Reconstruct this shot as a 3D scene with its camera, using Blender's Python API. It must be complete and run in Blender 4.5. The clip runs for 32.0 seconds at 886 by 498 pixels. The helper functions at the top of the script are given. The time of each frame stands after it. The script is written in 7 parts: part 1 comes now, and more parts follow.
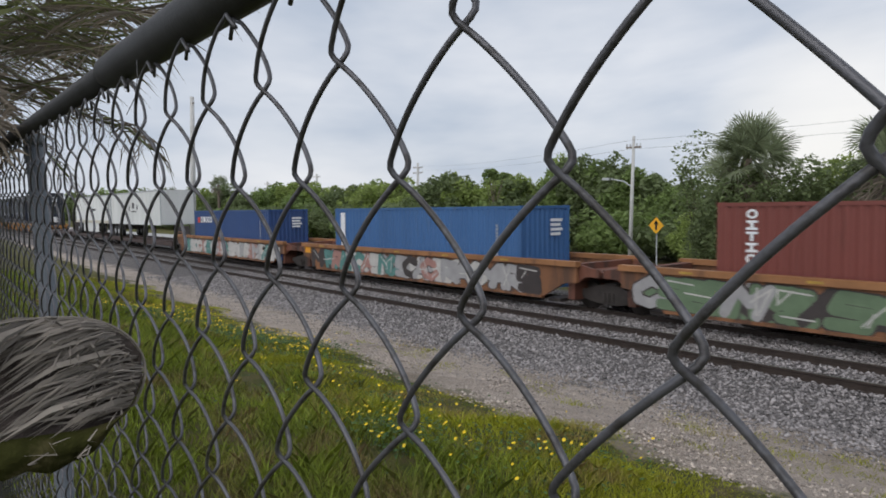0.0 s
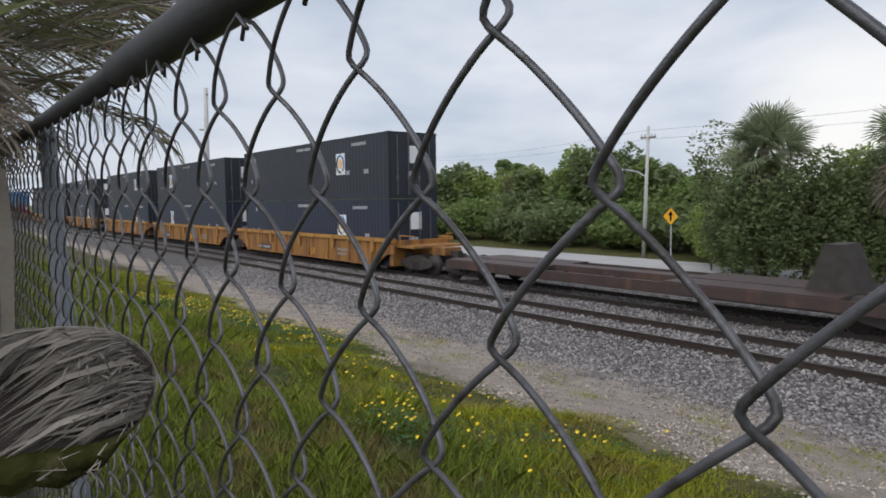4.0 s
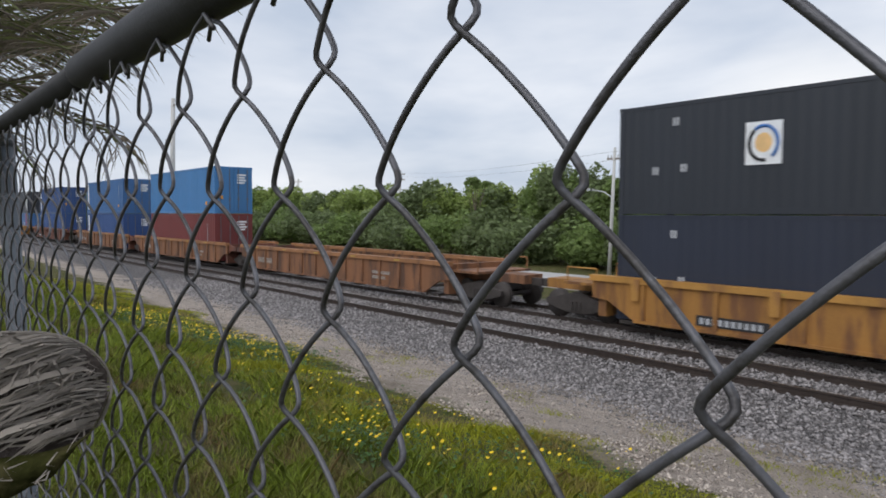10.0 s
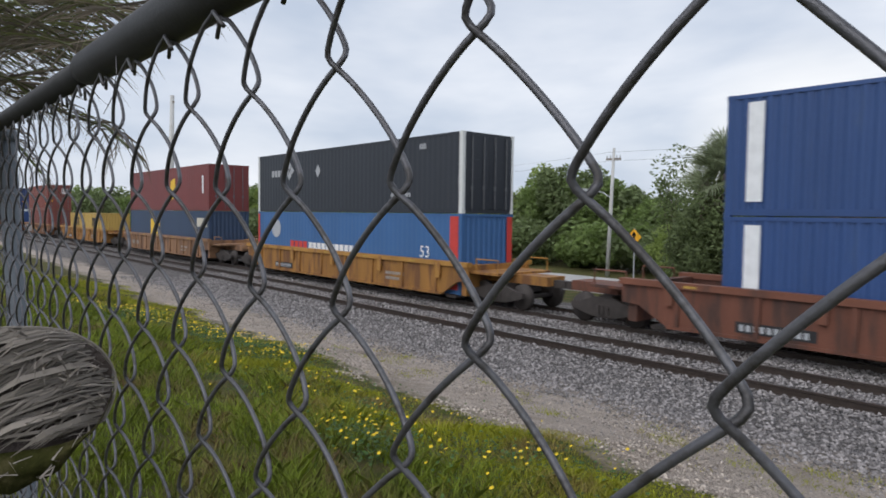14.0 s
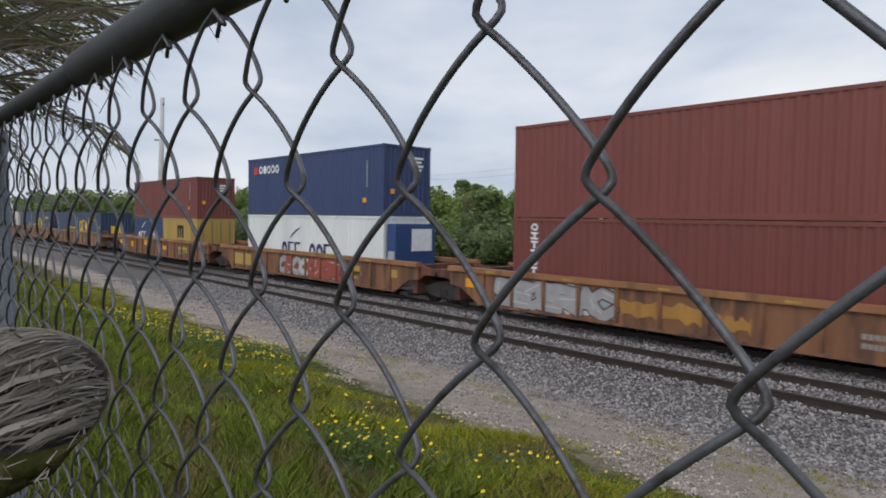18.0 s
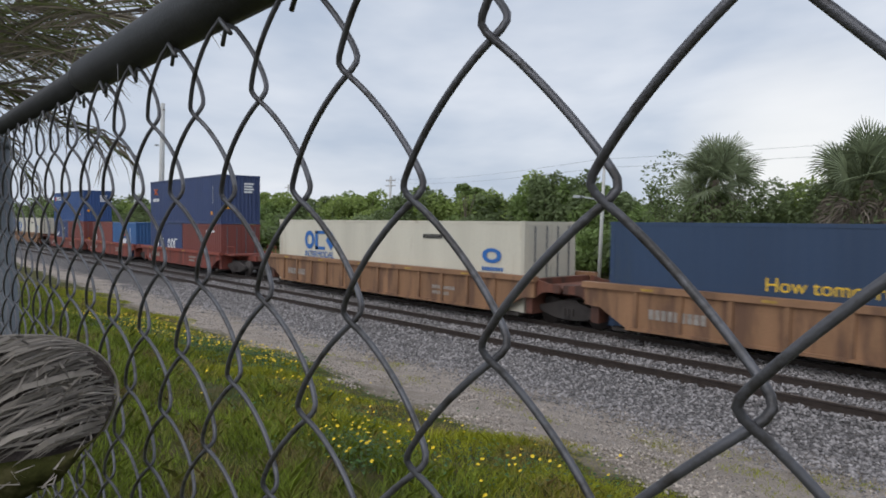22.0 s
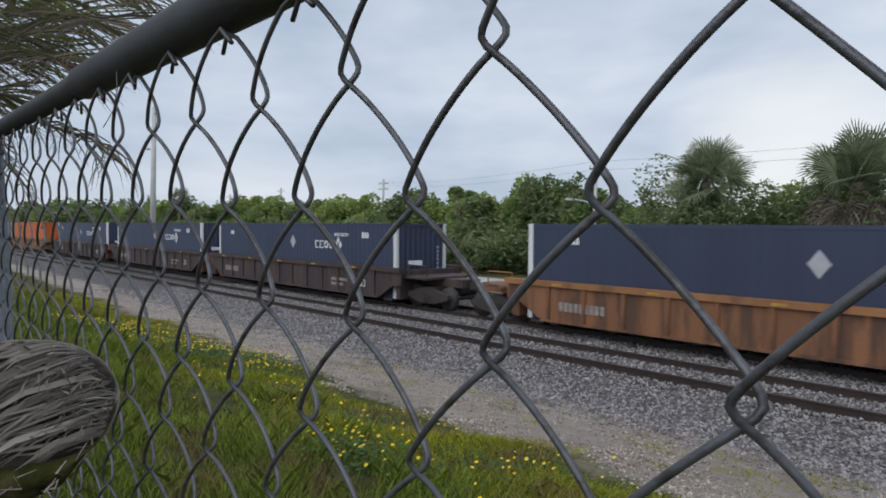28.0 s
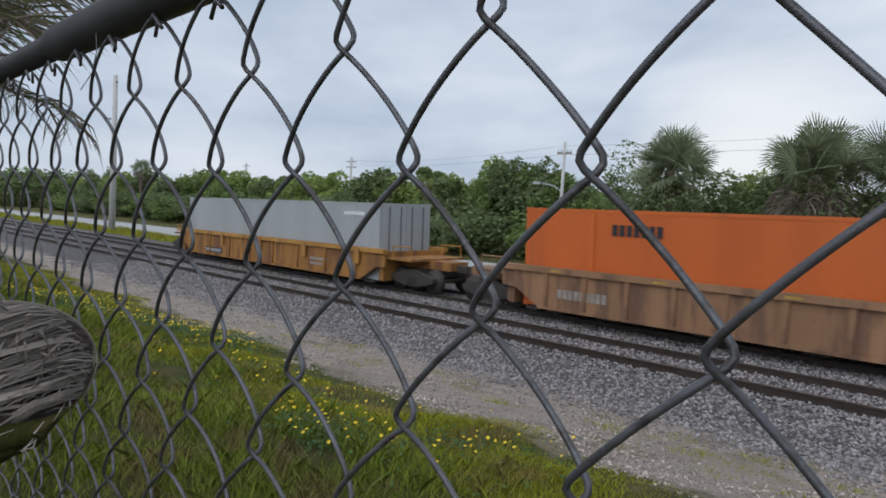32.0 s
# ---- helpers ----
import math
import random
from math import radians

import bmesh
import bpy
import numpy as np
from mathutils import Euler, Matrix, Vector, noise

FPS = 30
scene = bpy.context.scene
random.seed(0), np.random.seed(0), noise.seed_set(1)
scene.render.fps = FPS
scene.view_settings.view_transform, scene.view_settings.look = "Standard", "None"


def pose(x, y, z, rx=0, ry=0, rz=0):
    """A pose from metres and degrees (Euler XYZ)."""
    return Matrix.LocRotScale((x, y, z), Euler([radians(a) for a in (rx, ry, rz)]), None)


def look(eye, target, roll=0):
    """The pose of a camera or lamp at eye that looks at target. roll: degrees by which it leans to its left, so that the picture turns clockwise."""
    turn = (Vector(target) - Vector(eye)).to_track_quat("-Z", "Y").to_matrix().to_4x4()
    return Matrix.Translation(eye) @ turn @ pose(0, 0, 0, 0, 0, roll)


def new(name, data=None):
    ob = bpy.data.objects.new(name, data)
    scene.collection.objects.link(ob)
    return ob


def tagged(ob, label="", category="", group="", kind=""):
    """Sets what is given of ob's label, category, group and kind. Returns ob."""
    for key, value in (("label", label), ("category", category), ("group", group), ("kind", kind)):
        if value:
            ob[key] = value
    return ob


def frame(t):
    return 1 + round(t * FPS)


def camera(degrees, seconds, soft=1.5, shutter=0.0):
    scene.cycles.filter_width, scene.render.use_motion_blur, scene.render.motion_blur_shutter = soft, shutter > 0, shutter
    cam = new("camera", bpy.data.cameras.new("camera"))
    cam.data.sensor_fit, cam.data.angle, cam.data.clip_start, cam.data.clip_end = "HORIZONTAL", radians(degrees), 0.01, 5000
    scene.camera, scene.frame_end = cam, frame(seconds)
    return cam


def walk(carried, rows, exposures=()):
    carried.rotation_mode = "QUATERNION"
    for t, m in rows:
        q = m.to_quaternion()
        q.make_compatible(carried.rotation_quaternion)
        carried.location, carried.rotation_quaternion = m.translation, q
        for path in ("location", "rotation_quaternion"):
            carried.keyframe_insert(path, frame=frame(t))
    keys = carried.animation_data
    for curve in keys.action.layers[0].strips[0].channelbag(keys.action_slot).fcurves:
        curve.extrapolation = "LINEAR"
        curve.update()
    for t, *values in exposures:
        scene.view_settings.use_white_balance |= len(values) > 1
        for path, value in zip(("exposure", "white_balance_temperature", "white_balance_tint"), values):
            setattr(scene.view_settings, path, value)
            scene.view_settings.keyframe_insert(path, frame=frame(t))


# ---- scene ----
cam = camera(67.38, 32.0, soft=1.75, shutter=0.12)
# seconds, eye (m), yaw to the left of +y, pitch up, roll (degrees)
PATH = [
    (0, 0.0374, 0.0181, 3.1044, 51.01, -3.50, -0.73),
    (0.5, 0.0324, 0.0199, 3.1075, 51.97, -2.96, -1.23),
    (1, 0.0237, 0.0245, 3.1044, 53.91, -3.42, -1.38),
    (1.5, 0.0257, 0.0224, 3.1069, 54.77, -3.05, -0.75),
    (2, 0.0336, 0.0287, 3.1129, 53.83, -3.28, -0.85),
    (2.5, 0.0286, 0.0287, 3.1115, 56.53, -4.35, -2.99),
    (3, 0.0274, 0.0379, 3.1148, 54.54, -4.55, -0.71),
    (3.5, 0.0234, 0.0310, 3.1130, 52.93, -4.50, -0.61),
    (5.5, 0.0222, 0.0204, 3.1124, 49.96, -3.70, 0.55),
    (6, 0.0223, 0.0220, 3.1123, 49.27, -3.10, 0.84),
    (6.5, 0.0232, 0.0234, 3.1098, 49.32, -2.83, 0.50),
    (7, 0.0219, 0.0244, 3.1089, 49.41, -2.74, 0.75),
    (7.5, 0.0227, 0.0256, 3.1089, 49.38, -2.79, 0.64),
    (8, 0.0229, 0.0267, 3.1080, 49.48, -2.64, 0.62),
    (8.5, 0.0224, 0.0256, 3.1074, 49.61, -2.83, 0.40),
    (9, 0.0222, 0.0258, 3.1072, 49.58, -2.98, 0.31),
    (9.5, 0.0215, 0.0266, 3.1069, 49.60, -3.04, 0.40),
    (10, 0.0225, 0.0262, 3.1082, 49.36, -2.87, 0.31),
    (10.5, 0.0218, 0.0260, 3.1070, 49.36, -2.90, 0.38),
    (11, 0.0215, 0.0251, 3.1073, 49.33, -2.92, 0.42),
    (11.5, 0.0197, 0.0252, 3.1071, 49.58, -2.93, 0.72),
    (12, 0.0206, 0.0241, 3.1078, 49.51, -2.91, 0.78),
    (12.5, 0.0172, 0.0264, 3.1064, 49.71, -2.91, 0.52),
    (13, 0.0177, 0.0252, 3.1075, 50.07, -2.95, 0.46),
    (13.5, 0.0195, 0.0247, 3.1066, 49.74, -2.94, 0.62),
    (14, 0.0213, 0.0227, 3.1079, 49.22, -2.94, 0.74),
    (14.5, 0.0201, 0.0235, 3.1068, 49.14, -2.93, 0.44),
    (16.5, 0.0184, 0.0200, 3.1067, 48.88, -3.07, 0.87),
    (17, 0.0182, 0.0208, 3.1067, 48.48, -2.70, 1.00),
    (17.5, 0.0180, 0.0206, 3.1062, 48.28, -2.54, 0.85),
    (18, 0.0174, 0.0200, 3.1066, 48.45, -2.64, 0.85),
    (18.5, 0.0184, 0.0192, 3.1067, 48.62, -2.87, 0.67),
    (19, 0.0189, 0.0194, 3.1065, 48.68, -2.75, 0.61),
    (19.5, 0.0196, 0.0193, 3.1065, 48.59, -2.53, 0.52),
    (20, 0.0187, 0.0192, 3.1069, 48.60, -2.43, 0.59),
    (20.5, 0.0194, 0.0199, 3.1067, 48.54, -2.51, 0.34),
    (21, 0.0186, 0.0182, 3.1071, 48.57, -2.36, 0.63),
    (21.5, 0.0186, 0.0171, 3.1071, 48.56, -2.29, 0.63),
    (22, 0.0180, 0.0173, 3.1073, 48.52, -2.32, 0.54),
    (22.5, 0.0183, 0.0169, 3.1072, 48.46, -2.18, 0.58),
    (23, 0.0177, 0.0158, 3.1073, 48.42, -2.08, 0.56),
    (23.5, 0.0180, 0.0155, 3.1075, 48.46, -2.05, 0.60),
    (24, 0.0187, 0.0166, 3.1078, 48.31, -1.95, 0.53),
    (24.5, 0.0181, 0.0174, 3.1073, 48.26, -2.04, 0.37),
    (25, 0.0187, 0.0158, 3.1085, 48.02, -1.88, 0.48),
    (25.5, 0.0221, 0.0132, 3.1087, 47.78, -1.97, 0.23),
    (27.5, 0.0203, 0.0132, 3.1083, 47.89, -2.02, 0.40),
    (28, 0.0203, 0.0122, 3.1083, 47.92, -2.06, 0.33),
    (28.5, 0.0207, 0.0114, 3.1086, 47.99, -1.98, 0.40),
    (29, 0.0190, 0.0130, 3.1077, 48.02, -2.02, 0.44),
    (29.5, 0.0185, 0.0130, 3.1077, 48.00, -2.06, 0.55),
    (30, 0.0210, 0.0104, 3.1082, 47.96, -1.99, 0.53),
    (30.5, 0.0207, 0.0126, 3.1079, 47.47, -1.86, 0.83),
    (31, 0.0200, 0.0099, 3.1046, 45.99, -2.50, 1.49),
    (31.5, 0.0143, 0.0024, 3.1034, 44.91, -3.41, 1.75),
    (32, 0.0218, 0.0010, 3.1037, 45.01, -3.67, 1.89),
]


def eye_pose(x, y, z, yaw, pitch, roll):
    return pose(x, y, z) @ pose(0, 0, 0, 0, 0, yaw) @ pose(0, 0, 0, 90 + pitch) @ pose(0, 0, 0, 0, 0, roll)


walk(cam, [(t, eye_pose(*row)) for t, *row in PATH],
     [(0, 0.08, 6500, 10), (3, 0.1, 6480, 10), (6, 0.26, 6420, 10), (9, 0.26, 6420, 10), (11, 0.16, 6420, 10), (14, 0.24, 6400, 10), (17, 0.06, 6380, 10), (19, 0.14, 6350, 10), (24, 0.02, 6250, 9), (29, 0.0, 6120, 8), (32, 0.0, 6120, 8)])

# ---- light ----
SUN_TO = Vector((4.0, -16.0, 18.0)).normalized()
world = bpy.data.worlds.new("overcast_evening")
scene.world = world
world.use_nodes = True
wt = world.node_tree
wt.nodes.clear()


def wnode(kind, **values):
    n = wt.nodes.new(kind)
    for key, value in values.items():
        n.inputs[key].default_value = value
    return n


w_out = wnode("ShaderNodeOutputWorld")
w_bg = wnode("ShaderNodeBackground", Strength=0.77)
sky = wt.nodes.new("ShaderNodeTexSky")
sky.sky_type, sky.sun_disc = "NISHITA", False
sky.sun_elevation = math.asin(SUN_TO.z)
sky.sun_rotation = math.atan2(SUN_TO.x, SUN_TO.y)
sky.air_density, sky.dust_density, sky.ozone_density = 1.0, 2.0, 1.0
w_tc = wt.nodes.new("ShaderNodeTexCoord")
w_map = wnode("ShaderNodeMapping", Scale=(1.0, 1.0, 3.2))
w_n1 = wnode("ShaderNodeTexNoise", Scale=1.6, Detail=5.0, Roughness=0.52, Distortion=0.25)
w_n2 = wnode("ShaderNodeTexNoise", Scale=4.5, Detail=4.0, Roughness=0.5)
w_ramp = wt.nodes.new("ShaderNodeValToRGB")
w_ramp.color_ramp.elements[0].position, w_ramp.color_ramp.elements[0].color = 0.35, (0.46, 0.55, 0.695, 1)
w_ramp.color_ramp.elements[1].position, w_ramp.color_ramp.elements[1].color = 0.65, (0.95, 0.97, 1.02, 1)
w_mix = wt.nodes.new("ShaderNodeMix")
w_mix.data_type, w_mix.blend_type = "FLOAT", "MIX"
w_mix.inputs[0].default_value = 0.25
# a brighter break in the cloud round the low sun
w_dot = wt.nodes.new("ShaderNodeVectorMath")
w_dot.operation = "DOT_PRODUCT"
w_dot.inputs[1].default_value = Vector((-9.6, 26.0, 2.0)).normalized()
w_glow = wnode("ShaderNodeMapRange")
for key, value in (("From Min", 0.984), ("From Max", 1.004), ("To Min", 0.0), ("To Max", 0.75)):
    w_glow.inputs[key].default_value = value
w_add = wt.nodes.new("ShaderNodeMix")
w_add.data_type, w_add.blend_type = "RGBA", "MIX"
w_add.inputs[7].default_value = (1.25, 1.2, 1.12, 1)
w_sky = wt.nodes.new("ShaderNodeMix")
w_sky.data_type, w_sky.blend_type = "RGBA", "ADD"
w_sky.inputs[0].default_value = 0.012
link = wt.links.new
link(w_tc.outputs["Generated"], w_map.inputs["Vector"])
link(w_map.outputs[0], w_n1.inputs["Vector"])
link(w_map.outputs[0], w_n2.inputs["Vector"])
link(w_n1.outputs["Fac"], w_mix.inputs[2])
link(w_n2.outputs["Fac"], w_mix.inputs[3])
link(w_mix.outputs[0], w_ramp.inputs["Fac"])
link(w_tc.outputs["Generated"], w_dot.inputs[0])
link(w_dot.outputs["Value"], w_glow.inputs["Value"])
link(w_glow.outputs[0], w_add.inputs[0])
link(w_ramp.outputs["Color"], w_add.inputs[6])
link(w_add.outputs[2], w_sky.inputs[6])
link(sky.outputs["Color"], w_sky.inputs[7])
link(w_sky.outputs[2], w_bg.inputs["Color"])
link(w_bg.outputs[0], w_out.inputs["Surface"])

sun = new("sun", bpy.data.lights.new("sun", "SUN"))
sun.data.energy, sun.data.angle, sun.data.color = 1.25, radians(70), (1.0, 0.985, 0.965)
sun.matrix_world = look(SUN_TO * 60, (0, 0, 0))


# ---- materials ----
def material(name, color, rough=0.6, metal=0.0, spread=0.12, scale=3.0, grain=40.0, bump=0.15, wear=None, wear_at=0.62,
             random_tint=0.0, island=False, streak=False, spec=0.5, clear=0.0, thin=0.0):
    """Two scales of colour change, optional second colour in worn patches, and fine relief, in the object's own space."""
    m = bpy.data.materials.new(name)
    m.use_nodes = True
    t = m.node_tree
    b = t.nodes["Principled BSDF"]
    b.inputs["Roughness"].default_value, b.inputs["Metallic"].default_value = rough, metal
    b.inputs["Specular IOR Level"].default_value = spec
    b.inputs["Transmission Weight"].default_value = clear
    tc, mp = t.nodes.new("ShaderNodeTexCoord"), t.nodes.new("ShaderNodeMapping")
    if streak:
        mp.inputs["Scale"].default_value = (1.0, 1.0, 0.16)
    n1, n2 = t.nodes.new("ShaderNodeTexNoise"), t.nodes.new("ShaderNodeTexNoise")
    n1.inputs["Scale"].default_value, n1.inputs["Detail"].default_value = scale, 6
    n2.inputs["Scale"].default_value, n2.inputs["Detail"].default_value = grain, 3
    t.links.new(tc.outputs["Object"], mp.inputs["Vector"])
    t.links.new(mp.outputs[0], n1.inputs["Vector"])
    t.links.new(tc.outputs["Object"], n2.inputs["Vector"])
    add = t.nodes.new("ShaderNodeMath")
    add.operation = "MULTIPLY_ADD"
    add.inputs[1].default_value = 0.35
    t.links.new(n2.outputs["Fac"], add.inputs[0])
    t.links.new(n1.outputs["Fac"], add.inputs[2])
    ramp = t.nodes.new("ShaderNodeMapRange")
    for key, value in (("From Min", 0.35), ("From Max", 1.0), ("To Min", 1 - spread), ("To Max", 1 + spread)):
        ramp.inputs[key].default_value = value
    t.links.new(add.outputs[0], ramp.inputs["Value"])
    shade = t.nodes.new("ShaderNodeMix")
    shade.data_type, shade.blend_type = "RGBA", "MULTIPLY"
    shade.inputs[0].default_value = 1.0
    shade.inputs[6].default_value = (*color, 1)
    t.links.new(ramp.outputs[0], shade.inputs[7])
    last = shade.outputs[2]
    if wear:
        n3 = t.nodes.new("ShaderNodeTexNoise")
        n3.inputs["Scale"].default_value, n3.inputs["Detail"].default_value, n3.inputs["Roughness"].default_value = scale * 1.7, 8, 0.65
        t.links.new(mp.outputs[0], n3.inputs["Vector"])
        edge = t.nodes.new("ShaderNodeMapRange")
        edge.inputs["From Min"].default_value, edge.inputs["From Max"].default_value = wear_at - 0.05, wear_at + 0.07
        t.links.new(n3.outputs["Fac"], edge.inputs["Value"])
        worn = t.nodes.new("ShaderNodeMix")
        worn.data_type = "RGBA"
        worn.inputs[7].default_value = (*wear, 1)
        t.links.new(edge.outputs[0], worn.inputs[0])
        t.links.new(last, worn.inputs[6])
        last = worn.outputs[2]
    if random_tint:
        info = t.nodes.new("ShaderNodeNewGeometry" if island else "ShaderNodeObjectInfo")
        rr = t.nodes.new("ShaderNodeMapRange")
        rr.inputs["To Min"].default_value, rr.inputs["To Max"].default_value = 1 - random_tint, 1 + random_tint
        t.links.new(info.outputs["Random Per Island" if island else "Random"], rr.inputs["Value"])
        tint = t.nodes.new("ShaderNodeMix")
        tint.data_type, tint.blend_type = "RGBA", "MULTIPLY"
        tint.inputs[0].default_value = 1.0
        t.links.new(last, tint.inputs[6])
        t.links.new(rr.outputs[0], tint.inputs[7])
        last = tint.outputs[2]
    t.links.new(last, b.inputs["Base Color"])
    if bump:
        bp = t.nodes.new("ShaderNodeBump")
        bp.inputs["Strength"].default_value, bp.inputs["Distance"].default_value = bump, 0.02
        t.links.new(add.outputs[0], bp.inputs["Height"])
        t.links.new(bp.outputs[0], b.inputs["Normal"])
    if thin:  # leaves let some light through
        tr, mx = t.nodes.new("ShaderNodeBsdfTranslucent"), t.nodes.new("ShaderNodeMixShader")
        mx.inputs[0].default_value = thin
        t.links.new(last, tr.inputs["Color"])
        t.links.new(b.outputs[0], mx.inputs[1])
        t.links.new(tr.outputs[0], mx.inputs[2])
        t.links.new(mx.outputs[0], t.nodes["Material Output"].inputs["Surface"])
    return m


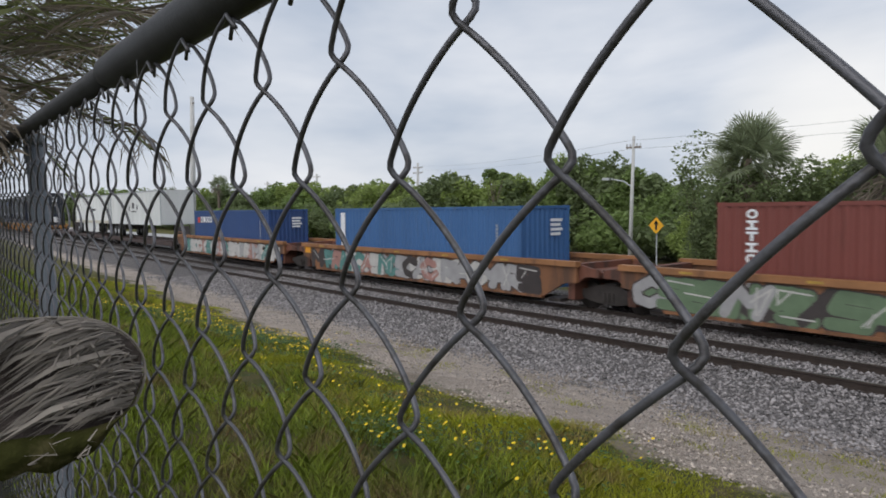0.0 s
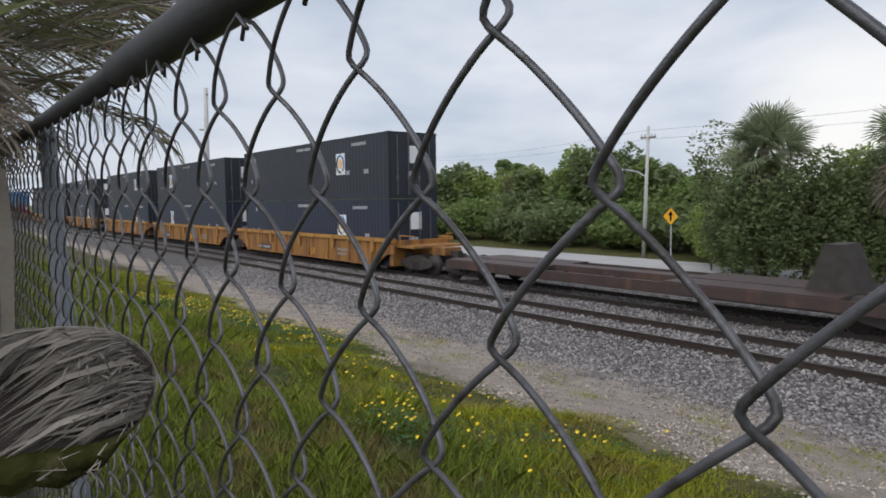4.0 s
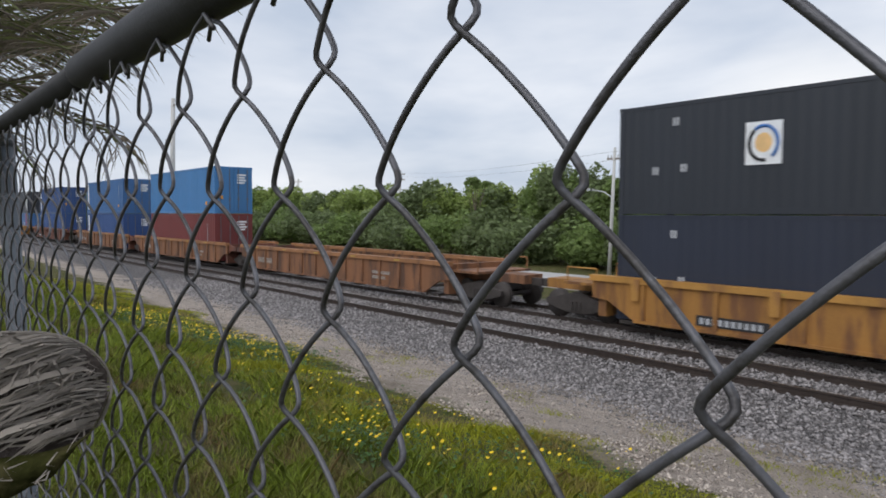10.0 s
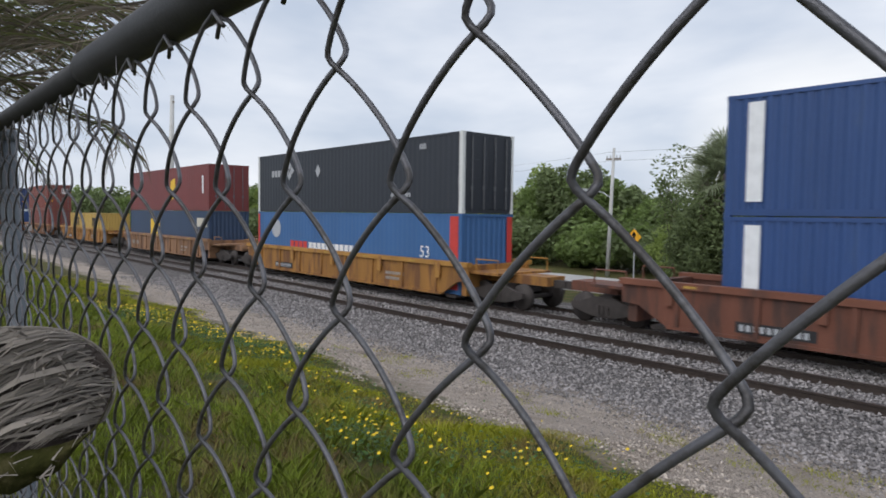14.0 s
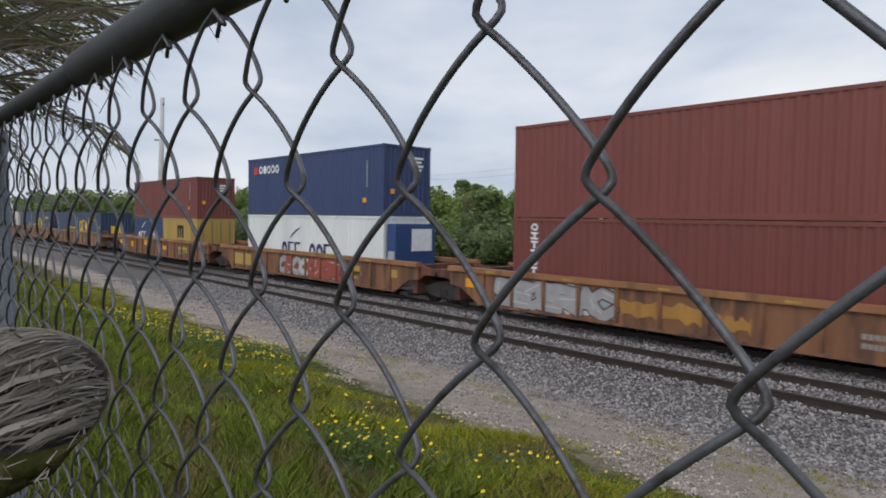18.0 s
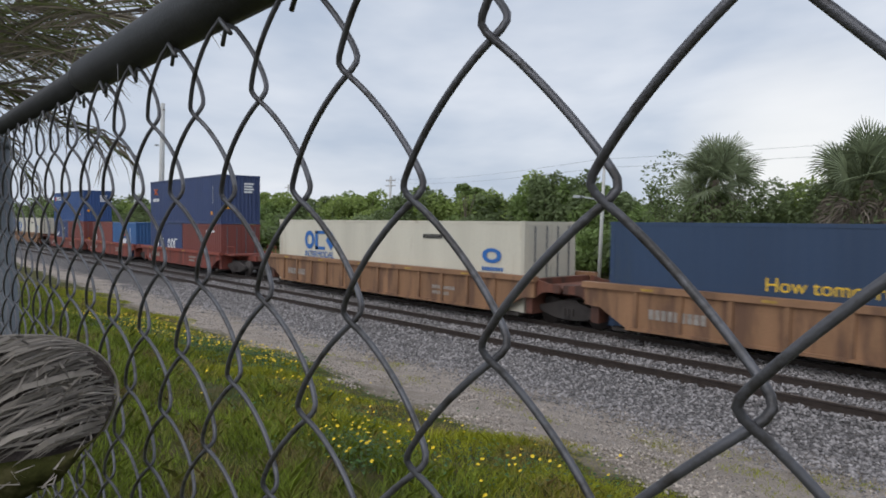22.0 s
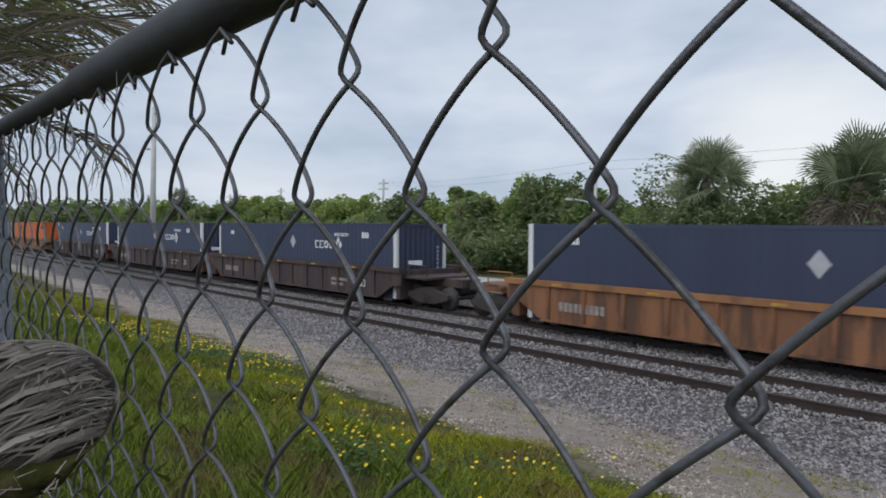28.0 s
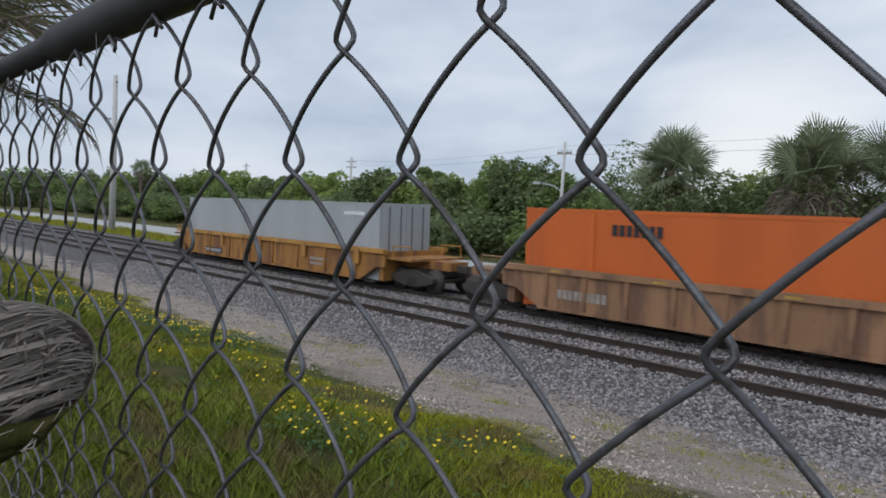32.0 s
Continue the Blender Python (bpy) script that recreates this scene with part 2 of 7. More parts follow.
RUST = (0.10, 0.045, 0.025)
M = {
    "wire": material("galvanised_wire", (0.112, 0.110, 0.120), 0.42, 0.35, 0.3, 60, 900, 0.1, wear=(0.06, 0.055, 0.054), wear_at=0.55),
    "rail_tube": material("dull_galvanised_tube", (0.045, 0.045, 0.048), 0.55, 0.1, 0.3, 25, 500, 0.1, wear=(0.13, 0.13, 0.13), wear_at=0.74),
    "post": material("galvanised_post", (0.105, 0.12, 0.135), 0.6, 0.1, 0.2, 12, 300, 0.1),
    "soil": material("bare_soil", (0.20, 0.165, 0.125), 0.95, 0, 0.3, 1.4, 30, 0.5),
    "ballast": material("limestone_ballast", (0.25, 0.229, 0.223), 0.9, 0, 0.3, 2.0, 60, 0.4, random_tint=0.55, island=True),
    "clod": material("sandy_clods", (0.40, 0.34, 0.29), 0.95, 0, 0.3, 4.0, 60, 0.4, random_tint=0.55, island=True),
    "steel": material("worn_rail_steel", (0.06, 0.045, 0.038), 0.55, 0.4, 0.3, 6, 120, 0.2),
    "steel_top": material("polished_rail_head", (0.30, 0.29, 0.28), 0.3, 0.9, 0.15, 6, 120, 0.05),
    "tie": material("weathered_tie", (0.12, 0.10, 0.085), 0.9, 0, 0.3, 5, 60, 0.5, random_tint=0.2),
    "grass": material("grass_blades", (0.36, 0.37, 0.026), 0.7, 0, 0.3, 0.7, 9, 0, wear=(0.36, 0.27, 0.10), wear_at=0.555, random_tint=0.3, island=True, thin=0.35),
    "lush": material("lush_grass_blades", (0.20, 0.25, 0.028), 0.7, 0, 0.35, 0.9, 9, 0, wear=(0.24, 0.17, 0.075), wear_at=0.57, random_tint=0.55, island=True, thin=0.35),
    "weed": material("broad_weed_leaves", (0.06, 0.125, 0.025), 0.6, 0, 0.3, 2, 20, 0, random_tint=0.4, island=True, thin=0.3),
    "flower": material("yellow_petals", (0.85, 0.58, 0.008), 0.6, 0, 0.1, 20, 90, 0, random_tint=0.15, island=True),
    "leaf": material("tree_leaves", (0.20, 0.27, 0.085), 0.65, 0, 0.3, 0.6, 6, 0, random_tint=0.3, island=True, thin=0.45),
    "leaf_light": material("light_tree_leaves", (0.28, 0.35, 0.10), 0.65, 0, 0.3, 0.6, 6, 0, random_tint=0.3, island=True, thin=0.45),
    "leaf_dark": material("dark_tree_leaves", (0.17, 0.215, 0.09), 0.65, 0, 0.3, 0.6, 6, 0, random_tint=0.3, island=True, thin=0.4),
    "frond": material("palm_fronds", (0.22, 0.255, 0.145), 0.45, 0, 0.3, 2, 20, 0, random_tint=0.35, island=True, thin=0.4),
    "frond_dead": material("dead_palm_fronds", (0.205, 0.17, 0.13), 0.8, 0, 0.3, 3, 40, 0, random_tint=0.5, island=True, thin=0.4),
    "skirt": material("grey_brown_palm_skirt", (0.27, 0.225, 0.18), 0.8, 0, 0.3, 3, 40, 0, random_tint=0.4, island=True, thin=0.35),
    "thatch": material("dry_grey_thatch", (0.225, 0.195, 0.165), 0.8, 0, 0.35, 9, 120, 0.1, random_tint=0.5, island=True),
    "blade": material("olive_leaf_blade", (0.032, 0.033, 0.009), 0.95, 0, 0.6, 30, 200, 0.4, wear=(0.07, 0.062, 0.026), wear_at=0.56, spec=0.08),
    "thatch_dark": material("rotten_frond_base", (0.075, 0.066, 0.035), 0.9, 0, 0.4, 12, 90, 0.5, wear=(0.11, 0.11, 0.04), wear_at=0.5),
    "stem": material("green_frond_stem", (0.10, 0.115, 0.035), 0.6, 0, 0.3, 15, 90, 0.2),
    "leaflet": material("olive_palm_leaflets", (0.14, 0.155, 0.055), 0.6, 0, 0.3, 15, 90, 0, random_tint=0.5, island=True, thin=0.5),
    "bark": material("grey_brown_bark", (0.16, 0.125, 0.095), 0.9, 0, 0.35, 4, 40, 0.6),
    "concrete": material("pale_concrete", (0.52, 0.51, 0.49), 0.85, 0, 0.15, 1.5, 40, 0.2),
    "timber": material("weathered_pole_timber", (0.24, 0.20, 0.165), 0.9, 0, 0.25, 2, 40, 0.3),
    "lamp_grey": material("lamp_housing", (0.45, 0.46, 0.47), 0.5, 0.2, 0.1, 5, 60, 0.05),
    "sign": material("amber_sign_sheet", (0.85, 0.42, 0.02), 0.5, 0, 0.08, 4, 40, 0.02),
    "dark": material("black_paint", (0.02, 0.02, 0.022), 0.6, 0, 0.2, 4, 60, 0.05),
    "truck": material("greasy_truck_iron", (0.055, 0.046, 0.042), 0.75, 0.2, 0.4, 4, 60, 0.3),
    "tyre": material("tyre_rubber", (0.025, 0.025, 0.026), 0.85, 0, 0.2, 5, 60, 0.2),
    "white_mark": material("white_lettering", (0.78, 0.79, 0.80), 0.6, 0, 0.12, 4, 40, 0),
    "grey_mark": material("faded_grey_lettering", (0.42, 0.43, 0.45), 0.7, 0, 0.15, 4, 40, 0),
    "yellow_mark": material("yellow_lettering", (0.80, 0.52, 0.04), 0.6, 0, 0.12, 4, 40, 0),
    "blue_mark": material("blue_lettering", (0.03, 0.14, 0.42), 0.6, 0, 0.12, 4, 40, 0),
    "navy_mark": material("navy_lettering", (0.02, 0.03, 0.10), 0.6, 0, 0.12, 4, 40, 0),
    "red_mark": material("red_lettering", (0.55, 0.05, 0.04), 0.6, 0, 0.12, 4, 40, 0),
    "pale_orange_mark": material("faded_orange_print", (0.78, 0.50, 0.22), 0.6, 0, 0.2, 4, 40, 0),
    # near-black brown: shade in the curled frond's gaps, put into the colour
    "frond_gap_shade": material("dark_brown_gap_shade", (0.055, 0.042, 0.036), 0.9, 0, 0.5, 60, 300, 0.4),
    "lime": material("yellow_green_leaflets", (0.30, 0.33, 0.03), 0.6, 0, 0.3, 15, 90, 0, random_tint=0.4, island=True, thin=0.4),
    "orange_mark": material("reflector_orange", (0.85, 0.36, 0.02), 0.5, 0, 0.12, 4, 40, 0),
    "rod": material("dull_lock_rod", (0.13, 0.135, 0.145), 0.5, 0.3, 0.2, 6, 60, 0.05),
    "star_mark": material("red_orange_paint", (0.62, 0.16, 0.05), 0.6, 0, 0.12, 4, 40, 0),
    "faint_mark": material("worn_stencil", (0.30, 0.27, 0.24), 0.7, 0, 0.35, 6, 40, 0),
    "reflector": material("dirty_reflector_tape", (0.42, 0.26, 0.05), 0.5, 0, 0.3, 4, 40, 0),
    "road": material("pale_road", (0.42, 0.41, 0.40), 0.9, 0, 0.15, 0.5, 20, 0.2),
    "window": material("dark_glazing", (0.03, 0.035, 0.04), 0.12, 0, 0.05, 4, 40, 0),
}
PAINT = {  # container and car paints
    "red_box": ((0.185, 0.050, 0.039), (0.125, 0.04, 0.03)),
    "maroon_box": ((0.165, 0.032, 0.03), (0.12, 0.03, 0.025)),
    "blue_box": ((0.042, 0.122, 0.29), (0.07, 0.12, 0.21)),
    "sky_box": ((0.055, 0.185, 0.40), (0.065, 0.14, 0.28)),
    "royal_box": ((0.027, 0.068, 0.20), (0.055, 0.095, 0.20)),
    "navy_box": ((0.034, 0.053, 0.135), (0.046, 0.055, 0.095)),
    "slate_box": ((0.019, 0.024, 0.042), (0.029, 0.033, 0.044)),
    "dusk_box": ((0.037, 0.048, 0.088), (0.047, 0.055, 0.078)),
    "black_box": ((0.022, 0.026, 0.035), (0.031, 0.034, 0.040)),
    "teal_box": ((0.03, 0.056, 0.112), (0.04, 0.062, 0.095)),
    "yellow_box": ((0.45, 0.30, 0.075), (0.31, 0.215, 0.08)),
    "white_box": ((0.70, 0.71, 0.69), (0.5, 0.48, 0.43)),
    "cream_box": ((0.58, 0.54, 0.44), (0.44, 0.37, 0.27)),
    "orange_box": ((0.56, 0.118, 0.016), (0.40, 0.105, 0.03)),
    "grey_box": ((0.36, 0.38, 0.39), (0.28, 0.28, 0.27)),
}
for key, (base, second) in PAINT.items():
    M[key] = material("painted_steel_" + key, base, 0.5, 0, 0.16, 0.7, 14, 0.06, wear=second, wear_at=0.66, streak=True, random_tint=0.08)
GRIME = {  # the walls below the chords are dirtier
    "car_yellow": ((0.32, 0.15, 0.034), (0.17, 0.075, 0.03)), "car_brown": ((0.225, 0.10, 0.046), (0.10, 0.052, 0.033)),
    "car_tan": ((0.27, 0.145, 0.075), (0.15, 0.08, 0.048)), "car_dark": ((0.052, 0.038, 0.038), (0.085, 0.055, 0.046)),
    "car_rust": ((0.15, 0.056, 0.034), (0.07, 0.035, 0.026)), "car_red": ((0.215, 0.052, 0.035), (0.12, 0.038, 0.028)), "car_grey": ((0.17, 0.13, 0.1), (0.24, 0.21, 0.18)),
}
CAR_PAINT = {
    "car_yellow": ((0.40, 0.20, 0.042), (0.23, 0.105, 0.038)),
    "car_brown": ((0.29, 0.132, 0.052), (0.15, 0.07, 0.036)),
    "car_rust": ((0.17, 0.062, 0.035), (0.085, 0.04, 0.028)),
    "car_tan": ((0.27, 0.145, 0.075), (0.14, 0.075, 0.045)),
    "car_dark": ((0.058, 0.036, 0.032), (0.11, 0.058, 0.038)),
    "car_red": ((0.265, 0.06, 0.038), (0.15, 0.042, 0.03)),
    "car_grey": ((0.20, 0.155, 0.12), (0.28, 0.25, 0.22)),
}
for key, (base, second) in CAR_PAINT.items():
    M[key] = material("weathered_" + key, base, 0.6, 0, 0.3, 1.1, 16, 0.2, wear=second, wear_at=0.60, streak=True)
    M["dirty_" + key] = material("grimy_" + key, GRIME[key][0], 0.75, 0, 0.4, 1.3, 20, 0.25, wear=GRIME[key][1], wear_at=0.52, streak=True)
SPRAY = [material("spray_" + n, c, 0.6, 0, 0.2, 3, 30, 0) for n, c in (
    ("silver", (0.34, 0.33, 0.33)), ("white", (0.50, 0.48, 0.45)), ("black", (0.05, 0.04, 0.038)), ("red", (0.34, 0.07, 0.05)),
    ("teal", (0.09, 0.22, 0.20)), ("green", (0.13, 0.19, 0.11)), ("blue", (0.05, 0.08, 0.22)), ("pink", (0.36, 0.19, 0.16)))]


# ---- mesh helpers ----
class Shape:
    """Collects points and faces of one mesh."""

    def __init__(self):
        self.v, self.f = [], []

    def box(self, x0, x1, y0, y1, z0, z1):
        n = len(self.v)
        self.v += [(x0, y0, z0), (x1, y0, z0), (x1, y1, z0), (x0, y1, z0), (x0, y0, z1), (x1, y0, z1), (x1, y1, z1), (x0, y1, z1)]
        self.f += [tuple(n + k for k in q) for q in ((0, 3, 2, 1), (4, 5, 6, 7), (0, 1, 5, 4), (1, 2, 6, 5), (2, 3, 7, 6), (3, 0, 4, 7))]
        return self

    def slab(self, outline, y0, y1):
        """An outline in x and z, counted anticlockwise from the front, with thickness along y."""
        n, k = len(self.v), len(outline)
        self.v += [(x, y0, z) for x, z in outline] + [(x, y1, z) for x, z in outline]
        self.f += [tuple(range(n, n + k)), tuple(range(n + 2 * k - 1, n + k - 1, -1))]
        self.f += [(n + i, n + k + i, n + k + (i + 1) % k, n + (i + 1) % k) for i in range(k)]
        return self

    def tube(self, path, radius, sides=8, closed=True, taper=None):
        n0, pts = len(self.v), [Vector(q) for q in path]
        side = None
        for i, q in enumerate(pts):
            way = (pts[min(i + 1, len(pts) - 1)] - pts[max(i - 1, 0)]).normalized()
            side = way.orthogonal() if side is None else side - way * side.dot(way)
            side = side.normalized() if side.length > 1e-6 else way.orthogonal().normalized()
            up = way.cross(side)
            r = radius * (1 if taper is None else 1 + (taper - 1) * i / (len(pts) - 1))
            self.v += [tuple(q + r * (math.cos(a) * side + math.sin(a) * up)) for a in (2 * math.pi * k / sides for k in range(sides))]
        for i in range(len(pts) - 1):
            for k in range(sides):
                a, b = n0 + i * sides + k, n0 + i * sides + (k + 1) % sides
                self.f.append((a, b, b + sides, a + sides))
        if closed:
            self.f += [tuple(range(n0 + sides - 1, n0 - 1, -1)), tuple(range(n0 + (len(pts) - 1) * sides, n0 + len(pts) * sides))]
        return self

    def wheel(self, x, y0, y1, z, radius, sides=20):
        return self.tube([(x, y0, z), (x, y1, z)], radius, sides)

    def ribbon(self, path, width, normal=(0, 0, 1), fold=0.0):
        """A tapering leaf strip along a path."""
        n0, pts = len(self.v), [Vector(q) for q in path]
        for i, q in enumerate(pts):
            way = (pts[min(i + 1, len(pts) - 1)] - pts[max(i - 1, 0)]).normalized()
            side = way.cross(Vector(normal))
            side = side.normalized() if side.length > 1e-4 else way.orthogonal().normalized()
            u = i / (len(pts) - 1)
            w = width * (0.35 + 1.3 * u) if u < 0.5 else width * max(0.02, 2 * (1 - u))
            self.v += [tuple(q - side * w / 2), tuple(q + side * w / 2)]
        for i in range(len(pts) - 1):
            a = n0 + 2 * i
            self.f.append((a, a + 1, a + 3, a + 2))
        return self

    def mesh(self, name, mat, smooth=False):
        me = bpy.data.meshes.new(name)
        me.from_pydata(self.v, [], self.f)
        me.materials.append(mat)
        if smooth:
            me.polygons.foreach_set("use_smooth", [True] * len(me.polygons))
        me.update()
        return me


def part(name, shape, mat, parent, label="", at=None, smooth=False):
    """One mesh object under a thing or a part. shape: a Shape, or a mesh shared with other parts."""
    ob = new(name, shape if isinstance(shape, bpy.types.Mesh) else shape.mesh(name, mat, smooth))
    ob.parent = parent
    if at is not None:
        ob.matrix_basis = at
    if label:
        ob["label"] = label
    return ob


def thing(name, label, category, group="", kind="", at=None):
    ob = tagged(new(name), label, category, group, kind)
    if at is not None:
        ob.matrix_basis = at
    return ob


def solid(name, shape, mat, label, category, group="", kind="", at=None, smooth=False):
    ob = tagged(new(name, shape.mesh(name, mat, smooth)), label, category, group, kind)
    if at is not None:
        ob.matrix_basis = at
    return ob


def quads(name, verts, faces_per, mat, smooth=False):
    """A mesh from an array (n, k, 3) of n separate k-cornered faces."""
    n, k, _ = verts.shape
    me = bpy.data.meshes.new(name)
    me.vertices.add(n * k)
    me.vertices.foreach_set("co", verts.astype(np.float32).ravel())
    me.loops.add(n * k)
    me.loops.foreach_set("vertex_index", np.arange(n * k, dtype=np.int32))
    me.polygons.add(n)
    me.polygons.foreach_set("loop_start", np.arange(0, n * k, k, dtype=np.int32))
    me.materials.append(mat)
    me.update(calc_edges=True)
    me.validate()
    return me


rng = np.random.default_rng(7)

# ---- ground, tracks ----
PROFILE = ((-400.0, 1.4), (-3.0, 1.4), (0.4, 1.35), (5.0, 0.55), (8.5, 0.0), (10.8, -0.22), (12.1, -0.175), (18.9, -0.175), (20.0, -0.24), (22.5, -0.45), (60.0, -0.3), (2500.0, -0.3))
PY, PZ = np.array(PROFILE).T
RAILS_NEAR, RAILS_FAR = (12.85, 14.355), (16.33, 17.835)
TRAIN_Y = 17.08


def ground_z(x, y):
    x, y = np.asarray(x, float), np.asarray(y, float)
    z = np.interp(y, PY, PZ)
    lumps = 0.05 * np.sin(x * 1.3 + y * 0.7) * np.cos(y * 1.1 - x * 0.4) + 0.025 * np.sin(x * 3.1 - y * 2.3)
    soft = np.clip((10.2 - y) / 3, 0, 1) * np.clip((y + 30) / 20, 0, 1)
    return z + lumps * soft


def grass_edge(x):
    """How far the grass reaches from the fence, along the line."""
    x = np.asarray(x, float)
    return 6.2 + 0.03 * np.clip(-x - 6, 0, 60) + 0.35 * np.sin(x * 0.9) + 0.2 * np.sin(x * 2.3 + 1)


def ground():
    xs = np.concatenate([[-2500, -900, -400, -200, -120, -80, -60], np.arange(-50, 12.01, 0.5), [16, 25, 40, 80, 200, 600, 2500]])
    ys = np.concatenate([[-2500, -600, -100, -30, -10, -3], np.arange(0, 20.01, 0.4), [22.5, 26, 30, 40, 60, 120, 400, 2500]])
    gx, gy = np.meshgrid(xs, ys)
    z = ground_z(gx, gy)
    s = Shape()
    s.v = list(zip(gx.ravel().tolist(), gy.ravel().tolist(), z.ravel().tolist()))
    n = len(xs)
    s.f = [(j * n + i, j * n + i + 1, (j + 1) * n + i + 1, (j + 1) * n + i) for j in range(len(ys) - 1) for i in range(n - 1)]
    m = bpy.data.materials.new("ground_bands")
    m.use_nodes = True
    t = m.node_tree
    b = t.nodes["Principled BSDF"]
    b.inputs["Roughness"].default_value = 0.95
    b.inputs["Specular IOR Level"].default_value = 0.2
    geo, sep = t.nodes.new("ShaderNodeNewGeometry"), t.nodes.new("ShaderNodeSeparateXYZ")
    t.links.new(geo.outputs["Position"], sep.inputs[0])

    def noise(scale, detail=5, rough=0.55):
        n = t.nodes.new("ShaderNodeTexNoise")
        n.inputs["Scale"].default_value, n.inputs["Detail"].default_value, n.inputs["Roughness"].default_value = scale, detail, rough
        t.links.new(geo.outputs["Position"], n.inputs["Vector"])
        return n.outputs["Fac"]

    def math_node(op, a, c, d=None):
        n = t.nodes.new("ShaderNodeMath")
        n.operation = op
        for k, v in enumerate((a, c, d)):
            if v is None:
                continue
            if isinstance(v, (int, float)):
                n.inputs[k].default_value = v
            else:
                t.links.new(v, n.inputs[k])
        return n.outputs[0]

    def blend(fac, low, high, c0, c1):
        r = t.nodes.new("ShaderNodeMapRange")
        r.inputs["From Min"].default_value, r.inputs["From Max"].default_value = low, high
        t.links.new(fac, r.inputs["Value"])
        mx = t.nodes.new("ShaderNodeMix")
        mx.data_type = "RGBA"
        t.links.new(r.outputs[0], mx.inputs[0])
        for k, c in ((6, c0), (7, c1)):
            if isinstance(c, tuple):
                mx.inputs[k].default_value = (*c, 1)
            else:
                t.links.new(c, mx.inputs[k])
        return mx.outputs[2]

    fine, mid, wide = noise(26, 6, 0.7), noise(3.5), noise(0.7)
    grit = noise(95, 3, 0.6)
    turf = blend(mid, 0.35, 0.7, (0.085, 0.105, 0.025), (0.19, 0.15, 0.07))
    sand = blend(fine, 0.34, 0.66, (0.36, 0.30, 0.25), (0.76, 0.645, 0.555))
    sand = blend(mid, 0.40, 0.62, sand, blend(grit, 0.3, 0.7, (0.29, 0.24, 0.20), (0.66, 0.555, 0.47)))
    sand = blend(wide, 0.52, 0.70, sand, blend(fine, 0.35, 0.7, (0.23, 0.187, 0.14), (0.47, 0.39, 0.31)))
    stone = blend(grit, 0.36, 0.64, (0.06, 0.055, 0.053), (0.31, 0.285, 0.275))
    # bands across the line, with ragged edges
    y = math_node("MULTIPLY_ADD", math_node("SUBTRACT", wide, 0.5), 2.2, sep.outputs["Y"])
    y = math_node("MULTIPLY_ADD", math_node("SUBTRACT", mid, 0.5), 1.1, y)
    slant = math_node("MULTIPLY_ADD", math_node("MINIMUM", math_node("ADD", sep.outputs["X"], 6.0), 0.0), 0.035, y)
    near = blend(slant, 6.15, 6.6, turf, sand)
    near = blend(y, 9.3, 10.3, near, stone)
    far = blend(y, 20.5, 22.0, near, turf)
    t.links.new(far, b.inputs["Base Color"])
    bp = t.nodes.new("ShaderNodeBump")
    bp.inputs["Strength"].default_value, bp.inputs["Distance"].default_value = 0.9, 0.07
    t.links.new(math_node("ADD", math_node("ADD", fine, grit), noise(9, 4, 0.6)), bp.inputs["Height"])
    t.links.new(bp.outputs[0], b.inputs["Normal"])
    return solid("ground", s, m, "grassy bank sloping to a sandy verge and track bed", "ground", kind="structure", smooth=True)


ground()

# pale road beyond the tracks
road = Shape()
road.box(-260, 60, 25.5, 31.5, -0.6, -0.33)
solid("road", road, M["road"], "pale grey road running behind the railway", "road", kind="structure")


def track(name, rails, label):
    base = thing(name, label, "railway track", group="railway tracks", kind="structure")
    centre = sum(rails) / 2
    for y in rails:
        # rail profile: foot, web and head
        prof = [(-0.07, -0.17), (0.07, -0.17), (0.07, -0.155), (0.012, -0.14), (0.012, -0.045), (0.036, -0.03), (0.034, -0.004), (0.02, 0.0),
                (-0.02, 0.0), (-0.034, -0.004), (-0.036, -0.03), (-0.012, -0.045), (-0.012, -0.14), (-0.07, -0.155)]
        s, k = Shape(), len(prof)
        for x in (-420, 60):
            s.v += [(x, y + a, z) for a, z in prof]
        s.f = [(i, (i + 1) % k, k + (i + 1) % k, k + i) for i in range(k)]
        part("rail", s, M["steel"], base)
        head = Shape()
        head.box(-420, 60, y - 0.024, y + 0.024, 0.0005, 0.003)
        part("rail_head", head, M["steel_top"], base, "shiny running surface")
    tie = Shape()
    tie.box(-0.11, 0.11, -1.28, 1.28, -0.36, -0.185)
    tie = tie.mesh("tie", M["tie"])
    plate = Shape()
    for y in rails:
        plate.box(-0.09, 0.09, y - centre - 0.16, y - centre + 0.16, -0.187, -0.168)
    plate = plate.mesh("tie_plate", M["steel"])
    for i in range(110):
        at = pose(4 - i * 0.52, centre, 0, 0, 0, random.uniform(-1, 1))
        part("tie", tie, None, base, at=at)
        part("tie_plate", plate, None, base, at=at)
    return base


track("near_track", RAILS_NEAR, "empty near track with rusty rails in grey ballast")
track("far_track", RAILS_FAR, "far track carrying the freight train")


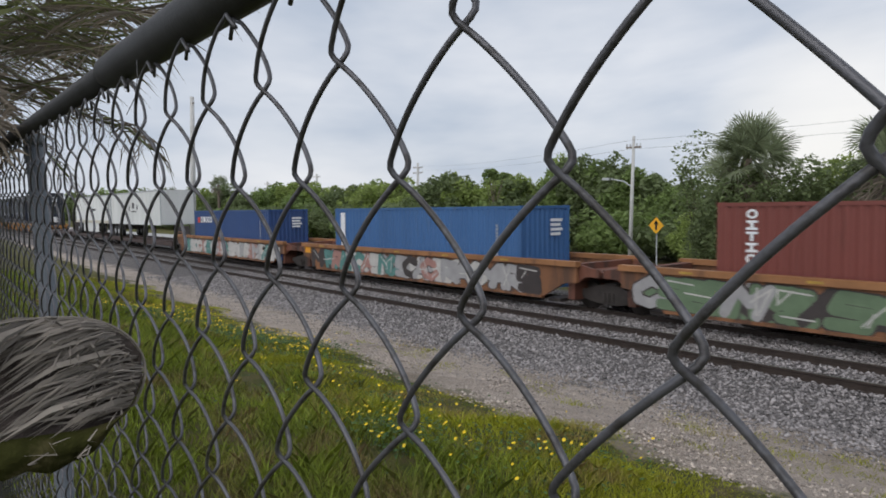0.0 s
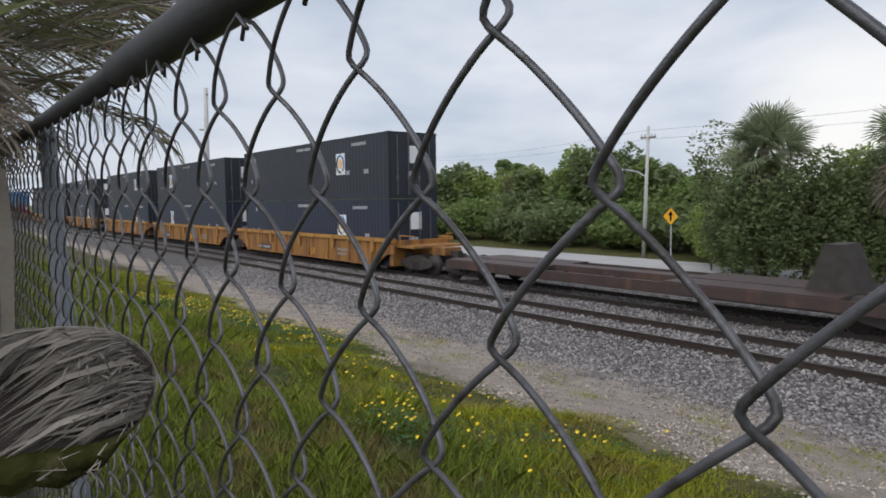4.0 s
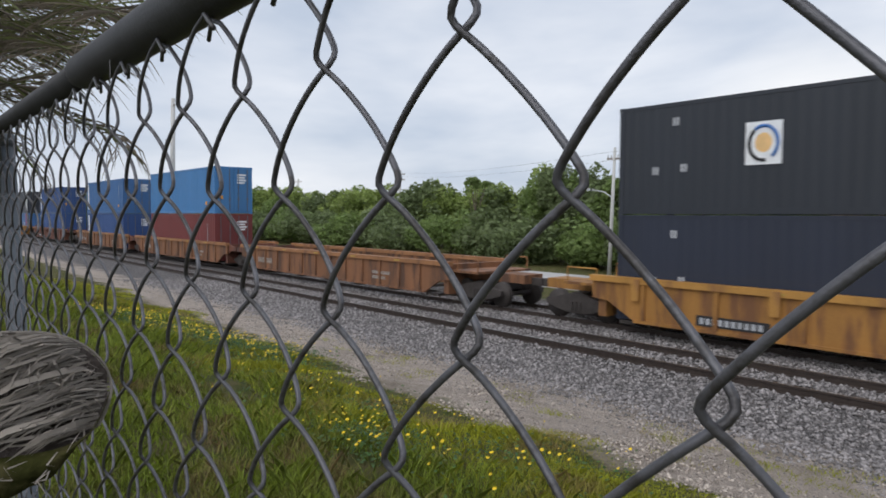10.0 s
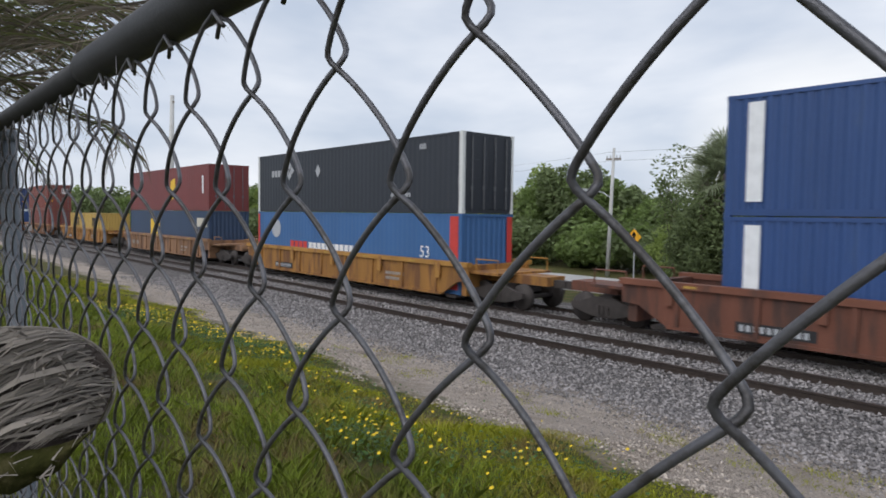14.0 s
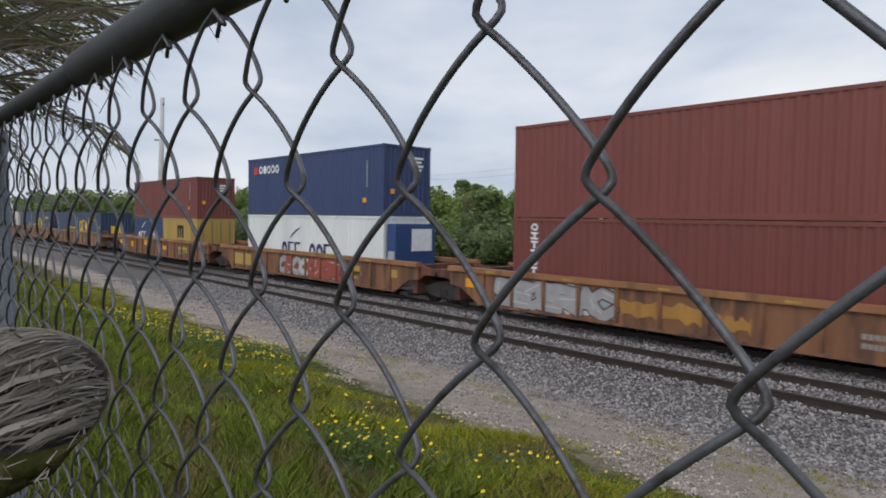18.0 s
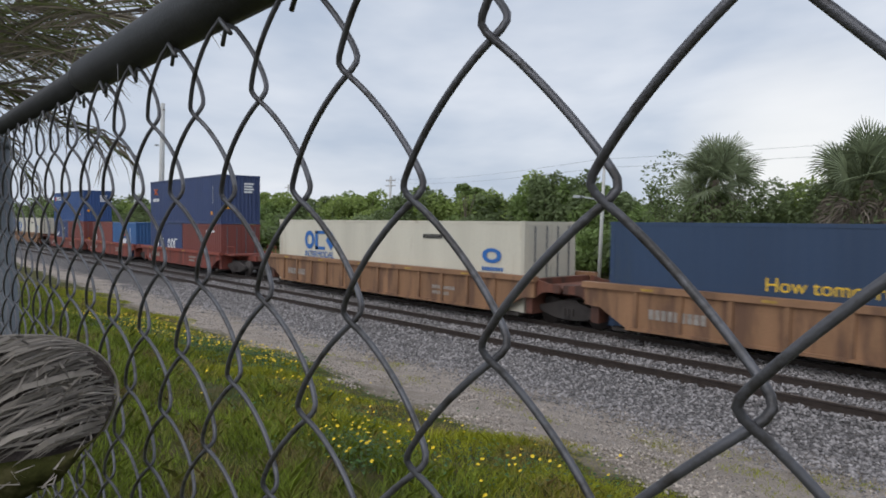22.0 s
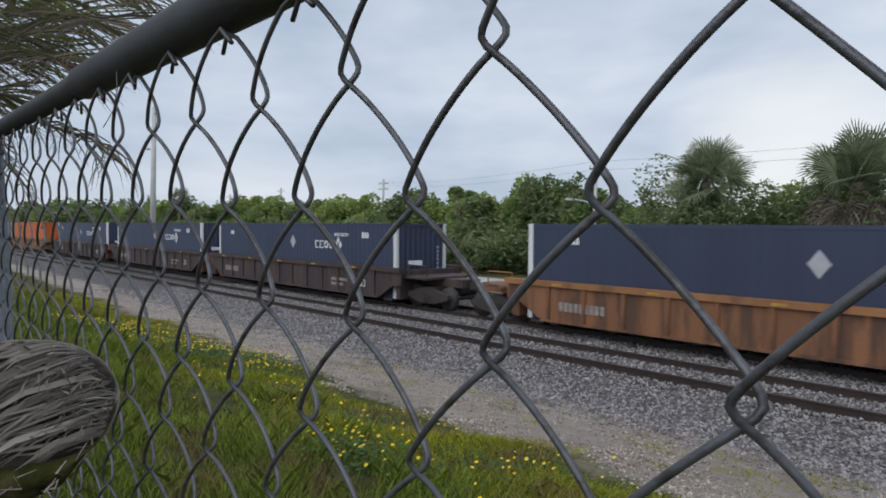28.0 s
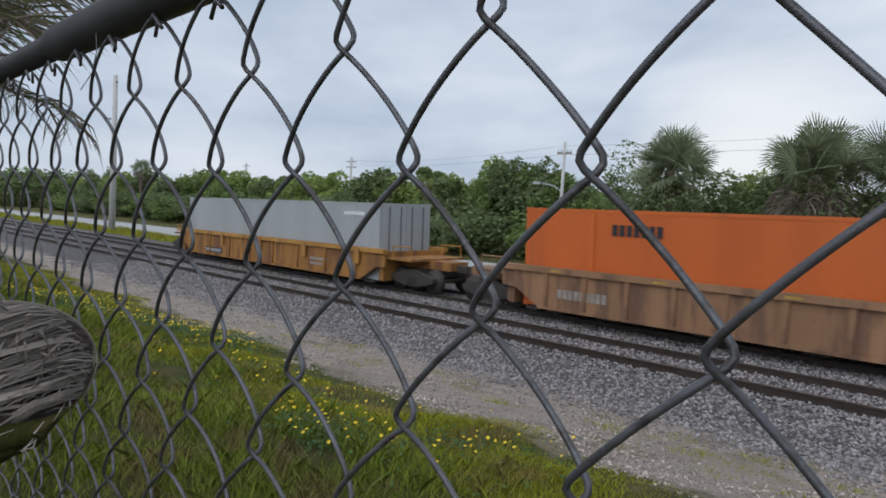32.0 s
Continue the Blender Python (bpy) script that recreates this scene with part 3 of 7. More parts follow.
def stones(name, x, y, r, lift, mat, label, category):
    """Loose angular stones lying on the ground, each its own lump."""
    n = len(x)
    z = ground_z(x, y) + lift + rng.uniform(-0.2, 0.5, n) * r
    corners = np.array([(1, 0, 0), (-1, 0, 0), (0, 1, 0), (0, -1, 0), (0, 0, 1), (0, 0, -1)], float)
    faces = np.array([(0, 2, 4), (2, 1, 4), (1, 3, 4), (3, 0, 4), (2, 0, 5), (1, 2, 5), (3, 1, 5), (0, 3, 5)])
    a = rng.uniform(0, 2 * math.pi, n)
    shape = corners[None] * rng.uniform(0.6, 1.25, (n, 6, 1)) + rng.normal(0, 0.18, (n, 6, 3))
    rot = np.stack([np.stack([np.cos(a), -np.sin(a), 0 * a], -1), np.stack([np.sin(a), np.cos(a), 0 * a], -1), np.stack([0 * a, 0 * a, 1 + 0 * a], -1)], 1)
    pts = np.einsum("nij,nkj->nki", rot, shape) * r[:, None, None] * np.array([1.2, 1.0, 0.8]) + np.stack([x, y, z], -1)[:, None]
    me = bpy.data.meshes.new(name)
    me.vertices.add(6 * n)
    me.vertices.foreach_set("co", pts.astype(np.float32).ravel())
    idx = (faces[None] + 6 * np.arange(n)[:, None, None]).astype(np.int32)
    me.loops.add(24 * n)
    me.loops.foreach_set("vertex_index", idx.ravel())
    me.polygons.add(8 * n)
    me.polygons.foreach_set("loop_start", np.arange(0, 24 * n, 3, dtype=np.int32))
    me.materials.append(mat)
    me.update(calc_edges=True)
    tagged(new(name, me), label, category, kind="stuff")


def ballast():
    """Loose stones on the track bed, thinning towards the verge, and clods and grit on the sand."""
    n = 84000
    x = -0.5 - 34 * rng.random(n) ** 1.55
    y = 7.3 + 12.2 * rng.random(n)
    keep = (rng.random(n) < np.clip((y - 8.2) / 1.5, 0.22, 1)) & (np.abs(y - 12.85) > 0.08) & (np.abs(y - 14.355) > 0.08)
    x, y = x[keep], y[keep]
    r = rng.uniform(0.016, 0.043, len(x)) * (1 + 0.25 * np.clip(-x / 20, 0, 1)) * np.clip(0.4 + (y - 8.2) * 0.4, 0.4, 1)
    stones("ballast_stones", x, y, r, np.where((y > 12.2) & (y < 18.6), 0.015, 0.0), M["ballast"], "loose grey limestone ballast round the rails", "ballast")
    n = 16000
    x = -1.5 - 20 * rng.random(n) ** 1.4
    y = grass_edge(x) + np.abs(rng.normal(0, 1.5, n))
    patch = np.sin(x * 1.9 + y * 1.3) + np.sin(x * 0.8 - y * 2.9) + rng.normal(0, 0.8, n)
    keep = (patch > 0.1) & (y < 10.4)
    x, y = x[keep], y[keep]
    stones("sand_clods", x, y, rng.uniform(0.006, 0.028, len(x)) ** 1.0, 0.0, M["clod"], "crumbs of sandy soil and grit on the verge", "sand")


ballast()


def blades(n, x, y, height, width, lean, mat, name, label, category):
    z = ground_z(x, y)
    a, b = rng.uniform(0, 2 * math.pi, n), rng.uniform(0, 2 * math.pi, n)
    h, w, l = height, width, lean * height
    root = np.stack([x, y, z - 0.01], -1)
    side = np.stack([np.cos(a), np.sin(a), 0 * a], -1) * (w / 2)[:, None]
    bend = np.stack([np.cos(b), np.sin(b), 0 * b], -1)
    mid = root + bend * (0.35 * l)[:, None] + np.array([0, 0, 1]) * (0.6 * h)[:, None]
    tip = root + bend * l[:, None] + np.array([0, 0, 1]) * h[:, None]
    v = np.stack([root - side, root + side, mid + side * 0.7, tip, mid - side * 0.7], 1)
    tagged(new(name, quads(name, v, 5, mat)), label, category, kind="stuff")


def grass():
    n = 230000
    x = 1.0 - 30 * rng.random(n) ** 1.7
    y = 0.35 + (grass_edge(x) + 0.2 - 0.35) * rng.random(n)
    clump = np.sin(x * 2.1 + 0.6 * y) * np.cos(y * 1.7 - x) * 0.5 + 0.5
    bare = np.minimum(np.hypot((x + 4.7) / 0.5, (y - 3.2) / 0.3), np.hypot((x + 8.5) / 0.9, (y - 3.6) / 0.3))
    keep = (rng.random(n) < 0.45 + 0.55 * clump) & (bare > rng.uniform(0.6, 1.2, n))
    x, y, clump = x[keep], y[keep], clump[keep]
    n = len(x)
    near_edge = np.clip((grass_edge(x) - y) / 1.2, 0.25, 1)
    h = rng.uniform(0.05, 0.15, n) * (0.7 + 0.8 * clump) * near_edge * np.where(y < 4.3, 1.35, 1.0)
    w = rng.uniform(0.005, 0.011, n) * (1 + 0.05 * np.abs(x))
    lean = rng.uniform(0.2, 1.2, n)
    lush = y + 0.5 * np.sin(x * 1.7) + rng.normal(0, 0.5, n) < 4.1 + 0.05 * np.clip(-x - 6, 0, 20)
    for pick, mat, name, label in ((lush, "lush", "lush_grass", "longer deep green grass near the fence"), (~lush, "grass", "grass", "yellow-green grass with dry patches on the bank")):
        blades(int(pick.sum()), x[pick], y[pick], h[pick], w[pick], lean[pick], M[mat], name, label, "grass")
    # rank growth between the far track and the road
    n = 26000
    x, y = -38 - 90 * rng.random(n), 21.2 + 3.6 * rng.random(n)
    clump = np.sin(x * 0.6 + y) * np.cos(x * 0.23 - 1.4 * y) * 0.5 + 0.5
    blades(n, x, y, rng.uniform(0.1, 0.5, n) * (0.4 + clump), rng.uniform(0.03, 0.07, n), rng.uniform(0.2, 0.8, n), M["grass"], "rank_grass", "tall yellow-green weeds beyond the far track", "weeds")
    # sparse tufts on the sandy verge
    c = np.array([(-5.0, 8.3), (-4.05, 7.2), (-4.0, 8.85), (-3.5, 8.4), (-2.9, 8.8), (-2.5, 9.2), (-11.1, 8.1), (-14.4, 8.5), (-7.3, 8.0), (-3.0, 8.3), (-4.4, 8.5), (-3.6, 8.1), (-3.1, 7.7), (-2.6, 8.3), (-5.2, 8.9), (-8.6, 8.6), (-2.2, 7.6), (-2.9, 8.9), (-6.4, 7.7), (-11.5, 8.8), (-1.6, 8.0), (-1.9, 8.7)])
    c = np.concatenate([c, np.stack([-1.2 - 12 * rng.random(12), 7.4 + 1.6 * rng.random(12)], -1)])
    k = rng.integers(0, len(c), 2600)
    x = c[k, 0] + rng.normal(0, 0.17, len(k))
    y = c[k, 1] + rng.normal(0, 0.11, len(k))
    blades(len(k), x, y, rng.uniform(0.02, 0.07, len(k)), rng.uniform(0.006, 0.012, len(k)), rng.uniform(0.3, 1.2, len(k)), M["grass"], "verge_tufts", "thin grass tufts on the sandy verge", "grass")


grass()


def weeds():
    """Low broad-leaved plants with yellow flowers."""
    spots = [(-5.5, 3.7, 0.28, 22), (-5.9, 4.25, 0.3, 15), (-5.0, 3.45, 0.25, 12), (-4.7, 5.1, 0.35, 8), (-7.2, 4.9, 0.4, 7), (-8.2, 4.6, 0.4, 6), (-4.3, 5.4, 0.4, 6)]
    spots += [(-17.5 + 0.55 * i, 3.9 + 0.13 * i + 0.4 * (i % 3), 0.5, 44) for i in range(13)]
    spots += [(random.uniform(-10, -3), random.uniform(3.4, 5.8), 0.6, 4) for _ in range(14)]
    lv, fv = [], []
    up = Vector((0, 0, 1))
    for sx, sy, spread, count in spots:
        for _ in range(count * 16):
            x, y = random.gauss(sx, spread), random.gauss(sy, spread * 0.7)
            z = float(ground_z(x, y)) + random.uniform(0.02, 0.16)
            a = random.uniform(0, 6.28)
            d, e = Vector((math.cos(a), math.sin(a), random.uniform(-0.3, 0.5))), Vector((-math.sin(a), math.cos(a), random.uniform(-0.3, 0.3)))
            q, l, w = Vector((x, y, z)), random.uniform(0.03, 0.065), random.uniform(0.012, 0.022)
            lv.append([q, q + d * l * 0.5 + e * w, q + d * l, q + d * l * 0.5 - e * w])
        for _ in range(count):
            x, y = random.gauss(sx, spread), random.gauss(sy, spread * 0.7)
            q = Vector((x, y, float(ground_z(x, y)) + random.uniform(0.15, 0.26)))
            tilt = Vector((random.uniform(-0.4, 0.4), random.uniform(-0.9, 0.1), 1)).normalized()
            s1 = tilt.orthogonal().normalized()
            s2 = tilt.cross(s1)
            r = random.uniform(0.013, 0.025)
            for k in range(6):
                a = k * math.pi / 3
                d, e = s1 * math.cos(a) + s2 * math.sin(a), s2 * math.cos(a) - s1 * math.sin(a)
                fv.append([q, q + d * r * 0.7 + e * r * 0.35, q + d * r, q + d * r * 0.7 - e * r * 0.35])
    tagged(new("weed_leaves", quads("weed_leaves", np.array(lv), 4, M["weed"])), "low dark green broad-leaved weeds in the grass", "weeds", kind="stuff")
    tagged(new("yellow_flowers", quads("yellow_flowers", np.array(fv), 4, M["flower"])), "small yellow daisy-like flowers in the grass", "flowers", kind="stuff")


weeds()


# ---- chain-link fence ----
UNIT = 0.033
F_O, F_X, F_Z = Vector((-0.065, 0.1362, 3.1118)), Vector((0.9996, -0.0185, -0.0200)), Vector((0.0193, -0.0379, 0.9991))
F_Y = F_Z.cross(F_X).normalized()
FENCE = Matrix((( F_X.x, F_Y.x, F_Z.x, F_O.x), (F_X.y, F_Y.y, F_Z.y, F_O.y), (F_X.z, F_Y.z, F_Z.z, F_O.z), (0, 0, 0, 1)))
HALF_ROW, LIFT, WIRE_R, OVERLAP = 1.2212 * UNIT, 0.095 * UNIT, 0.00104, 0.105


def fence():
    base = thing("chain_link_fence", "weathered grey chain-link fence with a dark top rail", "fence", at=FENCE)
    rows_down, steps, amp = 42, 20, (0.5 + OVERLAP) * UNIT

    def leg(u, turn):
        """How far a strand has crossed; those of one hand slope gently below a knot and steeply above the next."""
        return u + (0.14 if turn > 0 else -0.03) * u * (1 - u)

    def wire_mesh(flip):
        """One wire: a flattened spiral that hooks into both its neighbours; its cut end is folded over at the top."""
        raw = []
        for i in range(-steps, rows_down * steps + 1):
            k, u = divmod(i / steps, 1.0)
            turn = (-1 if k % 2 else 1) * (-1 if flip else 1)
            x = amp * turn * (1 - 2 * leg(u, turn))
            swing = math.sin(math.pi * (u - 0.10))
            y = -turn * (3.7 if turn > 0 else 5.1) * WIRE_R * math.copysign(abs(swing) ** 0.7, swing)
            raw.append(Vector((x, y, (1 - i / steps) * HALF_ROW + LIFT)))
        path = raw
        for _ in range(2):
            path = [path[0]] + [path[i] * 0.6 + (path[i - 1] + path[i + 1]) * 0.2 for i in range(1, len(path) - 1)] + [path[-1]]
        side = 1 if flip else -1
        first = next(i for i, q in enumerate(path) if q.z < 2.26 * UNIT)
        column = side * 0.5 * UNIT
        apex = Vector((column + side * 0.10 * UNIT, path[first].y, 2.33 * UNIT))
        drop, out = (0.24, 0.38) if flip else (0.20, 0.30)
        end = Vector((apex.x + side * out * UNIT, apex.y + (2.0 if side < 0 else -1.0) * WIRE_R, apex.z - drop * UNIT))
        s = Shape()
        s.tube([end, end.lerp(apex, 0.5), end.lerp(apex, 0.9), apex + Vector((0, 0, 0.01 * UNIT)), apex - Vector((side * 0.09 * UNIT, 0, 0.03 * UNIT))] + path[first:], WIRE_R, 8)
        return s.mesh("wire", M["wire"], True)

    meshes = wire_mesh(False), wire_mesh(True)
    for c in range(-78, 40):
        # the strand between columns c and c + 1
        part("wire", meshes[c % 2], None, base, at=pose((c + 0.5) * UNIT, random.uniform(-0.0004, 0.0004), random.uniform(-0.0008, 0.0008), 0, random.uniform(-0.08, 0.08), 0))
    # top rail in two lengths: the swaged end slips into the wider tube
    zc, yc, r = 2.71 * UNIT, 0.004, 0.0118
    s = Shape()
    s.tube([(-3.2, yc, zc), (-0.47, yc, zc)], r * 0.80, 28)
    part("top_rail", s, M["rail_tube"], base, "dark weathered steel tube", smooth=True)
    s = Shape()
    s.tube([(-0.466, yc, zc), (-0.452, yc, zc)], r * 0.80, 28, taper=1.28)
    s.tube([(-0.452, yc, zc), (-0.447, yc, zc), (1.6, yc, zc)], r * 1.03, 28)
    part("top_rail", s, M["rail_tube"], base, "dark weathered steel tube", smooth=True)
    for x in (-2.0, -1.2, 0.35):
        s = Shape()
        s.tube([(x + 0.003 * math.sin(a), yc + (r + 0.001) * math.cos(a), zc + (r + 0.001) * math.sin(a)) for a in np.linspace(0, 2 * math.pi, 22)], 0.0011, 6)
        part("tie_wire", s, M["wire"], base, "thin tie wire round the rail", smooth=True)
    # a loose bent wire hanging from the rail
    s = Shape()
    s.tube([(-0.345, -0.004, 2.5 * UNIT), (-0.338, -0.006, 2.1 * UNIT), (-0.348, -0.006, 1.75 * UNIT), (-0.372, -0.006, 1.5 * UNIT)], 0.0003, 5)
    part("loose_wire", s, M["wire"], base, "thin loose wire")
    for x in (-1.065, 2.1):
        s = Shape()
        s.tube([(x, 0.022, 2.7 * UNIT), (x, 0.022, -1.9)], 0.0125, 24)
        part("post", s, M["post"], base, "pale galvanised steel post", smooth=True)
        s = Shape()
        s.tube([(x, 0.022, 2.2 * UNIT), (x, 0.022, 2.65 * UNIT)], 0.0145, 24)
        part("post_cap", s, M["post"], base, smooth=True)
    return base


fence()


# ---- train ----
def corrugated(s, x0, x1, y, z0, z1, depth, pitch, face=-1):
    """A pressed steel wall along x, facing -y or +y."""
    n = max(2, round((x1 - x0) / pitch))
    p = (x1 - x0) / n
    prof = []
    for i in range(n):
        a = x0 + i * p
        prof += [(a, 0.0), (a + 0.30 * p, 0.0), (a + 0.5 * p, depth), (a + 0.80 * p, depth)]
    prof.append((x1, 0.0))
    k = len(s.v)
    for x, d in prof:
        yy = y - face * d
        s.v += [(x, yy, z0), (x, yy, z1)]
    for i in range(len(prof) - 1):
        a = k + 2 * i
        s.f.append((a, a + 2, a + 3, a + 1) if face < 0 else (a, a + 1, a + 3, a + 2))
    return s


BODY = {}


def container_body(length, height, width, paint, smooth_side=False, ribbed=False):
    key = (length, height, width, paint, smooth_side, ribbed)
    if key in BODY:
        return BODY[key]
    h, w = length / 2, width / 2
    s = Shape()
    depth, pitch = (0.008, 0.30) if smooth_side else (0.036, 0.278)
    if ribbed:
        depth, pitch = 0.045, 0.42
    for face in (-1, 1):
        corrugated(s, -h + 0.13, h - 0.13, face * (w - 0.012), 0.16, height - 0.09, depth, pitch, face)
    # ends, roof and floor
    for e in (-1, 1):
        n, p = 9, (width - 0.24) / 9
        k = len(s.v)
        prof = []
        for i in range(n):
            a = -w + 0.12 + i * p
            prof += [(a, 0), (a + 0.3 * p, 0), (a + 0.5 * p, 0.04), (a + 0.8 * p, 0.04)]
        prof.append((w - 0.12, 0))
        for yy, d in prof:
            s.v += [(e * (h - 0.03 - d), yy, 0.16), (e * (h - 0.03 - d), yy, height - 0.1)]
        for i in range(len(prof) - 1):
            a = k + 2 * i
            s.f.append((a, a + 2, a + 3, a + 1) if e > 0 else (a, a + 1, a + 3, a + 2))
    s.box(-h + 0.1, h - 0.1, -w + 0.03, w - 0.03, height - 0.05, height - 0.012)
    s.box(-h + 0.1, h - 0.1, -w + 0.03, w - 0.03, 0.12, 0.16)
    BODY[key] = s.mesh("container_body", M[paint])
    return BODY[key]


FRAME = {}


def frame_meshes(length, height, width, paint):
    key = (length, height, width, paint)
    if key not in FRAME:
        h, w = length / 2, width / 2
        out = {}
        s = Shape()
        wide = 0.09 if paint == "white_box" else 0.075
        s.box(-wide, wide, -0.068, 0.06, 0.0, height)
        s.box(-0.085, 0.085, -0.075, 0.075, height - 0.118, height + 0.004)
        s.box(-0.085, 0.085, -0.075, 0.075, 0.0, 0.118)
        out["corner_post"] = s.mesh("corner_post", M[paint])
        for name, z0, z1 in (("top_rail", height - 0.1, height - 0.004), ("bottom_rail", 0.02, 0.17)):
            s = Shape()
            s.box(-h + 0.09, h - 0.09, -0.045, 0.045, z0, z1)
            out[name] = s.mesh(name, M[paint])
            s = Shape()
            s.box(-0.05, 0.05, -w + 0.08, w - 0.08, z0, z1)
            out["end_" + name] = s.mesh("end_" + name, M[paint])
        FRAME[key] = out
    return FRAME[key]


def panel(x0, x1, z0, z1, y, s=None):
    s = s or Shape()
    return s.box(x0, x1, y - 0.006, y, z0, z1)


def glyph_row(s, x, z, w, h, count, y, fill=0.72):
    """Plain bars for a row of writing."""
    p = w / count
    for i in range(count):
        s.box(x + i * p, x + i * p + p * fill, y - 0.006, y, z, z + h)
    return s


def glyph_column(s, x, z, w, h, count, y, fill=0.7):
    p = h / count
    for i in range(count):
        s.box(x, x + w, y - 0.006, y, z + i * p, z + i * p + p * fill)
    return s


def blocky(s, x, z, w, h, y, kind):
    """A bold abstract mark in an outline of thick strokes."""
    t = 0.27 * w
    if kind == "ring":
        n = 20
        k = len(s.v)
        for i in range(n):
            a = 2 * math.pi * i / n
            s.v += [(x + w / 2 + 0.5 * w * math.cos(a), y - 0.006, z + h / 2 + 0.5 * h * math.sin(a)), (x + w / 2 + 0.26 * w * math.cos(a), y - 0.006, z + h / 2 + 0.26 * h * math.sin(a))]
        s.f += [(k + 2 * i, k + 2 * i + 1, k + (2 * i + 3) % (2 * n), k + (2 * i + 2) % (2 * n)) for i in range(n)]
    elif kind == "diamond":
        s.slab([(x + w / 2, z), (x + w, z + h / 2), (x + w / 2, z + h), (x, z + h / 2)], y - 0.006, y)
    elif kind == "disc":
        s.slab([(x + w / 2 + w / 2 * math.cos(a), z + h / 2 + h / 2 * math.sin(a)) for a in np.linspace(0, 2 * math.pi, 20, endpoint=False)], y - 0.006, y)
    elif kind == "swoosh":
        top = [(x + w * u, z + h * (1 - (1 - u) ** 2.2)) for u in np.linspace(0, 1, 12)]
        low = [(x + w * u, z + h * (1 - (1 - u) ** 2.2) - 0.16 * h * math.sin(math.pi * min(1, u + 0.25))) for u in np.linspace(1, 0, 12)]
        s.slab((top + low)[::-1], y - 0.006, y)
    elif kind == "bracket":
        s.box(x, x + t, y - 0.006, y, z, z + h)
        s.box(x, x + w, y - 0.006, y, z + h - t * 0.6, z + h)
        s.box(x, x + w, y - 0.006, y, z, z + t * 0.6)
    return s


def container(name, label, length, paint, marks="", height=2.896, doors=False, post_paint=None, group="containers on the train"):
    width = 2.59 if length > 15 else 2.438
    smooth_side = length > 15
    base = thing(name, label, "shipping container", group=group)
    h, w = length / 2, width / 2
    part("body", container_body(length, height, width, paint, smooth_side and "ribbed" not in marks, "ribbed" in marks), None, base)
    fr = frame_meshes(length, height, width, paint)
    posts = frame_meshes(length, height, width, post_paint)["corner_post"] if post_paint else fr["corner_post"]
    for ex in (-1, 1):
        for ey in (-1, 1):
            part("corner_post", posts, None, base, "white corner post" if post_paint == "white_box" else "", at=pose(ex * (h - 0.085), ey * (w - 0.07), 0))
        part("end_rail", fr["end_top_rail"], None, base, at=pose(ex * (h - 0.06), 0, 0))
        part("end_sill", fr["end_bottom_rail"], None, base, at=pose(ex * (h - 0.06), 0, 0))
    for ey in (-1, 1):
        part("top_side_rail", fr["top_rail"], None, base, at=pose(0, ey * (w - 0.05), 0))
        part("bottom_side_rail", fr["bottom_rail"], None, base, at=pose(0, ey * (w - 0.05), 0))
    if doors:
        for ey in (-1, 1):
            s = Shape()
            s.box(h - 0.03, h + 0.012, min(0.01 * ey, ey * (w - 0.13)), max(0.01 * ey, ey * (w - 0.13)), 0.17, height - 0.11)
            for z in (0.7, 1.3, 1.9):
                s.box(h + 0.012, h + 0.02, min(0.1 * ey, ey * (w - 0.25)), max(0.1 * ey, ey * (w - 0.25)), z, z + 0.3)
            door = part("door", s, M[paint], base)
            for yy in (0.28, 0.86):
                s = Shape()
                s.tube([(h + 0.05, ey * yy, 0.16), (h + 0.05, ey * yy, height - 0.14)], 0.022, 6)
                s.box(h + 0.02, h + 0.06, ey * yy - 0.05, ey * yy + 0.05, 0.85, 0.98)
                part("lock_rod", s, M["rod"], door, "grey lock rod")
    y = -w - 0.001
    mk = MARKS.get(marks)
    if mk:
        mk(base, h, w, height, y)
    return base


def islands(s):
    """The separate pieces of a shape."""
    owner = list(range(len(s.v)))

    def root(i):
        while owner[i] != i:
            owner[i] = owner[owner[i]]
            i = owner[i]
        return i

    for f in s.f:
        for k in f[1:]:
            owner[root(k)] = root(f[0])
    out = {}
    for f in s.f:
        piece, index = out.setdefault(root(f[0]), (Shape(), {}))
        for k in f:
            if k not in index:
                index[k] = len(piece.v)
                piece.v.append(s.v[k])
        piece.f.append(tuple(index[k] for k in f))
    return [piece for piece, _ in out.values()]


def mark_part(name, s, mat, base, label=""):
    """Painted marks, each bar or letter a part of its own."""
    pieces = islands(s)
    for piece in pieces:
        ob = part(name if len(pieces) == 1 else "lettering_bar", piece, M[mat], base, label if len(pieces) == 1 else "")
    return ob


def end_panel(base, h, y0, y1, z0, z1, mat, name="end_marking"):
    s = Shape()
    s.box(h + 0.018, h + 0.026, y0, y1, z0, z1)
    return part(name, s, M[mat], base)


def marks_plain(base, h, w, height, y):
    s = glyph_row(Shape(), h - 2.2, height - 0.5, 1.3, 0.14, 11, y)
    mark_part("container_number", s, "white_mark", base, "white number bars")


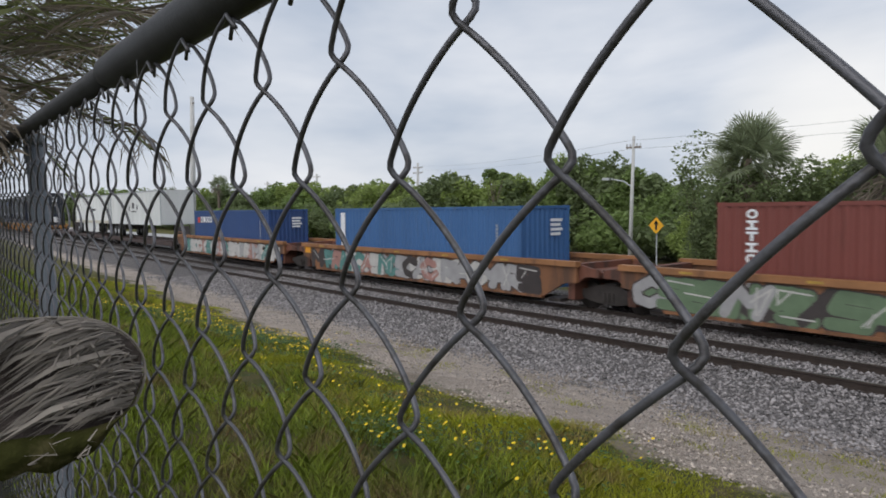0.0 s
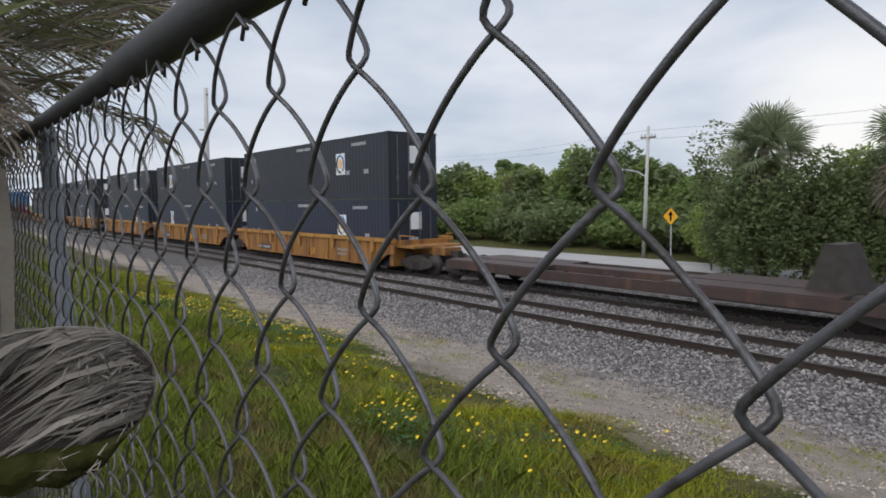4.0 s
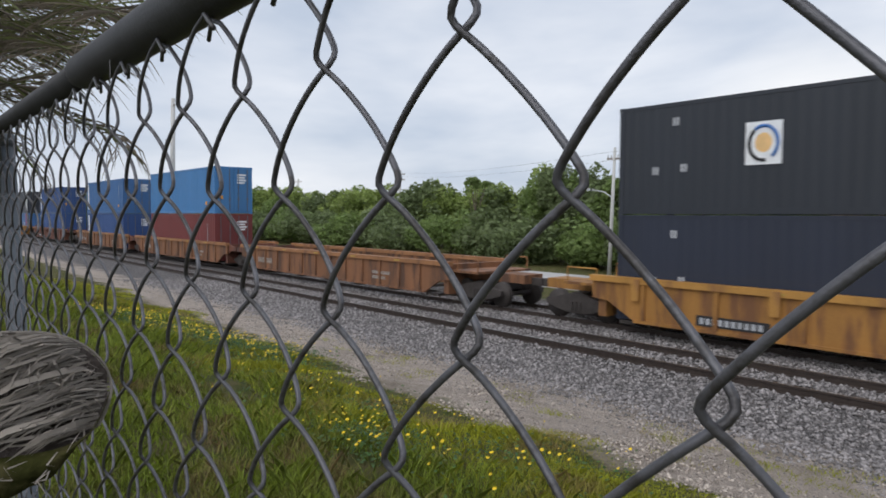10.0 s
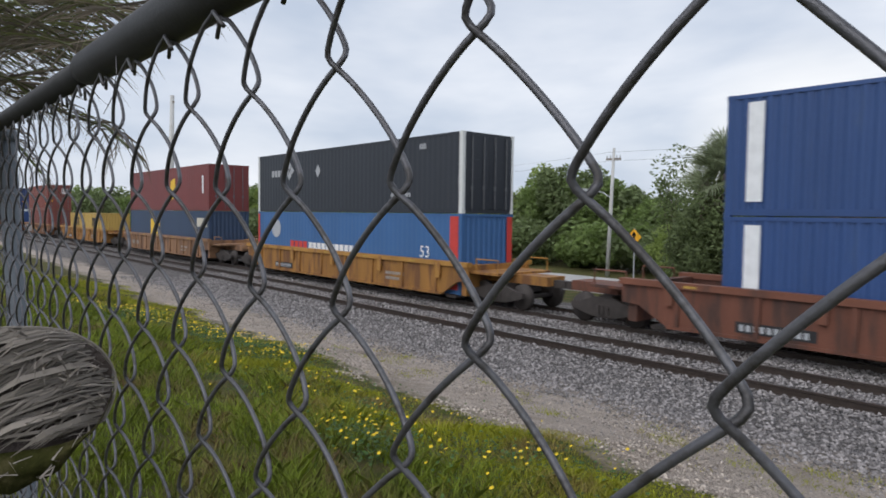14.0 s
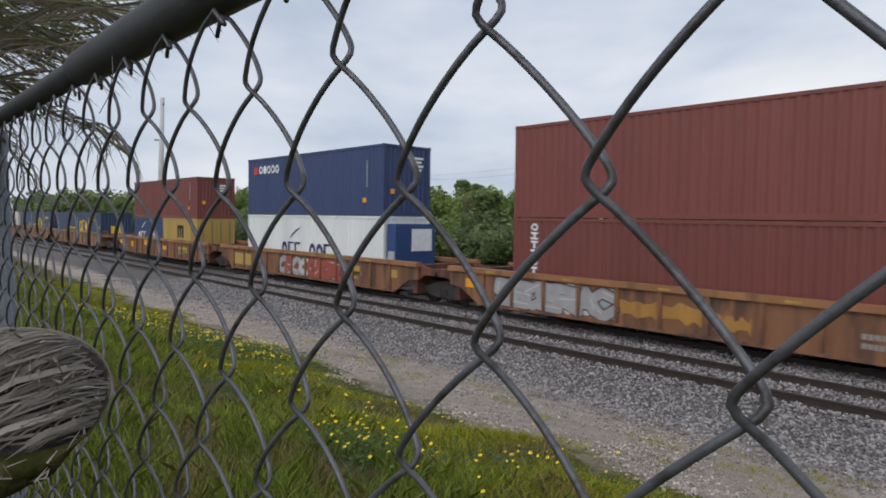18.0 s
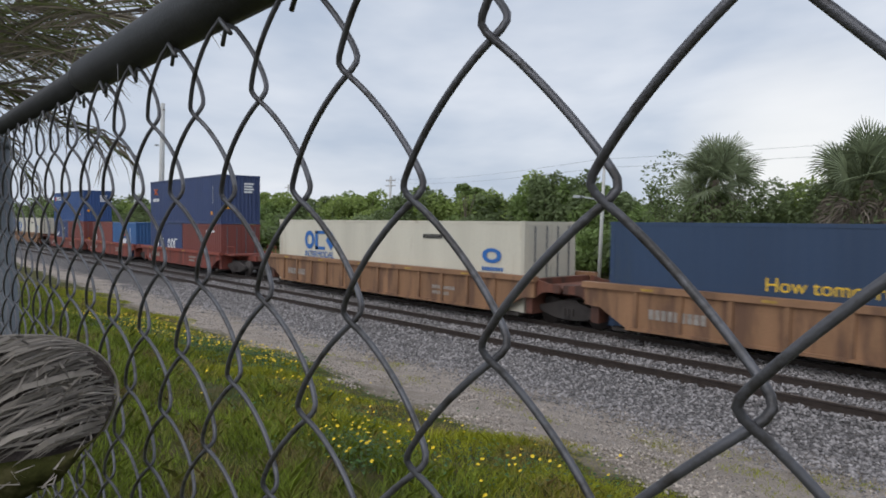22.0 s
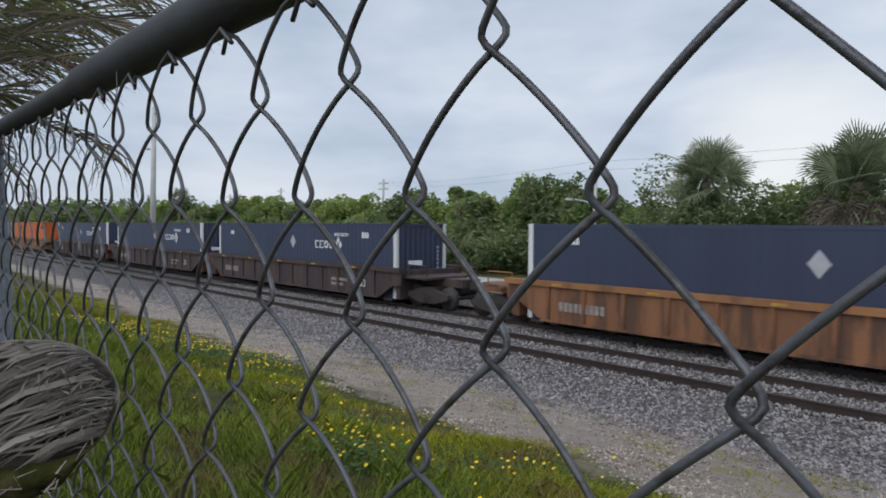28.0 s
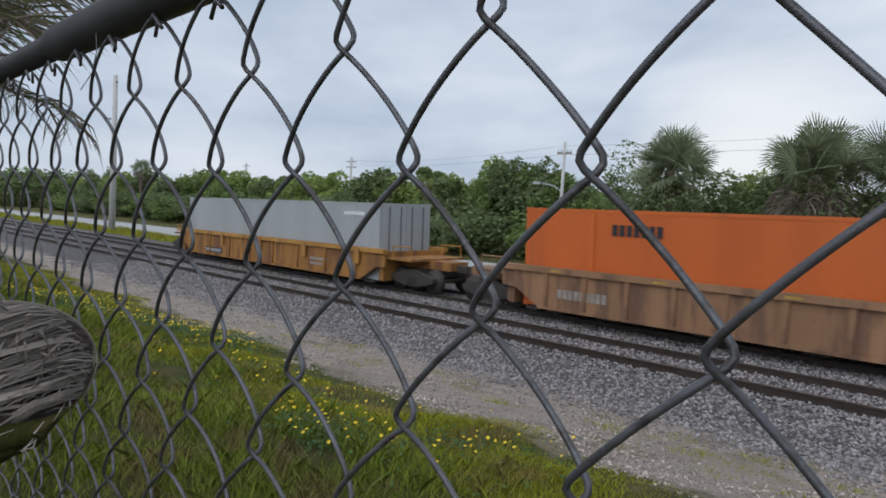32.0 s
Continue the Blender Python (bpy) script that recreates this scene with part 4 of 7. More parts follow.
def marks_ends(base, h, w, height, y):
    s = glyph_column(Shape(), h - 1.2, 1.2, 0.08, 1.1, 9, y)
    mark_part("container_number", s, "grey_mark", base)
    s = panel(h - 1.45, h - 1.2, 0.55, 0.75, y)
    mark_part("caution_label", s, "orange_mark", base, "amber caution label")
    end_panel(base, h, -0.9, -0.7, 0.9, 1.1, "orange_mark", "caution_label")
    s = Shape()
    for k in range(4):
        s.box(h + 0.018, h + 0.026, 0.2, 0.8 - 0.1 * (k % 2), height - 0.55 - 0.16 * k, height - 0.45 - 0.16 * k)
    mark_part("end_number", s, "white_mark", base)


def marks_vertical(base, h, w, height, y):
    x, z = -h + (1.15 if h < 4 else 0.75), (0.85 if h < 4 else 1.15)
    s = Shape()
    for k, kind in enumerate(("bar", "ring", "beam", "bar", "beam", "ring")):
        zz = z + 0.27 * k
        if kind == "ring":
            blocky(s, x, zz, 0.28, 0.23, y, "ring")
            continue
        s.box(x, x + 0.28, y - 0.006, y, zz + 0.17, zz + 0.23)
        s.box(x + 0.10, x + 0.18, y - 0.006, y, zz + (0.0 if kind == "bar" else 0.06), zz + 0.17)
        if kind == "beam":
            s.box(x, x + 0.28, y - 0.006, y, zz, zz + 0.06)
    mark_part("vertical_lettering", s, "white_mark", base, "white upright lettering")


def marks_stripe(base, h, w, height, y):
    mark_part("white_band", panel(-h + 0.52, -h + 0.90, 0.35, height - 0.2, y), "white_mark", base, "upright white band")
    marks_ends(base, h, w, height, y)


def marks_word(base, h, w, height, y):
    s = Shape()
    for i in range(5):
        blocky(s, -h + 1.3 + i * 0.44, height - 0.82, 0.38, 0.42, y, "ring" if i in (0, 2, 3, 4) else "disc")
    mark_part("wordmark", s, "white_mark", base, "bold white maker's mark")
    mark_part("red_emblem", panel(-h + 0.7, -h + 1.15, height - 0.82, height - 0.45, y), "red_mark", base)
    marks_ends(base, h, w, height, y)


def marks_swoosh(ink, swoosh, x0, wide):
    def draw(base, h, w, height, y):
        s = Shape()
        k = wide / 7.4
        for i, gap in enumerate((0, 1, 2, 4, 5, 6)):
            x = x0 * h + (gap + (0.25 if gap > 3 else 0)) * k
            blocky(s, x, 0.82, 0.85 * k, 0.95 * min(1, k * 1.1 + 0.15), y, "ring" if gap in (0, 4, 5) else "bracket")
        mark_part("wordmark", s, ink, base, "large bold maker's mark")
        mark_part("swoosh", blocky(Shape(), x0 * h + 1.3 * k, 1.85, 2.3 * k, 0.5, y, "swoosh"), swoosh, base, "curved swoosh emblem")
    return draw


def marks_badge(base, h, w, height, y, place=0.435):
    """A white square badge with a yellow disc and blue arc, and small bars."""
    x = h * place
    mark_part("badge", panel(x, x + 0.84, height - 1.72, height - 0.72, y), "white_mark", base, "white upright badge")
    mark_part("badge_disc", blocky(Shape(), x + 0.22, height - 1.44, 0.40, 0.46, y - 0.004, "disc"), "pale_orange_mark", base)
    for ink, a0, a1 in (("blue_mark", -0.9, 2.2), ("dark", 2.3, 4.9)):
        arc = [(x + 0.42 + 0.33 * math.cos(a), height - 1.22 + 0.40 * math.sin(a)) for a in np.linspace(a0, a1, 12)]
        mark_part("badge_arc", Shape().tube([(xa, y - 0.008, za) for xa, za in arc], 0.042, 5), ink, base)
    s = Shape()
    for gx, gz, gw, n in ((-0.09, height - 0.36, 1.6, 12), (0.62, height - 0.45, 1.3, 10), (0.55, 1.15, 0.35, 3), (0.75, 1.15, 0.4, 3), (-0.87, 1.05, 0.2, 2), (-0.77, 1.1, 0.2, 2), (-0.8, height - 0.6, 0.2, 2)):
        glyph_row(s, gx * h, gz, gw, 0.14 if n > 5 else 0.2, n, y)
    mark_part("container_number", s, "grey_mark", base, "pale grey number bars")
    end_panel(base, h, -0.2, 0.38, height - 1.35, height - 0.6, "white_mark", "end_badge")
    end_panel(base, h, -0.3, 0.2, 1.0, 1.2, "grey_mark", "end_number")


def marks_reefer(base, h, w, height, y):
    MARKS["swoosh_navy"](base, h, w, height, y)
    s = Shape()
    s.box(h + 0.02, h + 0.55, -w + 0.2, w - 0.2, 0.5, height - 0.3)
    unit = mark_part("cooling_unit", s, "royal_box", base, "blue cooling unit on the end")
    s = Shape()
    s.box(h + 0.55, h + 0.6, -0.2, w - 0.4, 1.5, height - 0.5)
    part("vent_panel", s, M["white_mark"], unit)
    s = Shape()
    s.box(h + 0.1, h + 0.5, -w + 0.17, -w + 0.2, 0.8, 1.5)
    part("side_grille", s, M["lamp_grey"], unit)


def marks_brackets(ink):
    def draw(base, h, w, height, y):
        s = Shape()
        x = 0.95
        blocky(s, x - 0.75, 0.95, 0.32, 1.45, y, "bracket")
        k = len(s.v)
        blocky(s, x + 2.95, 0.95, 0.32, 1.45, y, "bracket")
        for i in range(k, len(s.v)):
            a, b, c = s.v[i]
            s.v[i] = (2 * (x + 3.1) - a, b, c)
        s.f[-18:] = [q[::-1] for q in s.f[-18:]]
        for i in range(3):
            blocky(s, x + i * 0.95, 1.1, 0.85, 1.1, y, ("ring", "bracket", "diamond")[i])
        mark_part("bracketed_emblem", s, ink, base, "large yellow bracketed emblem")
        add_text("How tomorrow moves", base, (-3.85, y - 0.004, 1.32), 0.46, ink)
        s = glyph_row(Shape(), h * 0.62, height - 0.75, 1.8, 0.22, 11, y)
        mark_part("small_lettering", s, ink, base, "yellow lettering bars")
        end_panel(base, h, -0.5, 0.5, 1.1, 1.75, ink, "end_emblem")
        s = Shape()
        blocky(s, h - 1.0, 1.25, 0.7, 0.55, y, "ring")
        mark_part("small_emblem", s, ink, base)
    return draw


def marks_blue_emblem(base, h, w, height, y):
    s = Shape()
    for i in range(3):
        blocky(s, -h + 2.5 + i * 0.92, 1.55, 0.84, 0.85, y, ("ring", "bracket", "diamond")[i])
    mark_part("emblem", s, "blue_mark", base, "bold blue emblem over a word")
    add_text("INTERMODAL", base, (-h + 2.5, y - 0.004, 1.2), 0.40, "blue_mark")
    s = Shape()
    blocky(s, h - 1.9, 1.5, 0.9, 0.5, y, "ring")
    glyph_row(s, h - 1.9, 1.25, 1.0, 0.12, 8, y)
    mark_part("small_emblem", s, "blue_mark", base)
    s = glyph_row(Shape(), h - 5.0, height - 0.65, 1.1, 0.16, 9, y)
    mark_part("container_number", s, "dark", base)


def marks_open(base, h, w, height, y):
    """White word and diamond emblem of the navy containers."""
    x = h * 0.27
    s = Shape()
    for i in range(4):
        blocky(s, x + i * 0.38, 1.80, 0.33, 0.34, y, ("bracket", "bracket", "ring", "ring")[i])
    for dx, dz in ((0, 0.2), (0.17, 0), (0.17, 0.4), (0.34, 0.2)):
        blocky(s, x + 1.58 + dx, 1.62 + dz, 0.24, 0.3, y, "diamond")
    mark_part("wordmark", s, "white_mark", base, "white word and diamond emblem")
    mark_part("diamond", blocky(Shape(), -0.05, 1.72, 0.5, 0.64, y, "diamond"), "grey_mark", base)
    s = glyph_row(Shape(), x + 1.6, height - 0.55, 1.1, 0.14, 7, y, 0.5)
    glyph_row(s, h * 0.72, height - 0.6, 0.5, 0.24, 3, y)
    glyph_row(s, -h * 0.81, height - 0.6, 0.4, 0.2, 3, y)
    mark_part("container_number", s, "white_mark", base)
    s = Shape()
    s.box(h + 0.018, h + 0.026, -0.7, 0.0, 1.25, 1.45)
    glyph = mark_part("end_wordmark", s, "white_mark", base)
    s = Shape()
    for k in range(6):
        s.box(h + 0.018, h + 0.026, 0.78, 0.87, 1.1 + 0.16 * k, 1.2 + 0.16 * k)
    mark_part("end_number", s, "grey_mark", base)


def marks_bands(base, h, w, height, y):
    """Blue container with red end bands, a round emblem, a red and a white word."""
    mark_part("red_band", panel(h - 0.62, h - 0.17, 0.17, height - 0.1, y), "red_mark", base, "upright red band")
    mark_part("red_band", panel(-h + 0.02, -h + 0.2, 0.17, height - 0.1, y), "red_mark", base)
    end_panel(base, h, w - 0.32, w - 0.05, 0.17, height - 0.1, "red_mark", "red_band")
    mark_part("round_emblem", blocky(Shape(), -h + 1.6, 1.6, 0.95, 0.95, y, "disc"), "grey_mark", base, "pale round emblem")
    mark_part("red_word", glyph_row(Shape(), -h + 3.6, 1.0, 1.7, 0.5, 4, y, 0.8), "red_mark", base)
    mark_part("white_word", glyph_row(Shape(), -h + 5.4, 0.85, 3.9, 0.62, 10, y, 0.8), "white_mark", base)
    s = panel(-h + 5.9, -h + 6.2, height - 0.6, height - 0.35, y)
    panel(h - 2.3, h - 1.75, 0.85, 1.15, y, s)
    mark_part("white_label", s, "white_mark", base)
    add_text("53", base, (h - 2.35, y - 0.004, 1.25), 0.62, "white_mark")


def marks_upper_black(base, h, w, height, y):
    s = Shape()
    for dx, dz in ((0, 0.25), (0.25, 0), (0.25, 0.5), (0.5, 0.25)):
        blocky(s, -h + 3.0 + dx, 1.55 + dz, 0.42, 0.42, y, "diamond")
    glyph_row(s, -h + 1.6, 1.75, 1.3, 0.32, 4, y)
    glyph_row(s, h - 4.2, 0.62, 1.3, 0.16, 9, y)
    glyph_row(s, h - 2.4, height - 0.5, 0.4, 0.2, 3, y)
    blocky(s, -h + 6.0, 1.6, 0.45, 0.6, y, "diamond")
    mark_part("white_marks", s, "grey_mark", base, "white emblem and bars")


def marks_m(base, h, w, height, y):
    s = Shape()
    x = -0.3
    for i in range(3):
        s.box(x + i * 0.42, x + i * 0.42 + 0.22, y - 0.006, y, 1.35, 2.05)
    s.box(x, x + 1.06, y - 0.006, y, 1.95, 2.15)
    blocky(s, x + 0.0, 0.72, 0.48, 0.5, y, "ring")
    blocky(s, x + 0.6, 0.72, 0.48, 0.5, y, "bracket")
    mark_part("dark_emblem", s, "dark", base, "dark blocky emblem")
    s = glyph_column(Shape(), h - 1.0, 0.7, 0.07, 1.5, 9, y)
    glyph_column(s, h - 0.72, 1.1, 0.07, 1.1, 7, y)
    mark_part("number_column", s, "dark", base)


def marks_apl(base, h, w, height, y):
    s = glyph_row(Shape(), -1.0, 0.72, 1.7, 0.6, 3, y, 0.85)
    mark_part("white_word", s, "white_mark", base, "white word in block letters")
    s = Shape()
    s.slab([(-1.1, 1.62), (-0.1, 1.52), (0.1, 1.52), (0.95, 1.72), (0.1, 1.66), (-0.1, 1.66)], y - 0.006, y)
    mark_part("red_bird", s, "red_mark", base, "red winged emblem")
    s = glyph_column(Shape(), h - 1.4, 0.7, 0.1, 1.5, 9, y)
    mark_part("number_column", s, "white_mark", base)


def marks_log(base, h, w, height, y):
    s = glyph_row(Shape(), -h + 0.7, 0.55, 2.1, 0.3, 9, y, 0.8)
    s.slab([(-h + 1.1, 1.0), (-h + 2.2, 1.2), (-h + 2.5, 1.6), (-h + 1.7, 1.3)], y - 0.006, y)
    mark_part("white_word", s, "white_mark", base, "white word under a wave emblem")
    mark_part("label_bars", glyph_row(Shape(), h - 2.4, 1.75, 1.4, 0.2, 8, y), "grey_mark", base)


def marks_star(base, h, w, height, y):
    s = Shape()
    for k in range(4):
        a = math.pi / 4 + k * math.pi / 2
        s.tube([(-h + 1.15, y - 0.004, height - 0.75), (-h + 1.15 + 0.36 * math.cos(a), y - 0.004, height - 0.75 + 0.25 * math.sin(a))], 0.05, 4)
    mark_part("orange_star", s, "star_mark", base, "orange star emblem")
    mark_part("white_word", glyph_row(Shape(), -h + 0.6, height - 1.42, 1.2, 0.22, 5, y), "white_mark", base)
    marks_ends(base, h, w, height, y)


def marks_patch(base, h, w, height, y):
    mark_part("yellow_patch", panel(-h + 5.0, -h + 7.0, 1.2, 2.3, y), "yellow_mark", base, "square yellow patch")
    mark_part("cream_patch", panel(h - 2.0, h - 0.3, 1.9, 2.45, y), "cream_box", base, "pale cream patch")


def marks_emblem_yellow(base, h, w, height, y):
    s = Shape()
    s.slab([(1.0, 0.9), (1.7, 0.7), (2.2, 1.4), (2.1, 2.2), (1.3, 2.0)], y - 0.006, y)
    mark_part("yellow_emblem", s, "yellow_mark", base, "faded yellow emblem")
    mark_part("side_bar", panel(h - 1.1, h - 0.85, 1.1, 2.2, y), "white_mark", base)


def marks_orange(base, h, w, height, y):
    s = glyph_row(Shape(), -h + 2.9, 2.2, 1.5, 0.3, 7, y)
    mark_part("dark_word", s, "dark", base, "dark lettering bars")
    s = Shape()
    for x in (-h + 2.2, h - 4.2, h - 3.8):
        s.box(x, x + 0.16, y - 0.02, y, 0.17, height - 0.1)
    mark_part("lift_post", s, "orange_box", base, "raised lift post")
    mark_part("end_word", glyph_row(Shape(), h - 1.5, 2.2, 0.9, 0.3, 5, y), "dark", base)


MARKS = {
    "plain": marks_plain, "ends": marks_ends, "vertical": marks_vertical, "stripe": marks_stripe, "word": marks_word,
    "swoosh_navy": marks_swoosh("navy_mark", "navy_mark", -0.38, 4.6), "swoosh_white": marks_swoosh("white_mark", "white_mark", -0.70, 4.4),
    "badge": marks_badge, "badge_rear": lambda *a: marks_badge(*a, place=-0.565), "reefer": marks_reefer, "brackets": marks_brackets("yellow_mark"), "blue_emblem": marks_blue_emblem,
    "open": marks_open, "bands": marks_bands, "upper_black": marks_upper_black, "m": marks_m, "apl": marks_apl, "log": marks_log,
    "star": marks_star, "patch": marks_patch, "emblem_yellow": marks_emblem_yellow, "orange": marks_orange,
}


def add_text(text, parent, at, size, mat):
    cu = bpy.data.curves.new("lettering", "FONT")
    cu.body, cu.size, cu.extrude = text, size, 0.003
    tmp = bpy.data.objects.new("lettering", cu)
    scene.collection.objects.link(tmp)
    bpy.context.view_layer.update()
    me = bpy.data.meshes.new_from_object(tmp.evaluated_get(bpy.context.evaluated_depsgraph_get()))
    bpy.data.objects.remove(tmp)
    me.materials.clear()
    me.materials.append(M[mat])
    ob = new("lettering", me)
    ob.parent = parent
    ob.matrix_basis = pose(*at, 90, 0, 0)
    return ob


# well cars
SHARED = {}


def shared(key, make, mat):
    if key not in SHARED:
        s = Shape()
        make(s)
        SHARED[key] = s.mesh(key[0], M[mat], key[0] in ("wheel", "axle"))
    return SHARED[key]


def truck(base, x, label=""):
    """Two-axle freight truck under the car's end."""
    def side(s):
        s.slab([(-1.15, 0.42), (-0.75, 0.30), (-0.35, 0.22), (0.35, 0.22), (0.75, 0.30), (1.15, 0.42), (1.15, 0.58), (0.7, 0.66), (0.3, 0.78), (-0.3, 0.78), (-0.7, 0.66), (-1.15, 0.58)], -0.07, 0.07)
        for k in range(3):
            s.box(-0.22 + 0.16 * k, -0.12 + 0.16 * k, -0.11, -0.06, 0.28, 0.55)
    def wheel(s):
        s.wheel(0, -0.065, 0.065, 0.42, 0.42, 24)
        s.wheel(0, 0.06, 0.085, 0.42, 0.445, 24)
        s.wheel(0, -0.09, 0.09, 0.42, 0.12, 12)
    def axle(s):
        s.tube([(0, -0.98, 0.42), (0, 0.98, 0.42)], 0.08, 10)
        s.box(-0.12, 0.12, -1.06, -0.98, 0.30, 0.54)
    t = part("truck", shared(("bolster",), lambda s: s.box(-0.22, 0.22, -1.0, 1.0, 0.45, 0.82), "truck"), None, base, at=pose(x, 0, 0))
    for y, turn in ((-1.02, 0), (1.02, 180)):
        part("side_frame", shared(("side_frame",), side, "truck"), None, t, at=pose(0, y, 0, 0, 0, turn))
    for ax in (-0.89, 0.89):
        for y, turn in ((-0.77, 0), (0.77, 180)):
            part("wheel", shared(("wheel",), wheel, "truck"), None, t, at=pose(ax, y, 0, 0, 0, turn))
        part("axle", shared(("axle",), axle, "truck"), None, t, at=pose(ax, 0, 0))


def graffiti(base, x0, x1, z0, z1, y, seed, inks):
    """Overlapping sprayed letters: a dark outline, a fill and a highlight each, over a ragged ground colour."""
    r = random.Random(seed)
    tall = z1 - z0
    # ragged ground colours
    for k in range(max(2, int((x1 - x0) / 1.2))):
        a, n = x0 + (x1 - x0) * r.random() * 0.75, 14
        b = min(x1, a + r.uniform(1.2, 3.0))
        edge = [(a + (b - a) * i / n, z0 + r.uniform(0, 0.2)) for i in range(n + 1)]
        edge += [(b - (b - a) * i / n, z1 - r.uniform(0, 0.35)) for i in range(n + 1)]
        part("graffiti", Shape().slab(edge, y - 0.002 - 0.0003 * k, y), SPRAY[r.choice(inks)], base, "sprayed ground colour")
    count = max(5, int((x1 - x0) / 0.62))
    layers = {}
    for i in range(count):
        cx = x0 + (x1 - x0) * (i + 0.5) / count + r.uniform(-0.1, 0.1)
        lean, wide = r.uniform(-0.25, 0.35), 0.34 * (x1 - x0) / count * 1.9
        strokes = r.choice((((-1, 0), (-1, 1), (0.2, 0.45), (1, 1), (1, 0)), ((1, 0.9), (-0.8, 1), (-1, 0.55), (0.9, 0.45), (0.8, 0), (-1, 0.05)),
                            ((-1, 0), (0, 1), (1, 0), (0.5, 0.4), (-0.5, 0.4)), ((-1, 0), (-1, 1), (0.9, 0.85), (0.7, 0.5), (-0.8, 0.45), (1, 0)),
                            ((0.9, 0.8), (0, 1), (-1, 0.6), (-0.8, 0.15), (0.2, 0), (1, 0.3))))
        path = [(cx + px * wide + lean * (pz - 0.5) * tall, z0 + 0.14 + pz * (tall - 0.3)) for px, pz in strokes]
        fill = r.choice(inks)
        for ink, half, d in ((2, 0.185, 0.004), (fill, 0.14, 0.006), (1, 0.02, 0.008)):
            s = layers.setdefault((ink, d), Shape())
            shift = 0.03 if half < 0.05 else 0.0
            dd = d + 0.0003 * (i % 5)
            for (ax, az), (bx, bz) in zip(path, path[1:]):
                if half < 0.05 and r.random() < 0.72:
                    continue
                turn = math.atan2(bz - az, bx - ax)
                q = [(bx + half * math.cos(turn + a), bz + half * math.sin(turn + a)) for a in np.linspace(-1.57, 1.57, 6)]
                q += [(ax - half * math.cos(turn + a), az - half * math.sin(turn + a)) for a in np.linspace(-1.57, 1.57, 6)]
                s.slab([(a + shift, min(z1, max(z0, b + shift))) for a, b in q], y - dd, y - dd + 0.0015)
                dd += 0.00004
    for (ink, d), s in layers.items():
        part("graffiti", s, SPRAY[ink], base, "sprayed graffiti lettering")["kind"] = "stuff"


